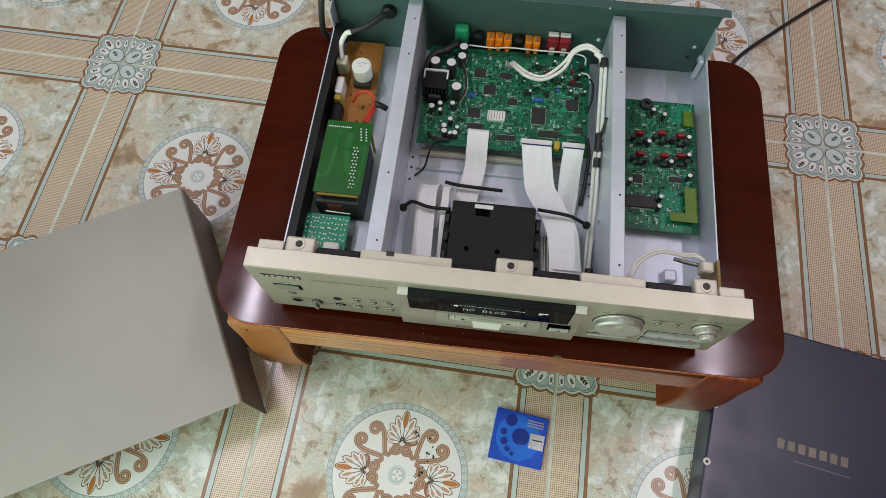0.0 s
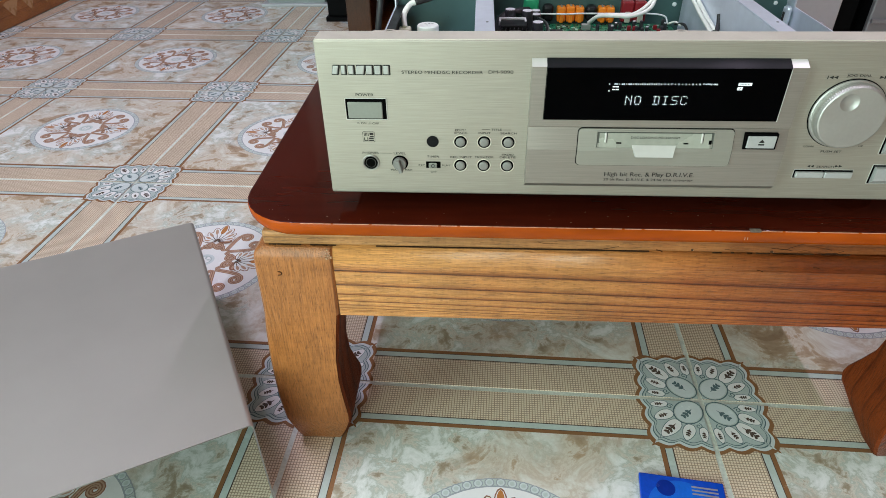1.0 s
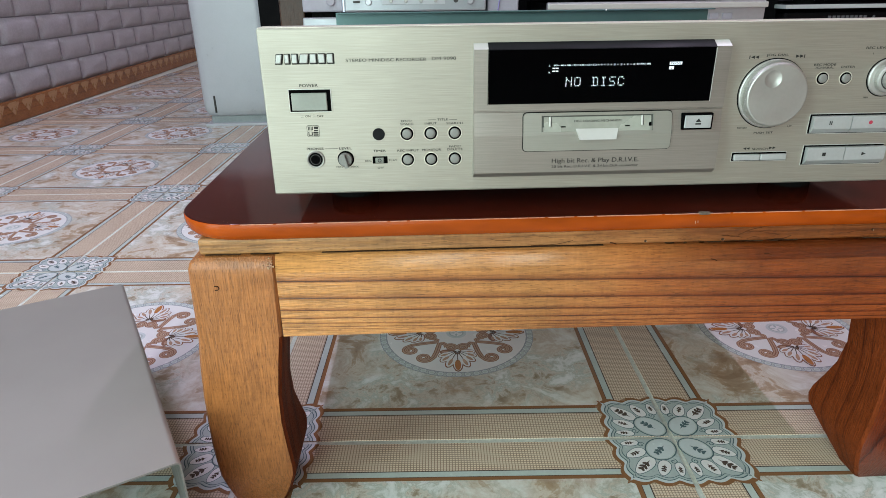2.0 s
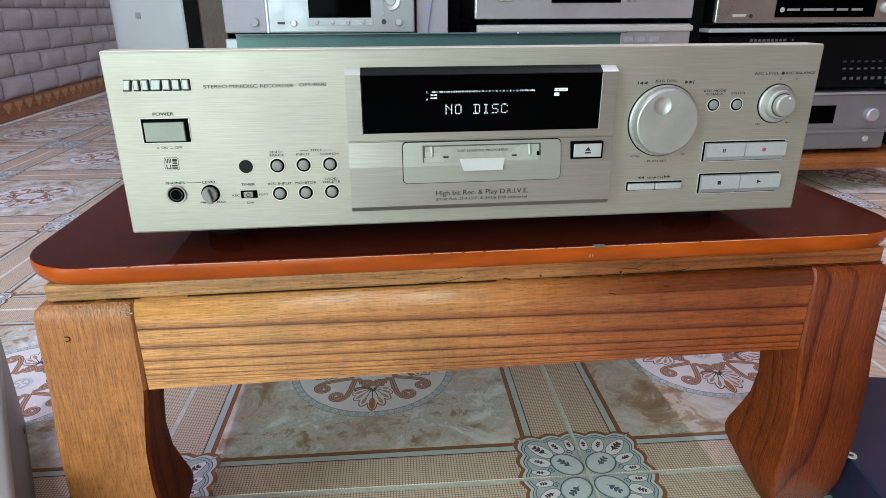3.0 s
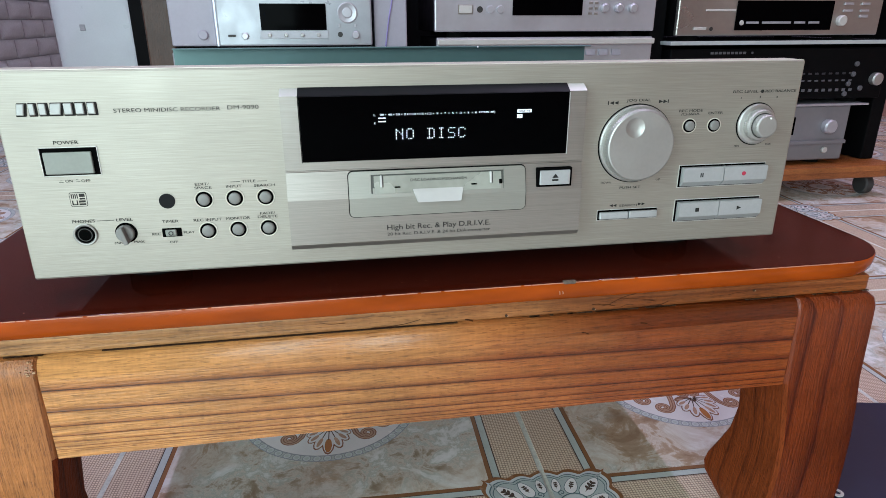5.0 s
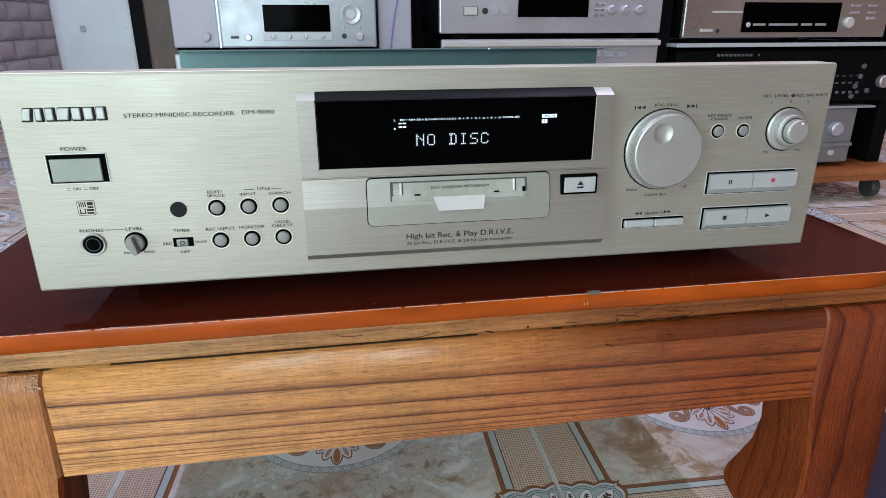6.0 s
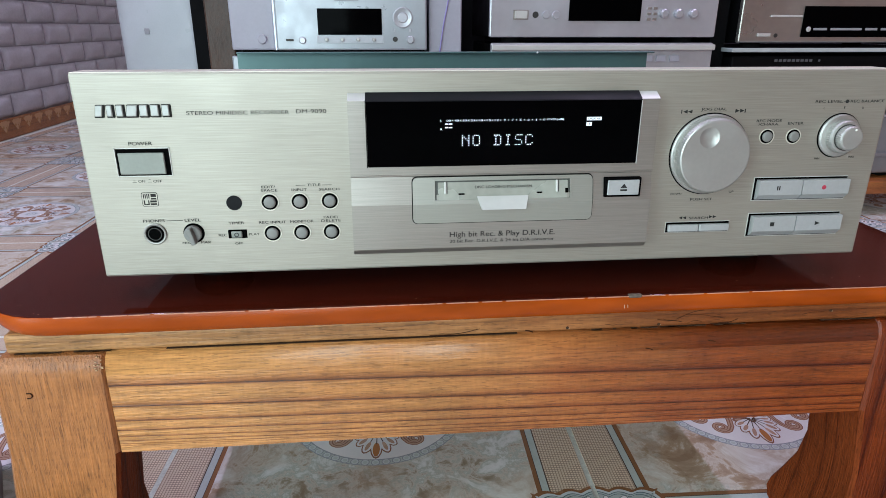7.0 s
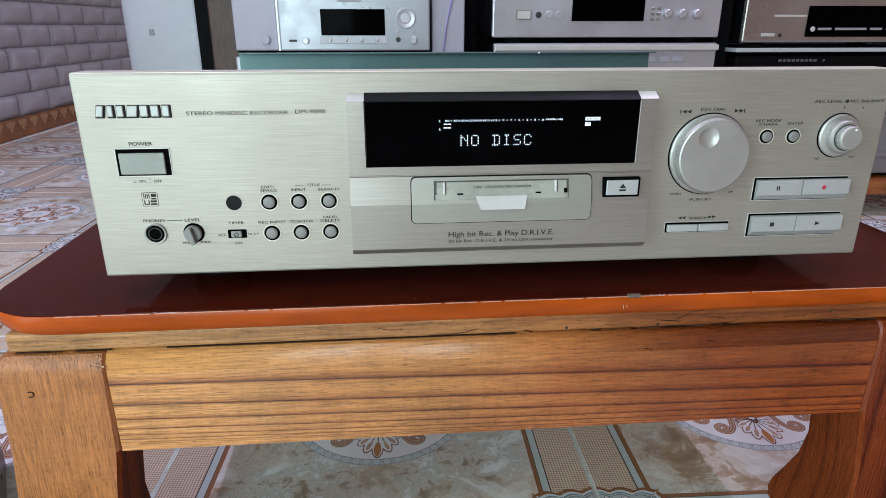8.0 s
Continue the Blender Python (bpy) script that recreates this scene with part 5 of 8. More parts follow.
loop_edges = [e_ for e_ in bm.edges if len(e_.link_faces) == 1 and all(abs(v_.co.y + 0.0080) < 1e-6 for v_ in e_.verts)]
bmesh.ops.triangle_fill(bm, use_beauty=True, edges=loop_edges)
bmesh.ops.recalc_face_normals(bm, faces=bm.faces)
jog = part("jog_dial", bm, M_KNOB, panel, "large knurled jog dial with a finger dimple")
words("JOG DIAL", 0.1098, 0.1246, 0.3543, 0.3562)


def arrows(x, z, h, pattern, parent=None, y=-0.0002, mat=None):
    """Transport symbols: < and > are wedges, | is a bar, # a square."""
    b = bmesh.new()
    for ch in pattern:
        if ch in "<>":
            pts = ((x + h * 1.25, z), (x + h * 1.25, z + h), (x, z + h / 2)) if ch == "<" else ((x, z), (x, z + h), (x + h * 1.25, z + h / 2))
            x += h * 1.3
        elif ch == "|":
            pts = ((x, z), (x + h * 0.28, z), (x + h * 0.28, z + h), (x, z + h))
            x += h * 0.5
        else:
            pts = ((x, z), (x + h, z), (x + h, z + h), (x, z + h))
            x += h
        b.faces.new([b.verts.new((px, y, pz)) for px, pz in pts])
    return part("symbol", b, mat or M_INK, parent or panel)


arrows(0.0985, 0.3532, 0.0021, "|<<")
arrows(0.1297, 0.3534, 0.0021, ">>|")
words("DOWN", 0.0984, 0.1048, 0.3070, 0.3082)
words("PUSH SET", 0.1106, 0.1239, 0.3034, 0.3048)
words("UP", 0.1334, 0.1362, 0.3076, 0.3088)
words("REC MODE", 0.1432, 0.1580, 0.3480, 0.3495)
words("/CHARA.", 0.1446, 0.1568, 0.3461, 0.3475)
words("ENTER", 0.1620, 0.1713, 0.3464, 0.3478)
# record level knob
KX, KZ = 0.1938, 0.3399
part("knob_groove", lathe((KX, 0, KZ), (0, -1, 0), [(0, 0.0127), (0.0003, 0.0127), (0.0003, 0.0)], 40), M_HOLE, panel)
knob = smooth(part("record_level_knob", lathe((KX, 0, KZ), (0, -1, 0), [(0.0, 0.0121), (0.0012, 0.0121), (0.0020, 0.0114), (0.0024, 0.0098), (0.0024, 0.0)], 48), M_KNOB, panel, "stepped round level knob"), 30)


def knurled(x, z, y, prof, n=96, depth=0.00018):
    """A turned part whose first two rings carry fine grooves."""
    b = bmesh.new()
    lv_ = []
    for j_, (d_, r_) in enumerate(prof):
        lv_.append([b.verts.new((x + (r_ - (depth if j_ < 2 and k_ % 2 else 0)) * math.cos(2 * math.pi * k_ / n), y - d_, z + (r_ - (depth if j_ < 2 and k_ % 2 else 0)) * math.sin(2 * math.pi * k_ / n))) for k_ in range(n)])
    for a2, c2 in zip(lv_, lv_[1:]):
        for k_ in range(n):
            b.faces.new((a2[k_], a2[(k_ + 1) % n], c2[(k_ + 1) % n], c2[k_]))
    b.faces.new(lv_[-1])
    bmesh.ops.recalc_face_normals(b, faces=b.faces)
    return b


part("knob_collar", knurled(KX, KZ, -0.0024, [(0.0, 0.0094), (0.0034, 0.0093), (0.0044, 0.0086), (0.0046, 0.0078)]), M_KNOB, knob)
part("knob_step", lathe((KX, -0.0068, KZ), (0, -1, 0), [(0.0, 0.0074), (0.0005, 0.0074), (0.0005, 0.0)], 40), M_DARK, knob)
part("knob_cap", knurled(KX, KZ, -0.0072, [(0.0, 0.0069), (0.0034, 0.0068), (0.0042, 0.0062), (0.0044, 0.0056)], 72), M_KNOB, knob)
part("knob_mark", cyl((KX + 0.0012, -0.0116, KZ + 0.0048), (0, -1, 0), 0.0006, 0.0003, 12), M_WHITEP, knob)
words("REC LEVEL", 0.1760, 0.1922, 0.3583, 0.3598)
words("REC BALANCE", 0.1969, 0.2170, 0.3583, 0.3598)
part("printed_mark", cyl((0.1949, -0.0001, 0.3590), (0, -1, 0), 0.0010, 0.0002, 12), M_INK, panel)
part("printed_line", box(0.1932, 0.1966, -0.0002, 0.0002, 0.3589, 0.3591), M_INK, panel)
words("L", 0.1816, 0.1823, 0.3548, 0.3560)
words("R", 0.2048, 0.2056, 0.3548, 0.3560)
part("printed_mark", box(0.1939, 0.1943, -0.0002, 0.0002, 0.3550, 0.3564), M_INK, panel)
words("MIN", 0.1820, 0.1850, 0.3263, 0.3273)
words("MAX", 0.2028, 0.2064, 0.3269, 0.3279)
# transport keys


def key_bm(x0, x1, z0, z1):
    """A key whose lower quarter slopes back to the panel."""
    prof = [(-0.0002, z0), (-0.0012, z0), (-0.0038, z0 + 0.0028), (-0.0041, z0 + 0.0032), (-0.0040, z1 - 0.0005), (-0.0035, z1), (-0.0002, z1)]
    b = bmesh.new()
    lv_ = [[b.verts.new((x, y, z)) for y, z in prof] for x in (x0, x1)]
    for k_ in range(len(prof) - 1):
        b.faces.new((lv_[0][k_], lv_[1][k_], lv_[1][k_ + 1], lv_[0][k_ + 1]))
    b.faces.new(lv_[0])
    b.faces.new(lv_[1])
    bmesh.ops.recalc_face_normals(b, faces=b.faces)
    return b


for z0_, z1_, left, right in ((0.3028, 0.3160, "||", "o"), (0.2808, 0.2945, "#", ">")):
    part("key_rim", box(0.1477, 0.2054, -0.0002, 0.0002, z0_ - 0.0004, z1_ + 0.0004), M_TAB, panel)
    part("key_well", box(0.1481, 0.2050, -0.0004, 0.0002, z0_, z1_), M_HOLE, panel)
    for (xa, xb), sym in (((0.1493, 0.1754), left), ((0.1759, 0.2046), right)):
        key = part("transport_key", key_bm(xa, xb, z0_ + 0.0006, z1_ - 0.0010), M_BTN, panel, "silver transport key")
        xm, zm = (xa + xb) / 2 - 0.0014, (z0_ + z1_) / 2 + 0.0012
        if sym == "o":
            part("symbol", cyl((xm, -0.0040, zm), (0, -1, 0), 0.0013, 0.0002, 18), M_RED, key)
        else:
            arrows(xm - (0.0010 if sym == "||" else 0.0012), zm - 0.0012, 0.0025, sym, key, -0.0043)
part("key_rim", box(0.0976, 0.1366, -0.0002, 0.0002, 0.2841, 0.2907), M_TAB, panel)
part("key_well", box(0.0979, 0.1363, -0.0004, 0.0002, 0.2844, 0.2904), M_HOLE, panel)
for xa, xb in ((0.0987, 0.1170), (0.1175, 0.1358)):
    part("search_key", box(xa, xb, -0.0024, -0.0002, 0.2851, 0.2894, 0.0006, 2), M_BTN, panel)
words("SEARCH", 0.1116, 0.1229, 0.2921, 0.2935)
arrows(0.1051, 0.2922, 0.0018, "<<")
arrows(0.1236, 0.2924, 0.0018, ">>")

# chassis
CH0, CH1, CYB = -0.2095, 0.2180, 0.340
part("chassis_floor", box(CH0, CH1, 0.019, CYB, 0.2690, 0.2705), M_STEEL, rec, "zinc plated chassis floor")
part("floor_plate", box(0.1360, 0.1835, 0.040, 0.336, 0.2706, 0.2716, 0.0003, 1), M_STEEL, rec)
part("floor_step", box(-0.0950, 0.0930, 0.1715, 0.1745, 0.2706, 0.2750, 0.0006, 1), M_STEEL, rec)
for x_ in (CH0, CH1 - 0.0014):
    part("chassis_side", box(x_, x_ + 0.0014, 0.019, CYB, 0.2706, 0.3150), M_STEEL, rec, "low chassis side")
part("chassis_lip", box(CH0 + 0.0014, CH0 + 0.010, 0.019, CYB - 0.01, 0.3135, 0.3150), M_BLACKP, rec)
back = part("back_panel", box(CH0, CH1, CYB, CYB + 0.0016, 0.2690, 0.3715), M_BACK, rec, "teal grey steel back panel")
part("back_flange", box(CH0 + 0.001, CH1 + 0.004, CYB - 0.010, CYB - 0.0002, 0.3717, 0.3731, 0.0004, 1), M_BACK, back)
for x_ in (CH0 + 0.0004, CH1 - 0.0018):
    part("corner_bracket", box(x_, x_ + 0.0014, CYB - 0.02, CYB - 0.0002, 0.3152, 0.345), M_STEEL, back)
cb = part("corner_bracket", box(0.2090, 0.2150, 0.318, 0.3300, 0.2850, 0.3150, 0.0025, 2), M_STEEL, back, "bent steel corner bracket with an oval slot")
part("bracket_slot", box(0.2086, 0.2091, 0.3215, 0.3265, 0.2910, 0.3090, 0.0002, 1), M_DARK, cb)
for x_, z_, r_ in ((-0.1072, 0.3129, 0.0026), (0.0965, 0.3131, 0.0024), (0.2044, 0.3144, 0.0022), (0.096, 0.3724, 0.0010)):
    part("screw", lathe((x_, CYB - 0.0002 - (0.010 if z_ > 0.37 else 0), z_), (0, -1, 0), [(0, r_), (0.0008, r_ * 0.94), (0.0014, 0.0)], 14), M_CANTOP, back)
part("panel_hole", cyl((0.2030, CYB - 0.0002, 0.2970), (0, -1, 0), 0.0030, 0.0004, 14), M_DARK, back)


def rail(x0, x1, web_right):
    xw = x1 - 0.0014 if web_right else x0
    r_ = part("chassis_rail", box(x0, x1, 0.0285, CYB - 0.003, 0.3536, 0.3550, 0.0003, 1), M_STEEL, rec, "folded steel rail from front to back")
    part("rail_web", box(xw, xw + 0.0014, 0.0285, CYB - 0.003, 0.2706, 0.3535), M_STEEL, r_)
    xf = (x1 + 0.0002, x1 + 0.0085) if web_right else (x0 - 0.0105, x0 - 0.0002)
    part("rail_foot", box(*xf, 0.0285, 0.190, 0.2706, 0.2722), M_STEEL, r_)
    for y_ in (0.046, 0.118, 0.262, 0.310):
        part("rail_hole", cyl(((x0 + x1) / 2 + 0.002, y_, 0.3550), (0, 0, 1), 0.0011, 0.0002, 10), M_DARK, r_)
    for y_ in (0.162, 0.177, 0.190):
        part("rail_hole", cyl((sum(xf) / 2, y_ - 0.004, 0.2722), (0, 0, 1), 0.0015, 0.0003, 10), M_DARK, r_)
    xa = x1 if web_right else x0 - 0.0003
    for y_, z_ in ((0.214, 0.278), (0.219, 0.2765), (0.196, 0.280), (0.112, 0.300), (0.240, 0.306), (0.252, 0.307)):
        part("rail_hole", box(xa, xa + 0.0003, y_, y_ + 0.0040, z_, z_ + 0.0022), M_DARK, r_)
    return r_


rail(-0.1200, -0.1045, True)
rail(0.1038, 0.1170, False)
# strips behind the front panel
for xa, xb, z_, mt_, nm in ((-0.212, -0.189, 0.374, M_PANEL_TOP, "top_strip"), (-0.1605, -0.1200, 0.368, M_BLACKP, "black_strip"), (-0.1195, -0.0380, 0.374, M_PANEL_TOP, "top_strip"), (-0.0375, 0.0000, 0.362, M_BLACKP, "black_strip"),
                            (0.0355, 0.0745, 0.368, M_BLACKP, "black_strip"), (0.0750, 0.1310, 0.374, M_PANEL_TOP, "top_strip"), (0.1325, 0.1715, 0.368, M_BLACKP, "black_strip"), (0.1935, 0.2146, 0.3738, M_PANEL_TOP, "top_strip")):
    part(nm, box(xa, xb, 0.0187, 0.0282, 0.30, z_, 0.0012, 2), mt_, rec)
part("strip_notch", box(-0.0965, -0.0895, 0.0240, 0.0284, 0.370, 0.3744), M_DARK, rec)
for x_, wl, wr in ((-0.1755, 0.0125, 0.0140), (0.0137, 0.0130, 0.0200), (0.1825, 0.0100, 0.0100)):
    lug = part("screw_lug", box(x_ - wl, x_ + wr, 0.0187, 0.0345, 0.360, 0.3732, 0.0022, 3), M_PANEL_TOP, rec, "cast screw lug")
    part("lug_collar", lathe((x_, 0.0270, 0.3732), (0, 0, 1), [(0, 0.0032), (0, 0.0058), (0.0006, 0.0054), (0.0006, 0.0034)], 20), M_PANEL_TOP, lug)
    part("lug_hole", cyl((x_, 0.0270, 0.3733), (0, 0, 1), 0.0032, 0.0003, 16), M_DARK, lug)

# main circuit board
random.seed(4)
mb = part("main_board", box(-0.0960, 0.0905, 0.1915, 0.3260, 0.2945, 0.2961), M_PCB, rec, "green main circuit board crowded with parts")
MBZ = 0.2962
for x_, y_ in ((-0.09, 0.198), (0.086, 0.198), (-0.09, 0.320), (0.086, 0.320)):
    part("standoff", cyl((x_, y_, 0.2706), (0, 0, 1), 0.003, 0.0238, 10), M_STEEL, mb)
part("board_bracket", box(-0.094, 0.090, 0.1890, 0.1940, 0.2725, 0.2800, 0.0008, 1), M_PANEL_TOP, mb, "cream plastic bar under the board's edge")


def chip(x, y, w, d, z, parent, h=0.002, mat=None, name="chip", four=False):
    c_ = part(name, box(x - w / 2, x + w / 2, y - d / 2, y + d / 2, z, z + h, 0.0003, 1), mat or M_CHIP, parent)
    if name == "chip":
        b = bmesh.new()
        n_ = max(4, int(w / 0.0011))
        for k in range(n_):
            px = x - w / 2 + (k + 0.5) * w / n_
            for s_ in (-1, 1):
                ya = y + s_ * d / 2
                box(px - 0.00025, px + 0.00025, min(ya, ya + s_ * 0.0012), max(ya, ya + s_ * 0.0012), z, z + 0.0006, bm=b)
        n_ = int(d / 0.0011) if four else 0
        for k in range(n_):
            py = y - d / 2 + (k + 0.5) * d / n_
            for s_ in (-1, 1):
                xa = x + s_ * w / 2
                box(min(xa, xa + s_ * 0.0012), max(xa, xa + s_ * 0.0012), py - 0.00025, py + 0.00025, z, z + 0.0006, bm=b)
        part("pin_row", b, M_PIN, c_)
    return c_


def cap(x, y, r, h, z, parent, side=None, top_=None):
    c_ = part("capacitor", lathe((x, y, z), (0, 0, 1), [(0, 0), (0, r), (h - 0.0006, r), (h, r - 0.0006)], 16), side or M_CAPSIDE, parent)
    part("can_top", cyl((x, y, z + h - 0.0002), (0, 0, 1), r - 0.0004, 0.0003, 14), top_ or M_CANTOP, c_)
    return c_


# square chips, each with pins on four sides
for x_, y_, w_, d_ in ((-0.0347, 0.2915, 0.013, 0.012), (-0.0217, 0.2690, 0.014, 0.012), (-0.0365, 0.2360, 0.014, 0.012), (0.0353, 0.2395, 0.015, 0.021), (0.0717, 0.2575, 0.014, 0.014)):
    chip(x_, y_, w_, d_, MBZ, mb, four=True)
for x_, y_, w_, d_ in ((-0.0341, 0.2178, 0.016, 0.008), (0.0479, 0.2165, 0.022, 0.008), (0.0015, 0.2070, 0.020, 0.006), (0.0740, 0.2860, 0.016, 0.006), (-0.0050, 0.2900, 0.014, 0.007), (0.0050, 0.2550, 0.010, 0.008), (0.0800, 0.2250, 0.010, 0.008), (0.0760, 0.2080, 0.012, 0.005)):
    chip(x_, y_, w_, d_, MBZ, mb)
chip(-0.0115, 0.2328, 0.0195, 0.0125, MBZ, mb, 0.0045, M_WHITEP, "white_connector")
for k in range(6):
    part("connector_slot", box(-0.0200 + k * 0.0030, -0.0192 + k * 0.0030, 0.2275, 0.2380, MBZ + 0.0045, MBZ + 0.0047), M_PALE, mb)
for x_, y_, r_, h_ in ((-0.0850, 0.2830, 0.0055, 0.0265), (-0.0672, 0.2835, 0.0055, 0.0250), (-0.0584, 0.2545, 0.0056, 0.0215), (-0.0562, 0.3135, 0.0050, 0.0175), (-0.0568, 0.3005, 0.0050, 0.0170)):
    cap(x_, y_, r_, h_, MBZ, mb)
for x_, y_, r_, h_ in ((-0.0837, 0.2335, 0.0035, 0.0110), (-0.0748, 0.2382, 0.0030, 0.0110), (-0.0739, 0.2305, 0.0026, 0.0100), (-0.0610, 0.2397, 0.0030, 0.0110), (-0.0612, 0.2187, 0.0030, 0.0110), (-0.0671, 0.2100, 0.0032, 0.0105), (-0.0663, 0.2030, 0.0034, 0.0110), (-0.0599, 0.2013, 0.0026, 0.0100), (-0.0544, 0.2015, 0.0032, 0.0110), (-0.0527, 0.2094, 0.0026, 0.0100)):
    cap(x_, y_, r_, h_, MBZ, mb)
for k in range(22):
    cap(random.uniform(0.005, 0.085), random.uniform(0.262, 0.318), 0.0019, random.uniform(0.006, 0.010), MBZ, mb, M_CAPSIDE, M_CANTOP if k % 3 == 0 else M_CAPSIDE)
# heat sink with the regulators and a bright spring clip over it
hs = part("heat_sink", box(-0.0950, -0.0690, 0.2520, 0.2740, MBZ, MBZ + 0.0185, 0.0006, 1), M_BLACKP, mb, "black finned heat sink under a bright metal clip")
for k in range(7):
    x_ = -0.0945 + k * 0.0041
    part("fin", box(x_, x_ + 0.0010, 0.2460, 0.2518, MBZ, MBZ + 0.0165), M_BLACKP, hs)
part("spring_clip", box(-0.0965, -0.0690, 0.2742, 0.2768, MBZ + 0.008, MBZ + 0.0200, 0.0004, 1), M_CANTOP, hs, "bright folded metal clip")
for x_ in (-0.0965, -0.0708):
    part("clip_arm", box(x_, x_ + 0.0018, 0.2640, 0.2740, MBZ + 0.0187, MBZ + 0.0200, 0.0003, 1), M_CANTOP, hs)
part("regulator", box(-0.089, -0.075, 0.2420, 0.2458, MBZ + 0.002, MBZ + 0.015, 0.0005, 1), M_CHIP, hs)
part("wire_loom", sweep([(-0.0930, 0.2520, 0.300), (-0.0965, 0.2800, 0.306), (-0.0900, 0.2980, 0.312), (-0.0760, 0.3050, 0.314), (-0.0640, 0.3180, 0.312)], 0.0042, 10), M_WIREB, mb, "bundle of thin black wires")
part("wire_loom", sweep([(-0.0950, 0.2860, 0.304), (-0.0840, 0.3060, 0.309), (-0.0700, 0.3160, 0.309), (-0.0600, 0.3260, 0.304)], 0.0030, 8), M_WIREB, mb)
for x_, y_ in ((0.0420, 0.300), (0.0475, 0.298), (0.070, 0.303), (0.0705, 0.289)):
    part("red_component", box(x_ - 0.002, x_ + 0.002, y_ - 0.0016, y_ + 0.0016, MBZ, MBZ + 0.005, 0.0006, 1), M_REDP, mb)
for x_, y_, w_ in ((-0.0413, 0.2590, 0.010), (0.0341, 0.2610, 0.011), (0.055, 0.2760, 0.004)):
    part("blue_component", box(x_ - w_ / 2, x_ + w_ / 2, y_ - 0.0022, y_ + 0.0022, MBZ, MBZ + 0.0022, 0.0008, 2), M_BLUEP, mb)
part("trimmer", cyl((0.0626, 0.2490, MBZ), (0, 0, 1), 0.0042, 0.0030, 18, bev=0.0006), M_PCB4, mb)
part("ochre_connector", box(0.0540, 0.0600, 0.1960, 0.2060, MBZ, MBZ + 0.006, 0.0005, 1), M_YELLOW, mb)
part("ochre_connector", box(-0.0075, 0.0020, 0.3010, 0.3060, MBZ, MBZ + 0.006, 0.0005, 1), M_PALE, mb)


def scatter(parent, x0, x1, y0, y1, z, n, mats, name="small_components"):
    """Chips, resistors and pads too small to tell apart."""
    b = bmesh.new()
    for k in range(n):
        w_, d_ = random.choice(((0.0016, 0.0008), (0.0008, 0.0016), (0.002, 0.0012), (0.0030, 0.0012), (0.0012, 0.0030)))
        x_, y_ = random.uniform(x0, x1), random.uniform(y0, y1)
        box(x_, x_ + w_, y_, y_ + d_, z, z + random.uniform(0.0004, 0.0014), bm=b, mi=random.randrange(len(mats)))
    return tagged(part(name, b, mats, parent), kind="stuff")


def traces(parent, x0, x1, y0, y1, z, n, mat=None, w=0.0004, most=0.012):
    """Tinned conductor runs and printed legends on a board."""
    b = bmesh.new()
    for k in range(n):
        l_ = random.uniform(0.003, most)
        x_, y_ = random.uniform(x0, x1 - most), random.uniform(y0, y1 - most)
        m_ = random.randint(1, 3)
        for j_ in range(m_):
            if k % 2:
                box(x_, x_ + l_, y_ + 0.0011 * j_, y_ + 0.0011 * j_ + w, z, z + 0.00008, bm=b)
            else:
                box(x_ + 0.0011 * j_, x_ + 0.0011 * j_ + w, y_, y_ + l_, z, z + 0.00008, bm=b)
    return tagged(part("trace_lines", b, mat or M_TRACE, parent), kind="stuff")


scatter(mb, -0.092, 0.087, 0.194, 0.320, MBZ, 1150, [M_RINGD, M_CHIP, M_PCB4, M_CHIP, M_PCB4, M_PIN, M_CHIP])
traces(mb, -0.092, 0.088, 0.194, 0.322, MBZ, 420)
traces(mb, -0.092, 0.088, 0.194, 0.322, MBZ + 0.0001, 150, M_LEGEND, 0.0005, 0.007)
# sockets behind the back panel
for x_, w_, h_, mt_, nm in ((-0.0602, 0.0165, 0.0275, M_GREENP, "digital_socket"), (-0.0415, 0.0120, 0.0190, M_BLACKP, "optical_socket"), (-0.0268, 0.0094, 0.0165, M_ORANGE, "orange_socket"), (-0.0168, 0.0094, 0.0175, M_ORANGE, "orange_socket"), (-0.0068, 0.0094, 0.0165, M_ORANGE, "orange_socket"), (0.0057, 0.0120, 0.0180, M_BLACKP, "optical_socket"), (0.0176, 0.0086, 0.0165, M_ORANGE, "orange_socket"), (0.0266, 0.0086, 0.0165, M_ORANGE, "orange_socket"), (0.0446, 0.0130, 0.0225, M_REDP, "red_socket"), (0.0582, 0.0130, 0.0225, M_REDP, "red_socket")):
    so = part(nm, box(x_ - w_ / 2, x_ + w_ / 2, 0.3275, CYB - 0.0005, MBZ + 0.001, MBZ + h_, 0.0040 if mt_ in (M_GREENP, M_BLACKP) else 0.0018, 3), mt_, rec)
    if mt_ is M_ORANGE:
        part("socket_lug", box(x_ - 0.0022, x_ + 0.0022, 0.3240, 0.3274, MBZ + 0.001, MBZ + h_ * 0.62, 0.001, 2), mt_, so)
        part("socket_clip", box(x_ - 0.0008, x_ + 0.0008, 0.3290, 0.3360, MBZ + h_, MBZ + h_ + 0.0010), M_PALE, so)
    elif mt_ is M_REDP:
        part("socket_lug", box(x_ - 0.0030, x_ + 0.0030, 0.3245, 0.3274, MBZ + 0.001, MBZ + h_ * 0.55, 0.001, 2), M_PANEL_TOP, so)
        part("socket_clip", box(x_ - w_ * 0.46, x_ + w_ * 0.46, 0.3330, 0.3385, MBZ + h_, MBZ + h_ + 0.0030, 0.0006, 1), M_CANTOP, so, "row of pale metal lugs")

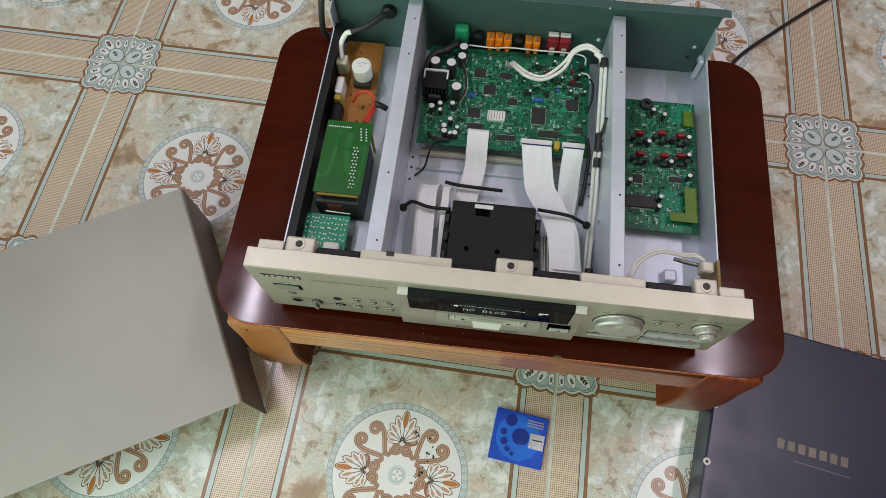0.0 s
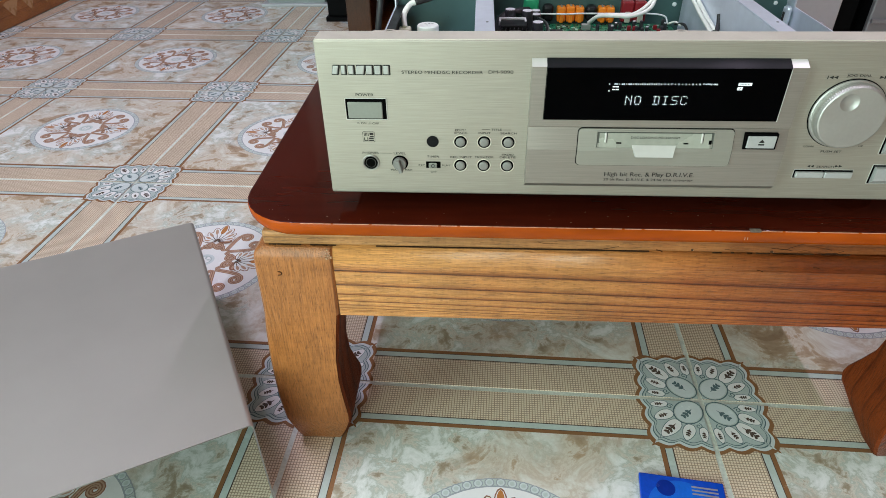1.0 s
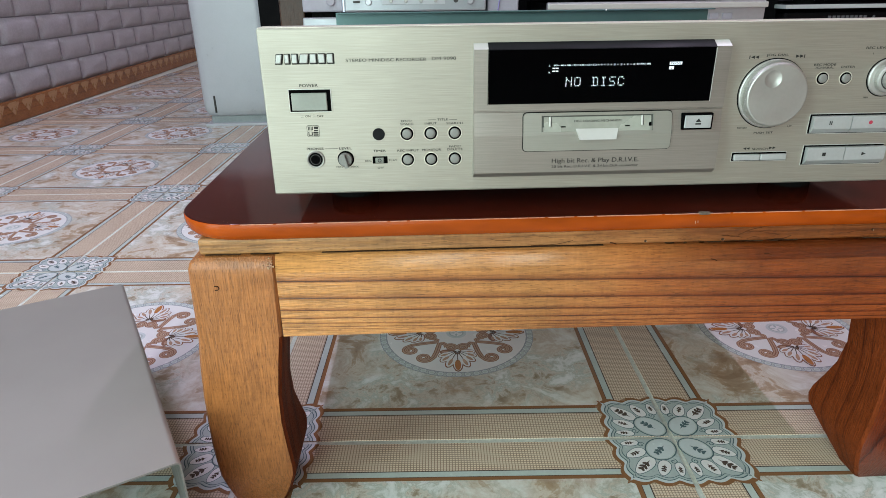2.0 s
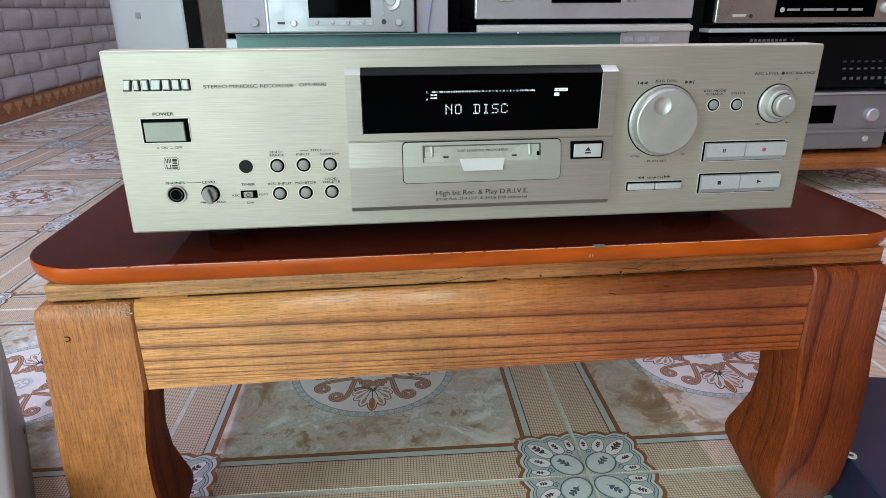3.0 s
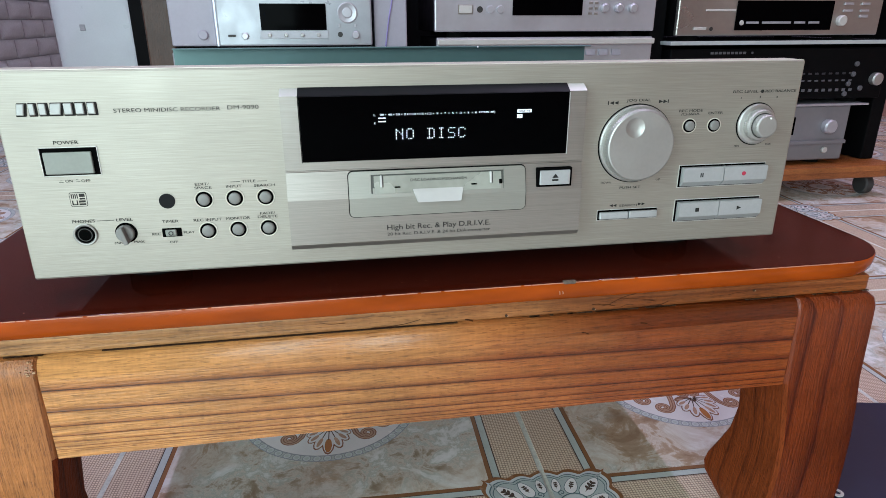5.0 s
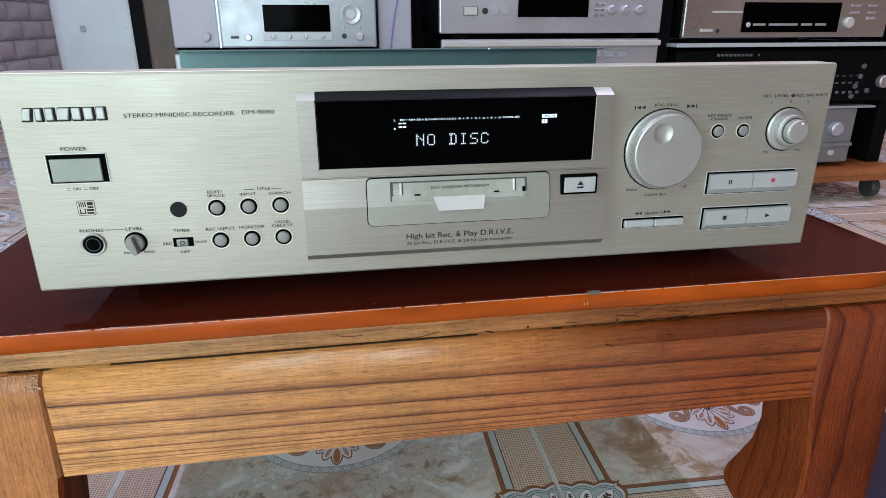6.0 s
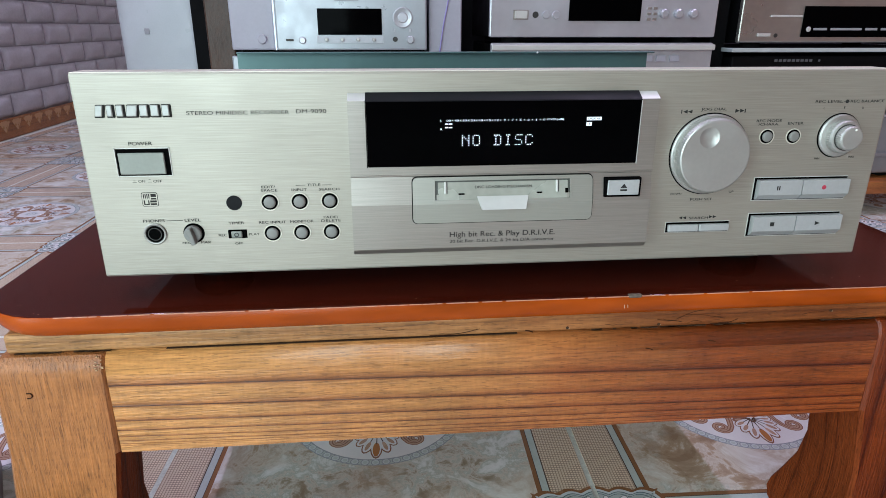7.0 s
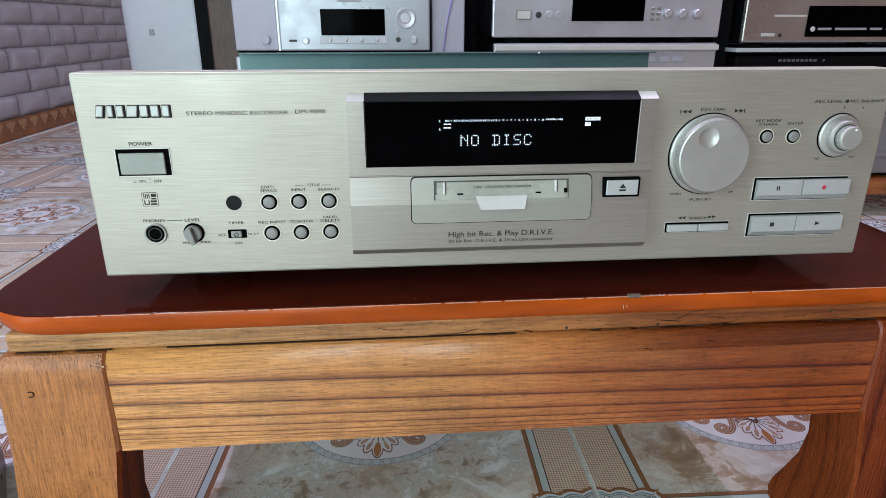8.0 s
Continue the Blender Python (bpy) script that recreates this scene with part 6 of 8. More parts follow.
# audio board
ab = part("audio_board", box(0.1348, 0.2125, 0.1185, 0.2830, 0.2830, 0.2846), M_PCB, rec, "green audio board with red film capacitors")
ABZ = 0.2847
chip(0.1512, 0.1505, 0.032, 0.0140, ABZ, ab, 0.003)
chip(0.1480, 0.1786, 0.010, 0.010, ABZ, ab, four=True)
chip(0.1886, 0.1815, 0.013, 0.006, ABZ, ab)
part("copper_pour", box(0.1710, 0.1950, 0.1200, 0.1680, ABZ, ABZ + 0.0002), M_PCB4, ab, "bare brighter green area of the board")
part("copper_pour", box(0.1860, 0.2110, 0.2560, 0.2800, ABZ, ABZ + 0.0002), M_PCB4, ab)
db = box(0.1960, 0.2085, 0.1285, 0.1690, ABZ + 0.006, ABZ + 0.0072)
box(0.1800, 0.1959, 0.1285, 0.1385, ABZ + 0.006, ABZ + 0.0072, bm=db)
part("daughter_board", db, M_OLIVE, ab, "yellowish green daughter board")
for x_, y_ in ((0.1491, 0.2325), (0.1732, 0.2350), (0.1934, 0.2340), (0.1491, 0.2065), (0.1751, 0.2065), (0.1933, 0.2085)):
    part("film_capacitor", box(x_ - 0.0046, x_ + 0.0046, y_ - 0.0024, y_ + 0.0024, ABZ + 0.003, ABZ + 0.0105, 0.0016, 2), M_REDP, ab)
    cap(x_ - 0.0075, y_ - 0.0050, 0.0030, 0.010, ABZ, ab, None, M_CAPSIDE)
    cap(x_ + 0.0060, y_ - 0.0070, 0.0028, 0.009, ABZ, ab, None, M_CAPSIDE)
    part("film_capacitor", box(x_ - 0.0030, x_ + 0.0040, y_ - 0.0110, y_ - 0.0080, ABZ, ABZ + 0.006, 0.0010, 2), M_CAPSIDE, ab)
for x_, y_ in ((0.1586, 0.2217), (0.2021, 0.2316), (0.2014, 0.2090), (0.1819, 0.1985), (0.1703, 0.1543), (0.1683, 0.1427), (0.1380, 0.1715), (0.2012, 0.1830), (0.1640, 0.2640), (0.1760, 0.2590)):
    cap(x_, y_, 0.0027, 0.0105, ABZ, ab)
part("coil", lathe((0.1580, 0.2760, ABZ), (0, 0, 1), [(0, 0.003), (0, 0.007), (0.004, 0.007), (0.004, 0.003)], 20), M_CHIP, ab)
part("relay", box(0.1985, 0.2095, 0.2500, 0.2700, ABZ, ABZ + 0.0045, 0.0006, 1), M_OLIVE, ab)
scatter(ab, 0.137, 0.209, 0.122, 0.280, ABZ, 560, [M_RINGD, M_CHIP, M_PCB4, M_CHIP, M_PCB4, M_CHIP, M_PIN])
traces(ab, 0.137, 0.210, 0.121, 0.281, ABZ, 200)
traces(ab, 0.137, 0.210, 0.121, 0.281, ABZ + 0.0001, 90, M_LEGEND, 0.0005, 0.006)

# power supply side
pb = part("power_board", box(-0.2000, -0.1540, 0.200, 0.3340, 0.2800, 0.2816), M_PCB3, rec, "brown power board with a white relay")
part("relay_base", box(-0.1800, -0.1600, 0.2650, 0.2880, 0.2817, 0.2900, 0.001, 1), M_CHIP, pb)
coil_ = part("white_coil", cyl((-0.1703, 0.2790, 0.2901), (0, 0, 1), 0.0112, 0.0180, 32, bev=0.001), M_WHITEP, pb, "white cylindrical component lettered by hand")
for k, (dx, dy) in enumerate(((-0.004, 0.002), (-0.0005, 0.0035), (0.003, 0.0025), (-0.002, -0.002))):
    part("pen_mark", box(-0.1703 + dx, -0.1703 + dx + 0.0028, 0.279 + dy, 0.279 + dy + 0.0004, 0.3081, 0.3083), M_CAPSIDE, coil_)
part("mains_connector", box(-0.2025, -0.1895, 0.2830, 0.2970, 0.2817, 0.302, 0.002, 2), basic("cream_plastic", (0.66, 0.66, 0.50), 0.45), pb)
part("film_can", box(-0.1970, -0.1880, 0.2440, 0.2660, 0.2817, 0.302, 0.002, 2), M_CANTOP, pb)
part("fuse_clip", box(-0.1965, -0.1885, 0.2360, 0.2432, 0.2817, 0.299, 0.001, 1), M_YELLOW, pb)
part("black_component", box(-0.1975, -0.1850, 0.2050, 0.2340, 0.2817, 0.296, 0.003, 2), M_BLACKP, pb)
scatter(pb, -0.198, -0.157, 0.21, 0.33, 0.2817, 46, [M_PIN, M_CHIP, M_YELLOW])
tr = part("transformer", box(-0.1900, -0.1420, 0.1000, 0.1760, 0.2740, 0.312, 0.003, 2), M_CHIP, rec, "black transformer under a green board")
part("winding", box(-0.1760, -0.1600, 0.0985, 0.0999, 0.296, 0.310, 0.0006, 1), basic("varnished_copper", (0.16, 0.05, 0.02), 0.4, 0.4), tr)
part("retaining_wire", sweep([(-0.178, 0.0955, 0.301), (-0.166, 0.0945, 0.302), (-0.152, 0.0950, 0.300)], 0.0007, 6), M_CANTOP, tr)
gb = part("supply_board", box(-0.1900, -0.1410, 0.1070, 0.1935, 0.3194, 0.3210), M_PCB2, rec, "bare green board carried over the transformer")
part("board_edge", box(-0.1860, -0.1430, 0.1040, 0.1068, 0.3192, 0.3208, 0.0005, 1), basic("amber_board_edge", (0.24, 0.17, 0.025), 0.35), gb)
part("board_track", ribbon2_mesh([(-0.1740, 0.1810), (-0.1752, 0.1640), (-0.1762, 0.1470), (-0.1785, 0.1285), (-0.1885, 0.1245)], 0.0044, 0.3212), M_TRACK, gb, "wide pale green copper track")
part("board_track", ribbon2_mesh([(-0.1625, 0.1800), (-0.1640, 0.1600), (-0.1600, 0.1420), (-0.1585, 0.1280)], 0.0075, 0.3212), M_TRACK, gb)
part("board_track", ribbon2_mesh([(-0.1445, 0.1640), (-0.1450, 0.1400), (-0.1470, 0.1130)], 0.0030, 0.3212), M_TRACK, gb)
for x_, y_ in ((-0.185, 0.112), (-0.1445, 0.112), (-0.185, 0.189), (-0.1445, 0.189)):
    part("board_post", box(x_ - 0.0012, x_ + 0.0012, y_ - 0.0012, y_ + 0.0012, 0.2706, 0.3193), M_YELLOW, gb)
b_ = bmesh.new()
for k in range(13):
    for s_ in (0.0, 0.0032):
        lathe((-0.1512 - k * 0.00018 - s_ + (0.0014 if k % 2 else 0), 0.1152 + k * 0.0039, 0.3210), (0, 0, 1), [(0, 0.0010), (0.0006, 0.0007), (0.0009, 0)], 6, bm=b_)
for k in range(12):
    lathe((-0.1870 + k * 0.0021, 0.1862, 0.3210), (0, 0, 1), [(0, 0.0009), (0.0006, 0.0007), (0.0009, 0)], 6, bm=b_)
for k in range(10):
    lathe((-0.1530 + (k % 2) * 0.0055 + (k // 2) * 0.0006, 0.1855 - (k // 2) * 0.0034, 0.3210), (0, 0, 1), [(0, 0.0011), (0.0006, 0.0008), (0.0009, 0)], 6, bm=b_)
tagged(part("solder_joints", b_, M_CANTOP, gb), kind="stuff")
sb = part("switch_board", box(-0.1975, -0.1520, 0.0400, 0.0930, 0.2960, 0.2976), M_PCB4, rec, "small green switch board with rows of solder joints")
part("white_connector", box(-0.1730, -0.1560, 0.0500, 0.0600, 0.2977, 0.306, 0.003, 3), M_WHITEP, sb)
part("board_bracket", box(-0.150, -0.130, 0.05, 0.098, 0.2706, 0.280, 0.001, 1), M_STEEL, sb)
b_ = bmesh.new()
for k in range(70):
    lathe((-0.1950 + (k % 12) * 0.0036 + random.uniform(-0.0009, 0.0009), 0.0890 - (k // 12) * 0.0058 + random.uniform(-0.001, 0.001), 0.2976), (0, 0, 1), [(0, 0.0011), (0.0006, 0.0008), (0.0009, 0)], 6, bm=b_)
tagged(part("solder_joints", b_, M_CANTOP, sb), kind="stuff")
part("side_insulator", box(-0.2079, -0.2030, 0.03, 0.305, 0.2706, 0.3132, 0.001, 1), M_BLACKP, rec)

# disc mechanism and ribbon cables
mech = part("disc_mechanism", box(-0.0465, 0.0378, 0.0345, 0.1140, 0.2800, 0.3190, 0.0016, 2), M_BLACKP, rec, "black disc mechanism behind the slot")
latch_ = part("mechanism_latch", box(-0.0240, -0.0052, 0.1065, 0.1110, 0.3190, 0.3200, 0.0004, 1), M_CANTOP, mech)
part("latch_recess", box(-0.0225, -0.0080, 0.0985, 0.1062, 0.3190, 0.3192), M_HOLE, latch_)
part("mechanism_bracket", box(-0.050, 0.042, 0.040, 0.1160, 0.2706, 0.2795, 0.002, 1), M_STEEL, mech)
for sx_, xa in ((-1, -0.0535), (1, 0.0380)):
    part("mechanism_side", box(xa, xa + 0.0068, 0.040, 0.108, 0.2800, 0.3060, 0.001, 1), M_BLACKP, mech)
    for y_ in (0.052, 0.072, 0.092):
        part("mechanism_clip", box(xa + 0.001, xa + 0.006, y_, y_ + 0.009, 0.3061, 0.3120, 0.001, 1), M_CHIP, mech)
for x_, y_ in ((-0.0279, 0.0619), (0.0026, 0.0617)):
    part("mechanism_hole", cyl((x_, y_, 0.3190), (0, 0, 1), 0.0026, 0.0003, 12), M_HOLE, mech)
RB = ((-0.0290, 0.0232, [(-0.0290, 0.2120, 0.3010), (-0.0290, 0.2060, 0.3040), (-0.0288, 0.1900, 0.2950), (-0.0290, 0.1720, 0.2820), (-0.0345, 0.1380, 0.2780), (-0.0380, 0.1170, 0.2765)]),
      (0.0347, 0.0315, [(0.0347, 0.2010, 0.3040), (0.0352, 0.1930, 0.3050), (0.0400, 0.1650, 0.2940), (0.0440, 0.1500, 0.2900), (0.0550, 0.1290, 0.2930), (0.0620, 0.1130, 0.3000), (0.0685, 0.0920, 0.3010), (0.0720, 0.0570, 0.3000), (0.0725, 0.0360, 0.2990)]),
      (0.0748, 0.0218, [(0.0748, 0.2010, 0.3040), (0.0746, 0.1930, 0.3050), (0.0742, 0.1740, 0.2900), (0.0738, 0.1500, 0.2800), (0.0700, 0.1200, 0.2780)]))
for xr, w_, pts in RB:
    rb = part("ribbon_cable", sweep(pts, 0, n=6, flat=(w_, 0.0005)), M_RIBBON, rec, "flat white ribbon cable")
    if xr > 0:
        part("ribbon_socket", box(xr - w_ / 2 - 0.0012, xr + w_ / 2 + 0.0012, 0.1990, 0.2045, MBZ, MBZ + 0.0078, 0.0006, 1), M_WHITEP, rb)
        part("ribbon_stripe", box(xr - w_ / 2, xr + w_ / 2, 0.1952, 0.1966, MBZ + 0.0098, MBZ + 0.0104), M_STRIPE, rb, "dark blue stripe")
# the wide ribbon is folded over once before it goes under the front
part("ribbon_fold", prism([(0.0838, 0.0930), (0.0590, 0.0560), (0.0875, 0.0560)], 0.3030, 0.3036), M_RIBBON, rec)
for k in range(7):
    part("striped_cable", sweep([(0.0470 + k * 0.0014, 0.096, 0.290), (0.0480 + k * 0.0014, 0.070, 0.2925), (0.0500 + k * 0.0014, 0.040, 0.291)], 0.0006, 6), M_WIREW if k % 2 else M_RINGD, rec)
for x_, w_ in ((-0.0740, 0.0200), (-0.0545, 0.0075)):
    part("loop_ribbon", sweep([(x_ + 0.001, 0.040, 0.2900), (x_, 0.085, 0.3000), (x_ - 0.001, 0.118, 0.3040), (x_ - 0.001, 0.136, 0.3000), (x_ + 0.003, 0.140, 0.2920), (x_ + 0.008, 0.126, 0.2830), (x_ + 0.010, 0.100, 0.2760)], 0, n=6, flat=(w_, 0.0005)), M_RIBBON, rec, "flat white ribbon bent into a loop")
part("cable_tie", sweep([(-0.0970, 0.1047, 0.3085), (-0.0883, 0.1109, 0.3110), (-0.0701, 0.1067, 0.3110), (-0.0480, 0.1060, 0.3120)], 0.0019, 8), M_BLACKP, rec)
part("tie_head", cyl((-0.0970, 0.1047, 0.3060), (0, 0, 1), 0.0038, 0.0050, 14, bev=0.001), M_BLACKP, rec)
part("cable_tie", sweep([(0.0400, 0.1160, 0.3110), (0.0550, 0.1150, 0.3105), (0.0742, 0.1138, 0.3075), (0.0910, 0.1083, 0.3030)], 0.0019, 8), M_BLACKP, rec)
part("tie_head", cyl((0.0914, 0.1080, 0.3005), (0, 0, 1), 0.0038, 0.0050, 14, bev=0.001), M_BLACKP, rec)
part("tie_bar", sweep([(-0.0590, 0.1505, 0.2870), (-0.0420, 0.1475, 0.2880), (0.0035, 0.1465, 0.2870)], 0.0020, 8), M_BLACKP, rec)

# loose wires
CABLE = [(0.0924, 0.2970, 0.338), (0.0995, 0.2900, 0.336), (0.1010, 0.2711, 0.331), (0.1010, 0.2452, 0.326), (0.1010, 0.2127, 0.321), (0.1012, 0.1990, 0.317), (0.1000, 0.1780, 0.310), (0.1005, 0.1429, 0.300), (0.1000, 0.1140, 0.292), (0.0985, 0.0800, 0.286), (0.0960, 0.0420, 0.282)]
part("white_cable", sweep([(-0.0004, 0.3040, 0.303), (0.0063, 0.2880, 0.314), (0.0194, 0.2750, 0.318), (0.0351, 0.2729, 0.318), (0.0504, 0.2808, 0.320), (0.0600, 0.2905, 0.324), (0.0665, 0.3010, 0.333), (0.0800, 0.3043, 0.338)] + CABLE, 0.0020, 8), M_WIREW, rec, "white screened cable tied along the rail")
part("white_cable", sweep([(0.0020, 0.3060, 0.303), (0.0080, 0.2915, 0.314), (0.0205, 0.2795, 0.318), (0.0351, 0.2772, 0.318), (0.0480, 0.2850, 0.321), (0.0580, 0.2945, 0.326), (0.0665, 0.3045, 0.334), (0.0800, 0.3078, 0.339), (0.0935, 0.3000, 0.338)], 0.0018, 8), M_WIREW, rec)
part("white_cable", sweep([(x_ - 0.0042, y_ + 0.001, z_ - 0.0005) for x_, y_, z_ in CABLE], 0.0019, 8), M_WIREW, rec)
for y_, z_ in ((0.288, 0.3355), (0.203, 0.3185), (0.194, 0.3160), (0.178, 0.3095), (0.062, 0.285)):
    part("cable_sleeve", sweep([(0.0985, y_ + 0.005, z_ + 0.001), (0.0985, y_, z_), (0.0985, y_ - 0.005, z_ - 0.001)], 0.0042, 10), M_WIREB, rec)
part("sleeve_tail", sweep([(0.1005, 0.207, 0.3200), (0.1030, 0.214, 0.3270), (0.1035, 0.219, 0.3340)], 0.0020, 8), M_WIREB, rec)
part("bare_wire", sweep([(-0.0516, 0.3205, 0.308), (-0.0210, 0.3195, 0.308), (-0.0046, 0.3218, 0.308), (0.0300, 0.3212, 0.308), (0.0630, 0.3214, 0.308), (0.0820, 0.3195, 0.306), (0.0850, 0.3120, 0.300)], 0.0009, 6), M_CANTOP, rec)
part("pale_wire", sweep([(0.0800, 0.2985, 0.303), (0.0870, 0.2935, 0.307), (0.0905, 0.2830, 0.306)], 0.0010, 6), M_WIREW, rec)
part("dark_wire", sweep([(0.0870, 0.2930, 0.305), (0.0925, 0.2800, 0.308), (0.0930, 0.2650, 0.304), (0.0890, 0.2480, 0.299)], 0.0014, 6), M_WIREB, rec)
part("dark_wire", sweep([(0.0900, 0.2150, 0.298), (0.0935, 0.1950, 0.292), (0.0920, 0.1650, 0.280), (0.0890, 0.1450, 0.274)], 0.0022, 6), M_WIREB, rec)
for dx in (0.0, 0.0018):
    part("dark_wire", sweep([(-0.0560 + dx, 0.2900, 0.312), (-0.0500 + dx, 0.2720, 0.312), (-0.0490 + dx, 0.2560, 0.308), (-0.0560 + dx, 0.2420, 0.301)], 0.0009, 6), M_RINGD if dx else M_WIREB, rec)
part("dark_wire", sweep([(-0.0640, 0.1950, 0.300), (-0.0740, 0.1925, 0.300), (-0.0800, 0.1850, 0.293), (-0.0850, 0.1700, 0.280), (-0.0950, 0.1620, 0.274)], 0.0012, 6), M_WIREB, rec)
part("dark_wire", sweep([(-0.0600, 0.1965, 0.299), (-0.0760, 0.1960, 0.301), (-0.0840, 0.2020, 0.300)], 0.0020, 6), M_WIREB, rec)
part("red_wire", sweep([(-0.1760, 0.2400, 0.290), (-0.1680, 0.2440, 0.303), (-0.1560, 0.2430, 0.307), (-0.1475, 0.2340, 0.306), (-0.1505, 0.2180, 0.308), (-0.1546, 0.2030, 0.309)], 0.0018, 7), M_WIRER, rec)
part("red_wire", sweep([(-0.1460, 0.2310, 0.303), (-0.1480, 0.2180, 0.306), (-0.1520, 0.2020, 0.308)], 0.0021, 7), M_WIRER, rec)
part("dark_wire", sweep([(-0.1480, 0.2310, 0.305), (-0.1400, 0.2290, 0.304), (-0.1340, 0.2285, 0.300)], 0.0034, 8), M_WIREB, rec)
part("mains_lead", sweep([(-0.1960, 0.2900, 0.302), (-0.1975, 0.3020, 0.312), (-0.1920, 0.3110, 0.320), (-0.1860, 0.3130, 0.322)], 0.0030, 8), M_WIREW, rec)
part("mains_lead", sweep([(-0.1860, 0.3130, 0.322), (-0.1680, 0.3190, 0.326), (-0.1520, 0.3300, 0.332), (-0.1450, 0.3390, 0.333)], 0.0034, 10), M_WIREB, rec)
part("cable_grommet", cyl((-0.145, CYB - 0.0003, 0.333), (0, -1, 0), 0.0085, 0.008, 20, bev=0.002), M_BLACKP, back)
LEAD = [(0.1200, 0.0360, 0.335), (0.1246, 0.0427, 0.345), (0.1298, 0.0545, 0.346), (0.1428, 0.0656, 0.346), (0.1559, 0.0699, 0.345), (0.1731, 0.0699, 0.341), (0.1880, 0.0715, 0.338), (0.1960, 0.0660, 0.338)]
part("front_lead", sweep(LEAD, 0.0014, 8), M_WIREW, rec, "pair of thin white leads to the level control")
part("front_lead", sweep([(x_ + 0.0015, y_ - 0.0025, z_ + 0.0004) for x_, y_, z_ in LEAD], 0.0013, 8), M_WIREW, rec)
part("front_lead", sweep([(0.1680, 0.0655, 0.337), (0.1800, 0.0640, 0.335), (0.1950, 0.0620, 0.335)], 0.0020, 8), M_RINGD, rec)
part("lead_plug", box(0.1905, 0.2020, 0.0530, 0.0640, 0.330, 0.344, 0.0015, 1), M_PANEL_TOP, rec)
part("potentiometer_board", box(0.2050, 0.2075, 0.0360, 0.0660, 0.300, 0.343), basic("amber_board", (0.30, 0.19, 0.05), 0.5), rec)
part("potentiometer", box(0.176, 0.1890, 0.0650, 0.0780, 0.2718, 0.282, 0.002, 2), M_STEEL, rec)

# ---- things on the floor ----
# the recorder's cover: a folded sheet with two sides, standing on the tiles
CE1 = Vector((0.155, -0.279, 0)).normalized()
CE2 = Vector((CE1.y, -CE1.x, 0))
cm = Matrix(((CE2.x, CE1.x, 0, -0.4385), (CE2.y, CE1.y, 0, 0.196), (0, 0, 1, 0), (0, 0, 0, 1)))
cover = thing("recorder_cover", "grey painted steel cover of the recorder standing on the tiles", "cover", m=cm)
CW, CL, CHT, CT = 0.432, 0.320, 0.1110, 0.0012
outer, inner_ = [], []
for a0, cx, cz in ((180, 0.004, CHT - 0.004), (90, CW - 0.004, CHT - 0.004)):
    for k in range(7):
        a_ = radians(a0 - 90 * k / 6)
        outer.append((cx + 0.004 * math.cos(a_), cz + 0.004 * math.sin(a_)))
        inner_.append((cx + 0.0028 * math.cos(a_), cz + 0.0028 * math.sin(a_)))
outer = [(0.0, 0.0005)] + outer + [(CW, 0.0005)]
inner_ = [(CT, 0.0005)] + inner_ + [(CW - CT, 0.0005)]
bm = bmesh.new()
O = [[bm.verts.new((x_, y_, z_)) for x_, z_ in outer] for y_ in (0, CL)]
I = [[bm.verts.new((x_, y_, z_)) for x_, z_ in inner_] for y_ in (0, CL)]
for k in range(len(outer) - 1):
    f_ = bm.faces.new((O[0][k], O[1][k], O[1][k + 1], O[0][k + 1]))
    # the upright sides get the shade-coloured copy
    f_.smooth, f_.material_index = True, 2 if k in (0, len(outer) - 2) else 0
    f_ = bm.faces.new((I[0][k], I[0][k + 1], I[1][k + 1], I[1][k]))
    f_.material_index, f_.smooth = 1, True
    for s_ in (0, 1):
        bm.faces.new((O[s_][k], O[s_][k + 1], I[s_][k + 1], I[s_][k])).material_index = 1
for k in (0, -1):
    bm.faces.new((O[0][k], O[1][k], I[1][k], I[0][k])).material_index = 1
bmesh.ops.recalc_face_normals(bm, faces=bm.faces)
shell = part("cover_sheet", bm, [M_COVER, M_COVER_IN, M_COVER_SHADE], cover, "grey sheet with shade painted on its sides")
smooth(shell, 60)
part("front_hem", box(0.006, CW - 0.006, CL - 0.012, CL - 0.0015, CHT - 0.0027, CHT - 0.0014), M_COVER_IN, cover)
for y_ in (0.05, 0.27):
    part("screw_hole", cyl((-0.0002, y_, 0.02), (-1, 0, 0), 0.0024, 0.0004, 14), M_DARK, cover)

# flat black equipment case
U = Vector((0.984, -0.180, 0)).normalized()
V = Vector((U.y, -U.x, 0))
bmx = Matrix(((U.x, -V.x, 0, 0.330), (U.y, -V.y, 0, 0.113), (0, 0, 1, 0), (0, 0, 0, 1)))
case = thing("equipment_case", "flat blue-black equipment case with a pale emblem, on the tiles", "case", m=bmx)
part("case_body", box(0.0, 0.430, -0.33, 0.0, 0.006, 0.055, 0.0025, 2), M_BLACKBOX, case)
for x_ in (0.03, 0.40):
    for y_ in (-0.30, -0.03):
        part("foot", cyl((x_, y_, 0.0), (0, 0, 1), 0.012, 0.0062, 20), M_RUBBER, case)
for k in range(7):
    x_ = 0.084 + k * 0.0130
    part("emblem_bar", box(x_, x_ + 0.0088, -0.1550, -0.1430, 0.055, 0.0553), M_EMBLEM, case)
part("emblem_line", box(0.105, 0.174, -0.1665, -0.1655, 0.055, 0.0553), M_EMBLEM, case)
for y_ in (-0.132, -0.205):
    part("washer", lathe((0.0022, y_ + 0.007, 0.0552), (0, 0, 1), [(0, 0.0022), (0.0008, 0.0022), (0.0008, 0.0045), (0, 0.0045)], 20), M_TAB, case, "bright washer at the edge of the case")
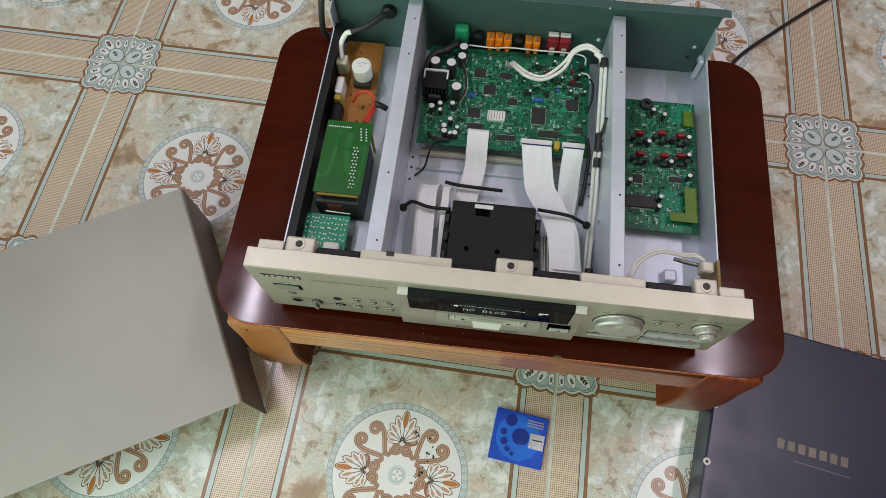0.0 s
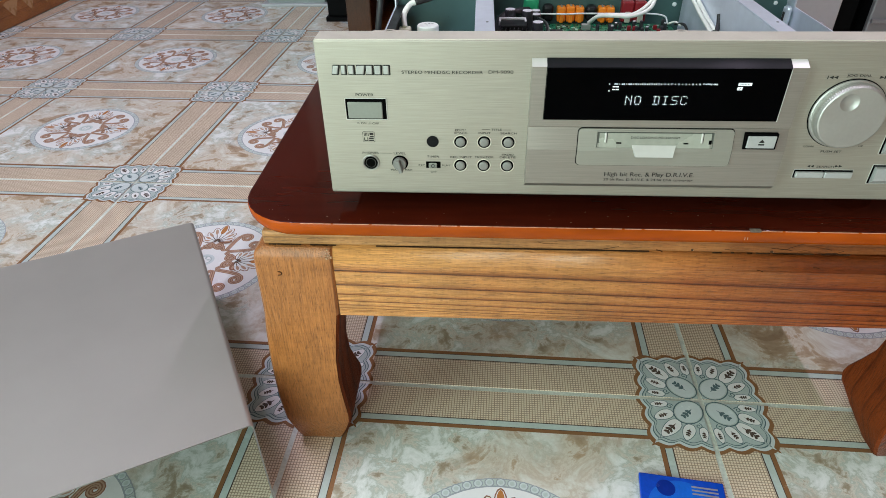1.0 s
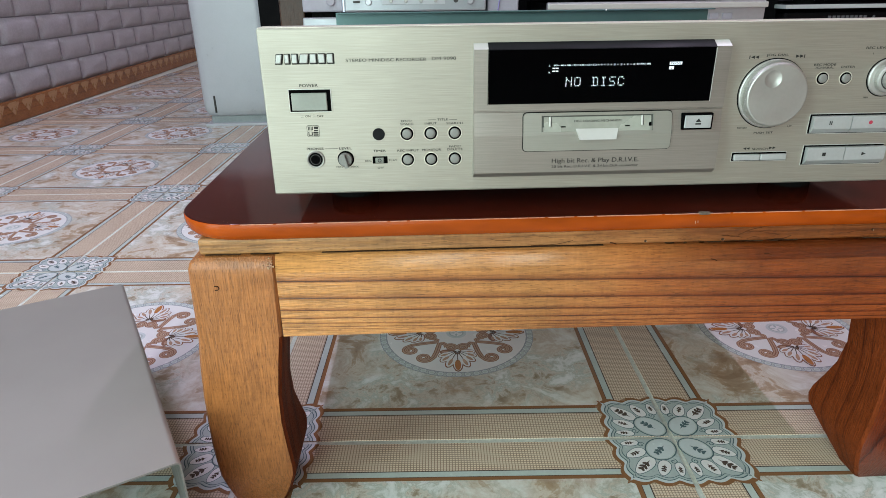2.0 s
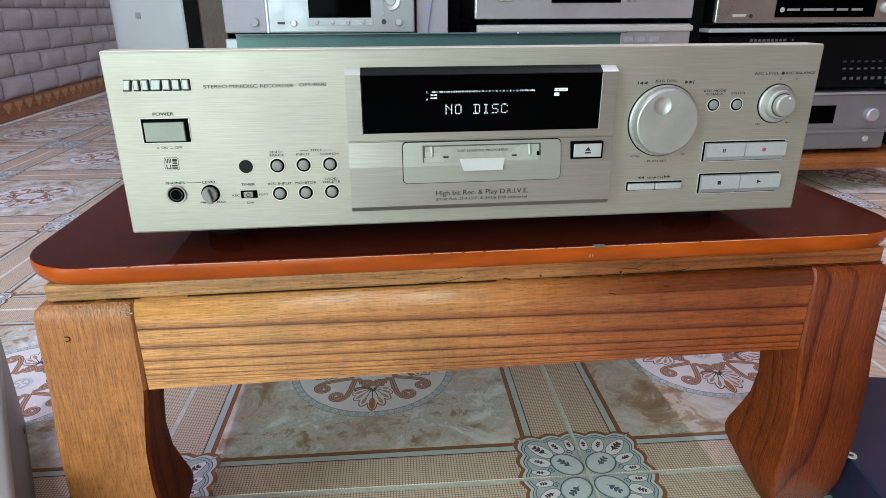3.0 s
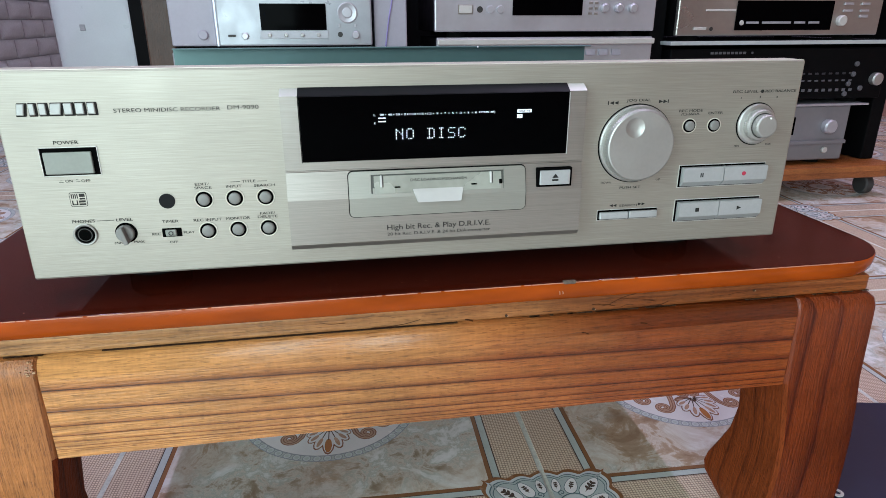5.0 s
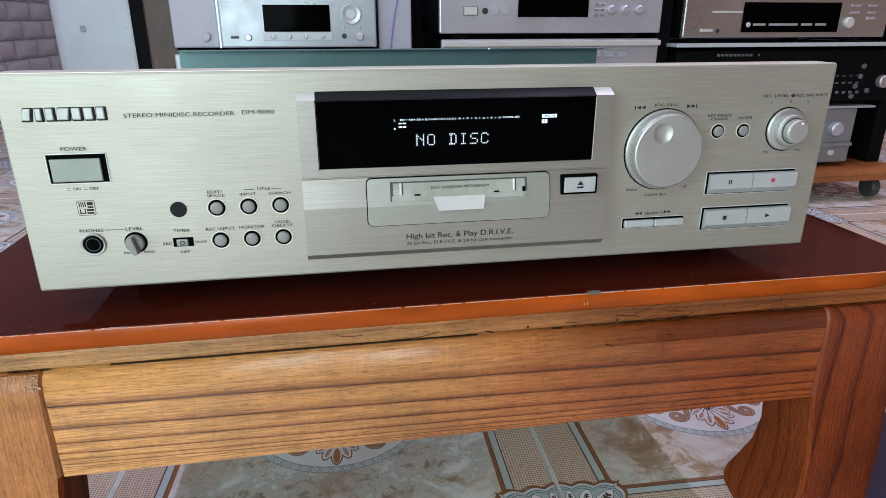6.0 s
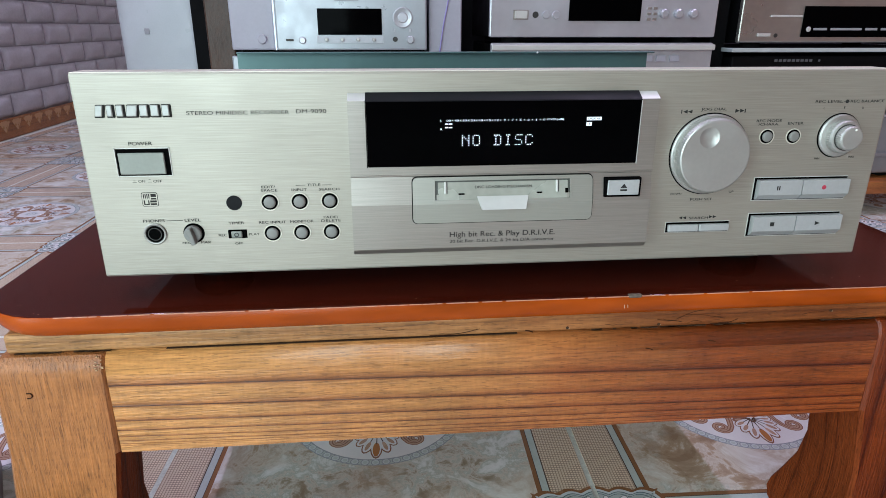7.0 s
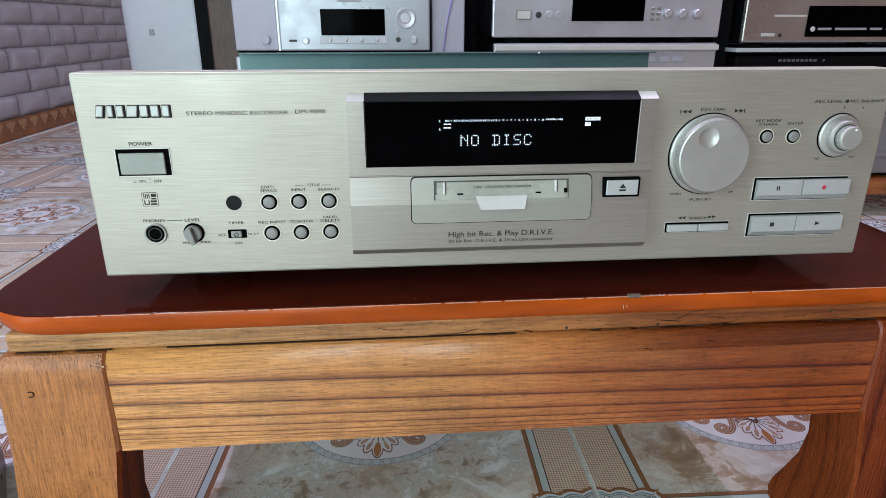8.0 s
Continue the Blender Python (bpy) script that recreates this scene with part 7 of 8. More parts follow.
part("clip", box(0.001, 0.005, -0.116, -0.110, 0.0552, 0.0600, 0.001, 1), M_TAB, case)

# minidisc in its blue shell
mdm = pose(0.0652, -0.0755, 0.0, 0, 0, -7.0)
md = thing("minidisc", "translucent blue minidisc with a metal shutter lying on the tiles", "disc", m=mdm)
part("shell", box(-0.036, 0.036, -0.034, 0.034, 0.0004, 0.0054, 0.0012, 2), M_MD, md)
bm = bmesh.new()
plate([(0.030 * math.cos(radians(a_)) - 0.001, 0.030 * math.sin(radians(a_))) for a_ in range(0, 360, 10)], 0.0056, bm)
part("disc_area", bm, M_MD2, md, "brighter blue disc seen through the shell")
for x_, y_, r_ in ((0.002, 0.002, 0.0115), (-0.014, 0.021, 0.0080), (-0.0215, 0.004, 0.0045), (-0.019, -0.008, 0.0050), (-0.013, -0.017, 0.0040), (-0.006, -0.022, 0.0030)):
    part("shell_relief", cyl((x_, y_, 0.0055), (0, 0, 1), r_, 0.0003, 28), M_MDD, md)
part("shutter", box(0.014, 0.034, -0.010, 0.010, 0.0055, 0.0062, 0.0002, 1), M_SHUTTER, md, "bright metal shutter")
part("label_bar", box(0.018, 0.032, 0.0010, 0.0025, 0.0062, 0.0063), M_INK, md)
for k in range(3):
    part("label_bar", box(0.008, 0.030, 0.018 + k * 0.0035, 0.0195 + k * 0.0035, 0.0055, 0.0057), M_PALE, md)

# mains lead on the floor and by the back of the recorder
lead = thing("mains_cable", "black mains cable leading off behind the table over the tiles", "cable", (0.30, 0.42, 0))
part("cable_run", sweep([(0.300, 0.400, 0.16), (0.315, 0.440, 0.06), (0.345, 0.500, 0.006), (0.393, 0.596, 0.0045), (0.471, 0.672, 0.0045), (0.540, 0.732, 0.0045), (0.610, 0.790, 0.0045), (0.690, 0.862, 0.0045), (0.74, 0.95, 0.0045)], 0.0034, 8), M_WIREB, lead)
lead2 = thing("signal_cable", "black cable looped behind the recorder", "cable", (-0.20, 0.36, TZ))
part("cable_run", sweep([(-0.150, 0.3430, 0.300), (-0.165, 0.352, 0.292), (-0.200, 0.360, 0.300), (-0.224, 0.358, 0.330), (-0.232, 0.352, 0.300), (-0.235, 0.356, 0.262), (-0.220, 0.366, 0.2585)], 0.0038, 8), M_WIREB, lead2)

# ---- the hi-fi rack behind ----
RY = 0.94
rack = thing("hifi_rack", "low wheeled rack of brown wood with black uprights", "rack", (0.40, 1.15, 0))
part("bottom_board", box(-0.412, 1.24, 0.905, 1.36, 0.050, 0.079, 0.003), M_SHELF, rack, "orange-brown wooden base board")
for x_ in (-0.385, 0.505, 1.20):
    for y_ in (0.95, 1.31):
        cst = part("castor", lathe((x_ - 0.011, y_, 0.024), (1, 0, 0), [(0, 0), (0, 0.020), (0.003, 0.0238), (0.019, 0.0238), (0.022, 0.020), (0.022, 0)], 28), basic("dark_castor", (0.05, 0.05, 0.05), 0.5), rack)
        part("castor_fork", box(x_ - 0.016, x_ + 0.016, y_ - 0.012, y_ + 0.012, 0.0485, 0.0498), M_STEEL, cst)
part("upright", box(-0.405, -0.352, 1.00, 1.34, 0.0795, 0.62, 0.003), M_RACKBR, rack, "dark brown upright")
for x_ in (0.612, 1.195):
    part("upright", box(x_, x_ + 0.035, 0.97, 1.34, 0.0795, 0.62, 0.003), M_RACK, rack)
part("rack_back", box(-0.40, 1.23, 1.345, 1.36, 0.0795, 0.62), M_RACK, rack)
part("glass_shelf", box(0.640, 1.190, 0.925, 1.30, 0.348, 0.356, 0.001), M_GLASSEDGE, rack, "glass shelf with a pale edge")
part("inner_shelf", box(-0.348, 0.608, 1.00, 1.33, 0.205, 0.222, 0.002), M_RACK, rack)


def component(name, label, x0, x1, z0, z1, mat, depth=0.28, y=RY, feet=True, side=None):
    """A hi-fi unit: a case, a faceplate in front of it and feet below."""
    ob = thing(name, label, "hi-fi unit", ((x0 + x1) / 2, y + depth / 2, z0), group="hi-fi units in the rack")
    f_ = part("faceplate", box(x0, x1, y, y + 0.012, z0 + (0.010 if feet else 0), z1, 0.003, 2), mat, ob)
    part("case", box(x0 + 0.005, x1 - 0.005, y + 0.0125, y + depth, z0 + (0.010 if feet else 0), z1 - 0.003, 0.002), side or M_RACK, ob)
    if feet:
        for x_ in (x0 + 0.05, x1 - 0.05):
            for y_ in (y + 0.04, y + depth - 0.04):
                part("foot", cyl((x_, y_, z0), (0, 0, 1), 0.02, 0.0105, 18), M_RUBBER, ob)
    return ob, f_


def knob_on(face, x, z, r, d, y=RY, mat=None, name="knob"):
    return part(name, cyl((x, y - 0.0002, z), (0, -1, 0), r, d, 24, bev=d * 0.2), mat or M_BTN, face)


def patch(face, x0, x1, z0, z1, mat, name, d=0.002, y=RY):
    return part(name, box(x0, x1, y - d, y - 0.0001, z0, z1, min(d, 0.001) * 0.4, 1), mat, face)


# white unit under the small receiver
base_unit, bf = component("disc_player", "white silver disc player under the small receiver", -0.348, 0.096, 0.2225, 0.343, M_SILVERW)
mini, mf = component("compact_receiver", "white silver compact receiver with a black display", -0.262, 0.024, 0.343, 0.492, M_SILVERW, feet=True, side=M_SILVER)
patch(mf, -0.183, -0.062, 0.381, 0.428, M_GLASS, "display")
patch(mf, -0.186, -0.059, 0.366, 0.3795, M_TOWER, "button_strip")
for k in range(4):
    knob_on(mf, -0.168 + k * 0.030, 0.3725, 0.0035, 0.004, RY - 0.002, M_KNOB, "button")
part("round_pad", lathe((-0.022, RY, 0.412), (0, -1, 0), [(0, 0.019), (0.002, 0.019), (0.003, 0.017), (0.002, 0.010), (0.003, 0.008), (0.003, 0)], 32), M_SILVER, mf)
knob_on(mf, -0.037, 0.373, 0.0048, 0.001, RY, M_DARK, "socket")
knob_on(mf, -0.008, 0.372, 0.0070, 0.006, RY, M_SILVER)
knob_on(mf, -0.213, 0.371, 0.0062, 0.006, RY, M_SILVER)
patch(mf, -0.244, -0.230, 0.3695, 0.3735, M_DARK, "slot")
patch(mf, -0.150, -0.105, 0.441, 0.444, M_PRINTG, "label_bar")
for x_ in (-0.038, -0.008):
    patch(mf, x_ - 0.002, x_ + 0.002, 0.386, 0.392, M_SILVER, "button")
amp, af = component("small_amplifier", "pale grey small amplifier beside the compact receiver", -0.348, -0.266, 0.343, 0.492, M_LILAC, y=RY + 0.012)
part("chamfer", box(-0.2655, -0.2625, RY + 0.004, RY + 0.25, 0.353, 0.492), M_STEEL, af)
knob_on(af, -0.290, 0.373, 0.0085, 0.006, RY + 0.012, M_LILAC)
spk, sf = component("pale_speaker", "pale grey speaker box beside the compact receiver", 0.030, 0.094, 0.343, 0.52, M_LILAC, y=RY + 0.02, feet=False, side=M_LILAC)
lead3 = thing("thin_cable", "thin violet cable hanging in front of the pale speaker", "cable", (0.06, 0.955, 0.345))
part("cable_run", sweep([(0.075, 0.956, 0.52), (0.070, 0.956, 0.46), (0.058, 0.956, 0.40), (0.052, 0.956, 0.36), (0.050, 0.957, 0.3455)], 0.0014, 6), basic("violet_wire", (0.30, 0.26, 0.55), 0.4), lead3)

dk2, d2f = component("tuner", "champagne silver tuner under the cassette deck", 0.150, 0.606, 0.2225, 0.366, M_SILVER)
part("top_ledge", box(0.150, 0.606, RY - 0.010, RY - 0.0003, 0.352, 0.363, 0.002), M_TAB, d2f)
for k in range(4):
    patch(d2f, 0.432 + k * 0.028, 0.452 + k * 0.028, 0.330, 0.342, M_LILAC, "button", 0.004)
dk1, d1f = component("cassette_deck", "silver disc deck with a black display and three small knobs", 0.146, 0.606, 0.3665, 0.500, M_SILVER)
patch(d1f, 0.302, 0.447, 0.407, 0.452, M_GLASS, "display")
patch(d1f, 0.192, 0.222, 0.409, 0.427, M_GOLD, "key_surround", 0.001)
patch(d1f, 0.195, 0.219, 0.411, 0.425, M_TAB, "power_key", 0.006)
knob_on(d1f, 0.236, 0.418, 0.006, 0.001, RY, M_DARK, "socket")
for x_ in (0.257, 0.277):
    knob_on(d1f, x_, 0.418, 0.0075, 0.003, RY, M_SILVER)
for x_ in (0.493, 0.523, 0.553):
    knob_on(d1f, x_, 0.421, 0.0085, 0.012, RY, M_SILVER)
for k in range(6):
    patch(d1f, 0.460 + (k % 2) * 0.012, 0.468 + (k % 2) * 0.012, 0.408 + (k // 2) * 0.010, 0.413 + (k // 2) * 0.010, M_GOLD, "button")

low, lwf = component("knobbed_amplifier", "silver amplifier with small knobs on the wooden base board", 0.150, 0.597, 0.0795, 0.203, M_SILVER)
for x_ in (0.452, 0.480, 0.508, 0.536, 0.567):
    knob_on(lwf, x_, 0.121, 0.0085, 0.010, RY, M_SILVER)
patch(lwf, 0.22, 0.40, 0.140, 0.180, M_GLASS, "display")
sil, slf = component("silver_amplifier", "silver amplifier on the wooden base board", 0.660, 1.112, 0.0795, 0.214, M_SILVER_SHADE)
part("top_ledge", box(0.652, 1.150, RY - 0.008, RY + 0.20, 0.2145, 0.2190, 0.001), M_SILVER, slf)
patch(slf, 0.90, 0.975, 0.150, 0.190, M_GLASS, "display")
knob_on(slf, 1.060, 0.168, 0.016, 0.016, RY, M_SILVER)
part("lower_ledge", box(0.662, 1.110, RY - 0.008, RY - 0.0003, 0.128, 0.136, 0.001), M_SILVER_SHADE, slf)
knob_on(slf, 1.062, 0.113, 0.007, 0.006, RY, M_TAB)
av, avf = component("av_receiver", "black receiver with rows of small buttons under the glass shelf", 0.650, 1.180, 0.2192, 0.340, M_RACK)
for k in range(8):
    patch(avf, 0.975 + k * 0.017, 0.983 + k * 0.017, 0.246, 0.252, M_PRINTD, "button")
    patch(avf, 0.970 + k * 0.017, 0.978 + k * 0.017, 0.268, 0.2715, M_PRINTD, "button")
    patch(avf, 0.968 + k * 0.017, 0.976 + k * 0.017, 0.283, 0.287, M_CAPSIDE, "button")
for x_, z_ in ((1.102, 0.305), (1.098, 0.283), (1.090, 0.262), (1.085, 0.240), (1.122, 0.252)):
    knob_on(avf, x_, z_, 0.0055, 0.004, RY, M_PRINTD, "button")
knob_on(avf, 1.155, 0.272, 0.014, 0.014, RY, M_KNOB)
for k in range(9):
    patch(avf, 0.742 + k * 0.0095, 0.749 + k * 0.0095, 0.3285, 0.3335, M_PRINTD, "label_bar", 0.0005)
knob_on(avf, 0.840, 0.331, 0.0025, 0.001, RY, M_PRINTD, "lamp_dot")
rcv, rf_ = component("champagne_receiver", "champagne receiver with a wide black display on the glass shelf", 0.656, 1.136, 0.3562, 0.500, M_GOLD)
patch(rf_, 0.788, 1.016, 0.377, 0.436, M_GLASS, "display")
patch(rf_, 0.718, 0.786, 0.415, 0.419, M_TAB, "tray_line")
patch(rf_, 0.695, 0.722, 0.378, 0.384, M_TAB, "power_key", 0.004)
knob_on(rf_, 0.735, 0.380, 0.004, 0.001, RY, M_DARK, "socket")
for xa, xb in ((0.813, 0.842), (0.850, 0.918), (0.926, 0.952), (0.960, 0.986)):
    patch(rf_, xa, xb, 0.390, 0.3945, M_PRINTG, "label_bar", 0.003)
knob_on(rf_, 0.802, 0.392, 0.005, 0.004, RY, M_TAB, "lamp_dot")
knob_on(rf_, 1.038, 0.396, 0.011, 0.010, RY, M_TAB)
for k in range(6):
    patch(rf_, 1.040 + (k % 2) * 0.042, 1.062 + (k % 2) * 0.040, 0.414 + (k // 2) * 0.014, 0.4185 + (k // 2) * 0.014, M_SILVER, "button", 0.003)
patch(rf_, 1.082, 1.102, 0.402, 0.408, M_SILVER, "button", 0.003)

# white tower appliance on the floor
tw = thing("air_purifier", "tall white plastic air purifier with a rounded foot on the tiles", "air purifier", (-0.68, 1.68, 0))
bm = bmesh.new()
lv = []
for z_, i_ in ((0.030, 0.014), (0.036, 0.006), (0.050, 0.001), (0.080, 0.0), (0.640, 0.0), (0.660, 0.006), (0.668, 0.020)):
    lv.append([bm.verts.new((px, py, z_)) for px, py in rounded_rect(-0.790 + i_, -0.565 - i_, 1.575 + i_, 1.80 - i_, 0.03, 6)])
n_ = len(lv[0])
for a_, c_ in zip(lv, lv[1:]):
    for k in range(n_):
        bm.faces.new((a_[k], a_[(k + 1) % n_], c_[(k + 1) % n_], c_[k])).smooth = True
bm.faces.new(lv[-1])
bm.faces.new(lv[0][::-1])
part("body", bm, M_TOWER, tw)
part("base", box(-0.770, -0.590, 1.590, 1.78, 0.0, 0.0300, 0.004, 2), basic("grey_green_base", (0.30, 0.34, 0.34), 0.5), tw)
part("foot_plate", box(-0.785, -0.565, 1.572, 1.79, 0.0, 0.008, 0.002), M_TOWER, tw)
part("side_slot", box(-0.7505, -0.7445, 1.5735, 1.5765, 0.042, 0.094, 0.001, 1), M_DARK, tw)
part("badge", box(-0.718, -0.704, 1.5735, 1.5765, 0.373, 0.389, 0.001, 1), M_PRINTG, tw)
spk2 = thing("floor_speaker", "black floor speaker with a round cone beside the rack", "speaker", (-0.53, 1.55, 0))
part("cabinet", box(-0.545, -0.425, 1.42, 1.70, 0.012, 0.62, 0.004, 2), M_RACK, spk2)
part("plinth", box(-0.550, -0.420, 1.41, 1.71, 0.0, 0.0119), M_RACK, spk2)

# dark scuffs and specks on the printed tile in front of the table
M_SPECK = basic("dark_scuff", (0.025, 0.022, 0.020), 0.7, 0.0, 0.3, 300, spec=0.1)
rng_ = random.Random(31)
b_ = bmesh.new()
for k in range(46):
    u_ = rng_.gauss(0, 1)
    cx_, cy_ = (-0.056 + 0.006 * u_ + rng_.gauss(0, 0.003), -0.118 + 0.012 * u_ + rng_.gauss(0, 0.006)) if k < 34 else (-0.073 + rng_.gauss(0, 0.003), -0.086 + rng_.gauss(0, 0.003))
    r_ = rng_.uniform(0.0005, 0.0019)
    plate([(cx_ + r_ * rng_.uniform(0.4, 1.3) * math.cos(a_ * math.pi / 3), cy_ + r_ * rng_.uniform(0.4, 1.3) * math.sin(a_ * math.pi / 3)) for a_ in range(6)], 0.0009 + k * 0.00001, b_)
tagged(part("dirt_specks", b_, M_SPECK), "dark scuff marks and specks on a floor tile", "dirt", kind="stuff")

# pale wedges printed along the skirting
inlay_bm = bmesh.new()
lo_ = [inlay_bm.verts.new((0.0, y_, z_)) for y_, z_ in ((-0.034, 0.062), (0.0, 0.022), (0.034, 0.062), (0.018, 0.066), (-0.018, 0.066))]
hi_ = [inlay_bm.verts.new(v_.co + Vector((0.0005, 0, 0))) for v_ in lo_]
inlay_bm.faces.new(hi_)
for k in range(5):
    inlay_bm.faces.new((lo_[k], lo_[(k + 1) % 5], hi_[(k + 1) % 5], hi_[k]))
bmesh.ops.recalc_face_normals(inlay_bm, faces=inlay_bm.faces)
inlay_me = bpy.data.meshes.new("inlay")
inlay_bm.to_mesh(inlay_me)
inlay_bm.free()
inlay_me.materials.append(M_INLAY)
y_ = DOOR[1] + 0.06
while y_ < Y1 - 0.05:
    ob = new("inlay", inlay_me)
    ob.parent = baseboard
    ob.matrix_basis = Matrix.Translation((X0 + 0.0140, y_, 0.0))
    y_ += 0.08

# ---- white foam bricks on the west wall ----
CH_, BL_ = 0.0825, 0.225
brick_rng = random.Random(12)


def brick_mesh():
    """A foam brick with a crumpled face and soft edges."""
    b = bmesh.new()
    nu, nv = 7, 4
    grid = []
    for j_ in range(nv + 1):
        row_ = []
        for i_ in range(nu + 1):
            edge = i_ in (0, nu) or j_ in (0, nv)
            h_ = 0.003 if edge else 0.012 + brick_rng.uniform(-0.004, 0.0035)
            row_.append(b.verts.new((h_, 0.002 + (BL_ - 0.004) * i_ / nu, 0.002 + (CH_ - 0.004) * j_ / nv)))
        grid.append(row_)
    for j_ in range(nv):
        for i_ in range(nu):
            b.faces.new((grid[j_][i_], grid[j_][i_ + 1], grid[j_ + 1][i_ + 1], grid[j_ + 1][i_])).smooth = True
    for side_ in (grid[0], [r[-1] for r in grid], grid[-1][::-1], [r[0] for r in grid][::-1]):
        low_ = [b.verts.new((0.0, v.co.y, v.co.z)) for v in side_]
        for k_ in range(len(side_) - 1):
            b.faces.new((side_[k_ + 1], side_[k_], low_[k_], low_[k_ + 1]))
    me = bpy.data.meshes.new("brick")
    b.to_mesh(me)
    b.free()
    me.materials.append(M_WALLW)
    return me


BRICKS = [brick_mesh() for k_ in range(5)]
for r_ in range(8):
    for c_ in range(16):
        ob = new("brick", brick_rng.choice(BRICKS))
        ob.parent = wall_w
        ob.matrix_basis = Matrix.Translation((X0 + 0.0004, 0.62 + (c_ + 0.5 * (r_ % 2)) * BL_, 0.0735 + r_ * CH_))
bm = bmesh.new()
for r_ in range(34):
    for c_ in range(30):
        y_ = Y0 + 0.02 + (c_ + 0.5 * (r_ % 2)) * BL_
        if DOOR[0] - BL_ < y_ < DOOR[1] and 0.0735 + r_ * CH_ < DOOR[3]:
            continue
        if y_ + BL_ > Y1 or (r_ < 8 and 0.55 < y_ < 4.3):
            continue
        box(X0 + 0.0004, X0 + 0.0124, y_ + 0.003, y_ + BL_ - 0.003, 0.077 + r_ * CH_, 0.0735 + (r_ + 1) * CH_ - 0.0035, bm=bm)
tagged(part("more_bricks", bm, M_WALLW, wall_w), kind="stuff")

# ---- floor tiles, each with its printed pattern ----
TS, NODE, TURN_ = 0.40, (0.114, 0.052), -1.9
PRINT = [M_WEAVE, M_MARBLE, G_BLUE, G_BROWN, G_DARK, G_WHITE, G_RUST, G_TAN, G_ORANGE, G_TEAL, G_GREY, G_PALE, G_STRIP]
WEAVE, MARB, BLUE, BROWN, DARK, WHITE, RUST, TAN, OCHRE, TEAL, GREY, PALE, STRIP = range(13)
Z1, Z2, Z3, Z4, Z5 = 0.00012, 0.00024, 0.00036, 0.00048, 0.0006
bm = box(-0.1978, 0.1978, -0.1978, 0.1978, -0.008, 0.0, 0.0008, 1)


def curl(cx, cy, r0, start, turns, sign):
    return [(cx + r0 * (1 - 0.8 * k / 18) * math.cos(start + sign * turns * 2 * math.pi * k / 18), cy + r0 * (1 - 0.8 * k / 18) * math.sin(start + sign * turns * 2 * math.pi * k / 18)) for k in range(19)]


def petal(cx, cy, ra, rb, turn, seg=16):
    """A drop-shaped outline, pointed at its outer end."""
    c0, s0 = math.cos(turn), math.sin(turn)
    out = []
    for k_ in range(seg):
        a2 = 2 * math.pi * k_ / seg
        u2, w2 = ra * math.cos(a2), rb * math.sin(a2) * (0.62 + 0.42 * math.sin(a2 / 2) ** 2)
        out.append((cx + u2 * c0 - w2 * s0, cy + u2 * s0 + w2 * c0))
    return out


def square(h, z, mi):
    plate([(-h, -h), (h, -h), (h, h), (-h, h)], z, bm, mi)


square(0.1606, Z1 * 0.5, DARK)
square(0.1594, Z1, STRIP)
square(0.1530, Z1 * 1.5, DARK)
square(0.1523, Z2, BROWN)
square(0.1482, Z3, MARB)

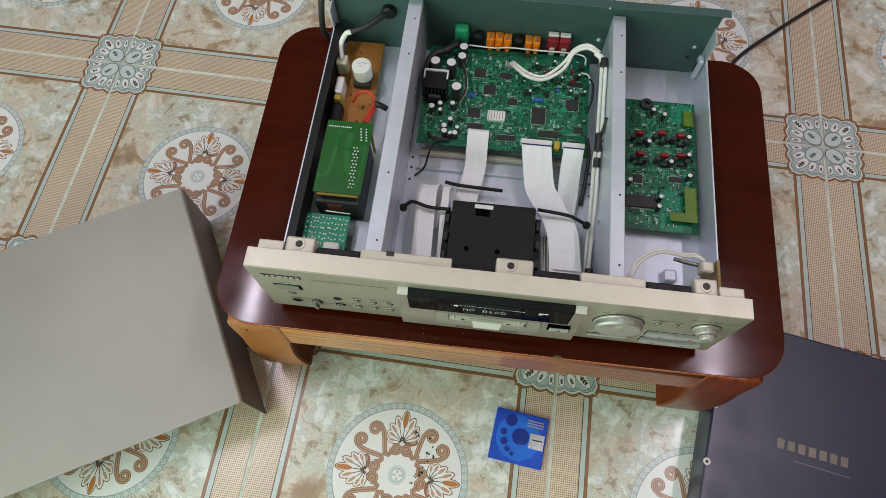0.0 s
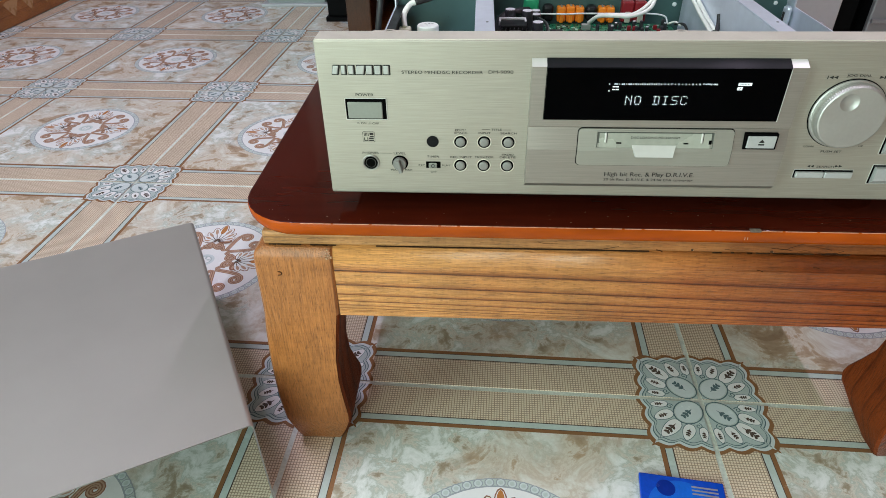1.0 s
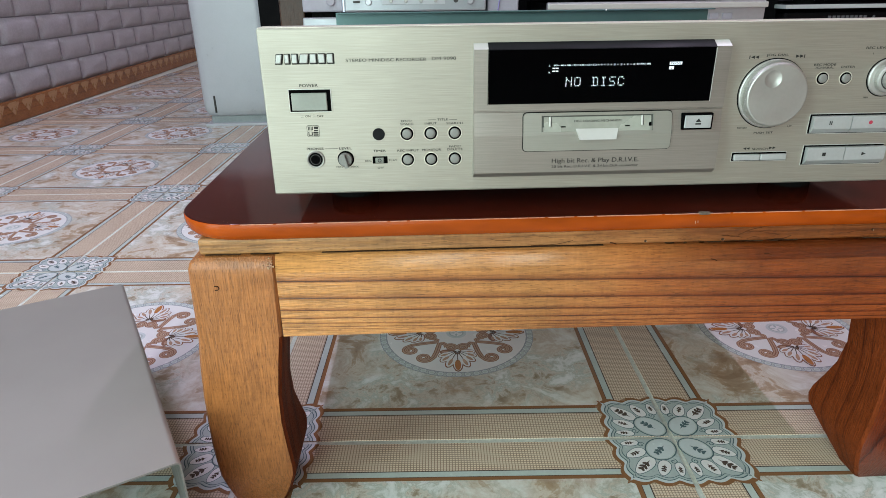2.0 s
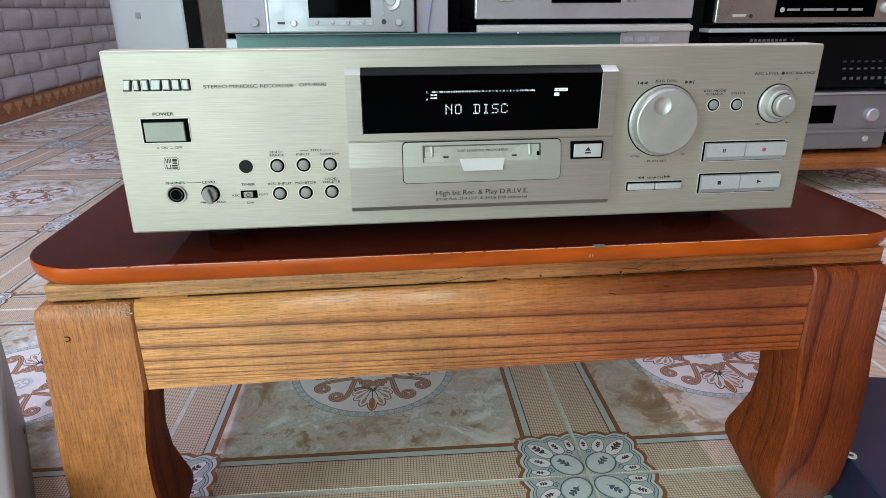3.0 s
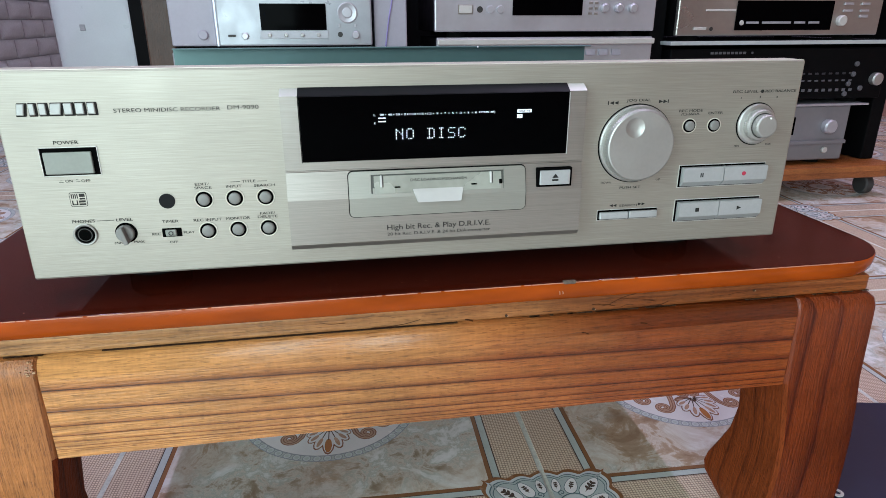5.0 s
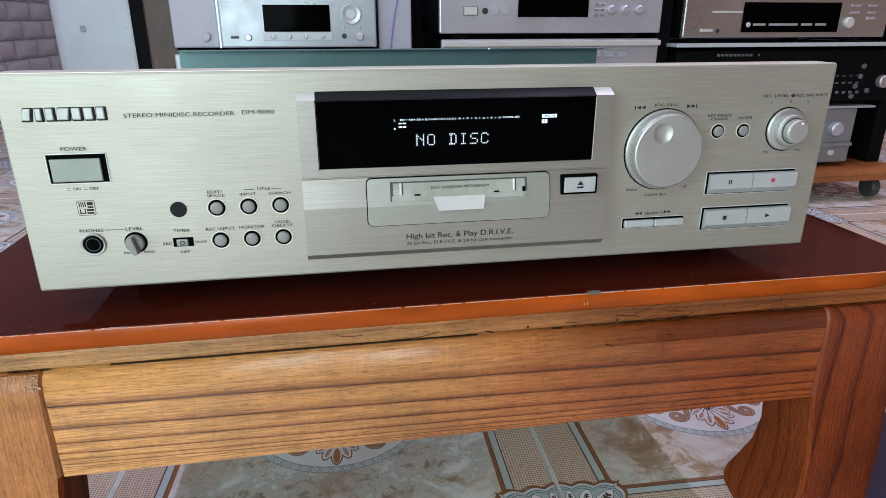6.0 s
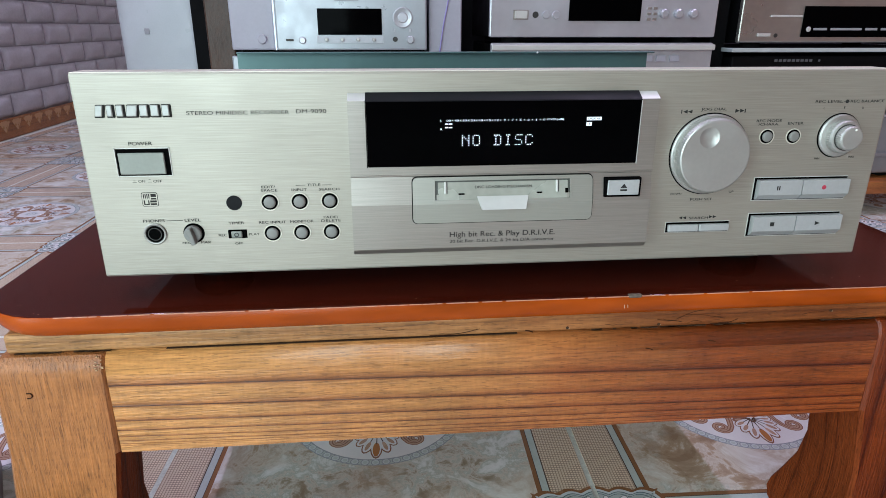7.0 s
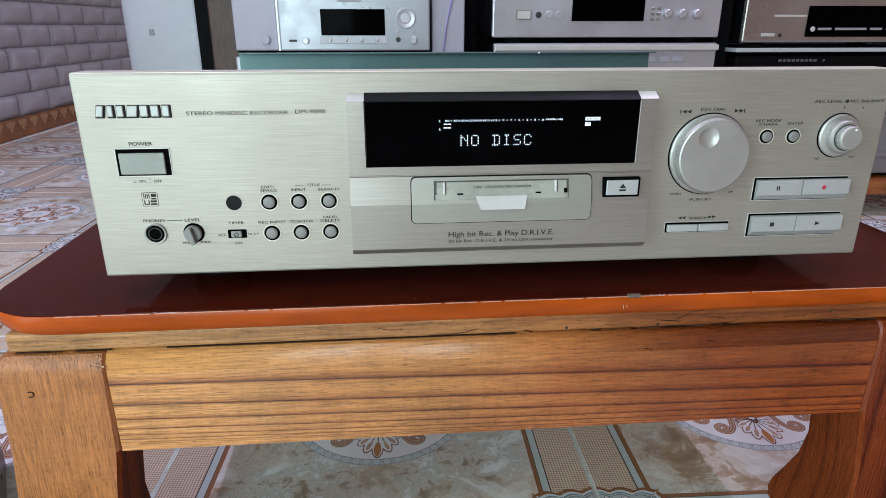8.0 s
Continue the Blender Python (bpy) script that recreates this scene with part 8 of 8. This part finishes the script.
# corner ornament, a quarter on each tile corner
for sx in (-1, 1):
    for sy in (-1, 1):
        def corner(p_):
            return (sx * (0.1978 - 0.93 * p_[0]), sy * (0.1978 - 0.93 * p_[1]))

        def leaf(cx, cy, size, turn, z, mi):
            """A small sprig: a stem and pairs of leaflets."""
            c0, s0 = math.cos(turn), math.sin(turn)
            plate([corner(p_) for p_ in oval(cx, cy, size, size * 0.10, turn, 6)], z, bm, mi)
            for k_, (u2, l2) in enumerate(((-0.45, 0.42), (0.05, 0.46), (0.55, 0.36))):
                for s2 in (-1, 1):
                    t2 = turn + s2 * 0.75
                    qx, qy = cx + size * u2 * c0 + size * l2 * 0.6 * math.cos(t2), cy + size * u2 * s0 + size * l2 * 0.6 * math.sin(t2)
                    plate([corner(p_) for p_ in oval(qx, qy, size * l2 * 0.72, size * 0.17, t2, 6)], z + 0.00001 * (k_ + 1), bm, mi)

        def scallop(scale, amp):
            pts = [(0.0, 0.0)]
            half = []
            for k in range(25):
                t_ = k / 24
                base = 0.0605 - 0.0045 * t_
                x_ = base + amp * abs(math.sin(math.pi * (2.5 * t_ + 0.5))) - amp * 0.4
                half.append((x_ * scale, 0.056 * t_ * scale))
            half.append((0.0575 * scale, 0.0575 * scale))
            return pts + half + [(b_, a_) for a_, b_ in half[-2::-1]]

        plate([corner(p_) for p_ in scallop(1.062, 0.0044)], Z4, bm, BROWN)
        plate([corner(p_) for p_ in scallop(0.995, 0.0046)], Z4 + 0.00006, bm, PALE)
        plate([corner(p_) for p_ in scallop(0.945, 0.0046)], Z4 + 0.00009, bm, TEAL)
        plate([corner(p_) for p_ in scallop(0.928, 0.0046)], Z5, bm, BLUE)
        plate([corner(p_) for p_ in scallop(0.895, 0.0046)], Z5 + 0.00004, bm, TEAL)
        plate([corner(p_) for p_ in scallop(0.882, 0.0046)], Z5 + 0.00008, bm, BLUE)
        for a_, d_, ra, rb in ((7, 0.0440, 0.0100, 0.0058), (26, 0.0462, 0.0118, 0.0078), (45, 0.0530, 0.0158, 0.0090), (64, 0.0462, 0.0118, 0.0078), (83, 0.0440, 0.0100, 0.0058)):
            th = radians(a_)
            cx, cy = d_ * math.cos(th), d_ * math.sin(th)
            lift = 0.00001 * (a_ % 7)
            plate([corner(p_) for p_ in petal(cx, cy, ra, rb, th)], Z5 + 0.00010 + lift, bm, TEAL)
            plate([corner(p_) for p_ in petal(cx, cy, ra - 0.0008, rb - 0.0008, th)], Z5 + 0.00018 + lift, bm, WHITE)
            leaf(cx, cy, ra * (0.60 if a_ == 45 else 0.50), th, Z5 + 0.00026, DARK if a_ not in (8, 82) else TEAL)
        plate([corner(p_) for p_ in oval(0.0150, 0.0150, 0.0178, 0.0148, radians(45), 24)], Z5 + 0.00030, bm, TEAL)
        plate([corner(p_) for p_ in oval(0.0150, 0.0150, 0.0164, 0.0134, radians(45), 24)], Z5 + 0.00034, bm, STRIP)
        plate([corner(p_) for p_ in oval(0.0150, 0.0150, 0.0152, 0.0122, radians(45), 24)], Z5 + 0.00038, bm, PALE)
        leaf(0.0165, 0.0165, 0.0088, radians(45), Z5 + 0.00042, TEAL)
        for a_ in (14, 76):
            th = radians(a_)
            ribbon2([corner(p_) for p_ in curl(0.034 * math.cos(th), 0.034 * math.sin(th), 0.0038, th + math.pi, 1.2, 1 if a_ < 45 else -1)], 0.0009, Z5 + 0.00036, bm, TEAL)

# round medallion
def disc(r, z, mi, seg=48):
    plate([(r * math.cos(2 * math.pi * k / seg), r * math.sin(2 * math.pi * k / seg)) for k in range(seg)], z, bm, mi)


disc(0.0950, Z4 - 0.00002, GREY)
disc(0.0940, Z4, STRIP)
disc(0.0876, Z4 + 0.00003, GREY)
disc(0.0860, Z4 + 0.00006, WHITE)
for k in range(56):
    th = 2 * math.pi * k / 56
    bx, by = 0.0906 * math.cos(th), 0.0906 * math.sin(th)
    plate(oval(bx, by, 0.0046, 0.0046, th, 10), Z4 + 0.00008 + 0.00002 * (k % 2), bm, GREY)
    plate(oval(bx, by, 0.0036, 0.0036, th, 10), Z4 + 0.00012 + 0.00002 * (k % 2), bm, PALE)
    plate(oval(bx, by, 0.0022, 0.0022, th, 8), Z4 + 0.00016 + 0.00002 * (k % 2), bm, STRIP)


# a heart of two scrolls on each diagonal: from a curl beside the palmette to the heart's point, round its side and into the outer curl
heart = curl(0.0285, -0.0185, 0.0066, radians(60), 1.35, 1)[::-1] + [(0.0290, -0.0105), (0.0285, -0.0050)]
heart = [(u_, -v_) for u_, v_ in heart] + [(0.0320, 0.0024), (0.0400, 0.0080), (0.0490, 0.0140), (0.0580, 0.0188), (0.0660, 0.0200)] + curl(0.0665, 0.0116, 0.0082, radians(88), 1.3, -1)
for q_ in range(4):
    th = q_ * math.pi / 2
    c, s_ = math.cos(th + math.pi / 4), math.sin(th + math.pi / 4)
    for flip in (1, -1):
        st = [(c * u_ - s_ * v_ * flip, s_ * u_ + c * v_ * flip) for u_, v_ in heart]
        lift = 0.00001 * (1 + flip)
        ribbon2(st, 0.0066, Z4 + 0.00012 + lift, bm, RUST)
        ribbon2(st, 0.0044, Z4 + 0.00016 + lift, bm, TAN)
        ribbon2(st, 0.0012, Z4 + 0.00019 + lift, bm, RUST)
    # palmette
    for a_, l_, w_ in ((-84, 0.021, 0.0052), (-62, 0.025, 0.0058), (-41, 0.030, 0.0062), (-20, 0.036, 0.0062), (0, 0.042, 0.0066), (20, 0.036, 0.0062), (41, 0.030, 0.0062), (62, 0.025, 0.0058), (84, 0.021, 0.0052)):
        d_ = th + math.pi / 2 + radians(a_)
        ox, oy = 0.0425 * math.cos(th + math.pi / 2), 0.0425 * math.sin(th + math.pi / 2)
        mx_, my_ = ox + l_ * 0.56 * math.cos(d_), oy + l_ * 0.56 * math.sin(d_)
        plate(oval(mx_, my_, l_ * 0.46, w_, d_, 14), Z4 + 0.00020 + 0.000004 * abs(a_), bm, RUST)
        plate(oval(mx_ + 0.0005 * math.cos(d_), my_ + 0.0005 * math.sin(d_), l_ * 0.40, w_ - 0.0013, d_, 14), Z4 + 0.00050 + 0.000001 * a_ + 0.0001, bm, WHITE)
        plate(oval(mx_ + l_ * 0.14 * math.cos(d_), my_ + l_ * 0.14 * math.sin(d_), l_ * (0.26 if a_ == 0 else 0.20), w_ * (0.55 if a_ == 0 else 0.34), d_, 12), Z4 + 0.00070, bm, OCHRE if a_ == 0 else TAN)
        ribbon2([(ox + l_ * k_ * math.cos(d_), oy + l_ * k_ * math.sin(d_)) for k_ in (0.05, 0.25, 0.5)], 0.0010, Z4 + 0.00074, bm, DARK)
disc(0.0125, Z4 + 0.00026, PALE, 24)
disc(0.0092, Z4 + 0.00028, BLUE, 20)
disc(0.0074, Z4 + 0.00032, WHITE, 20)
for a_ in range(0, 360, 90):
    th = radians(a_)
    plate(oval(0.0045 * math.cos(th), 0.0045 * math.sin(th), 0.0030, 0.0014, th, 8), Z4 + 0.00036, bm, BLUE)
tile_me = bpy.data.meshes.new("tile")
bm.to_mesh(tile_me)
bm.free()
for mt_ in PRINT:
    tile_me.materials.append(mt_)
ca, sa = math.cos(radians(TURN_)), math.sin(radians(TURN_))
for i in range(-4, 6):
    for j in range(-7, 11):
        u_, v_ = (i + 0.5) * TS, (j + 0.5) * TS
        x_, y_ = NODE[0] + u_ * ca - v_ * sa, NODE[1] + u_ * sa + v_ * ca
        if not (X0 - 0.02 < x_ < X1 + 0.1 and Y0 - 0.1 < y_ < Y1 + 0.1):
            continue
        ob = new("tile", tile_me)
        ob.parent = floor
        ob.matrix_basis = pose(x_, y_, 0.0, 0, 0, TURN_)
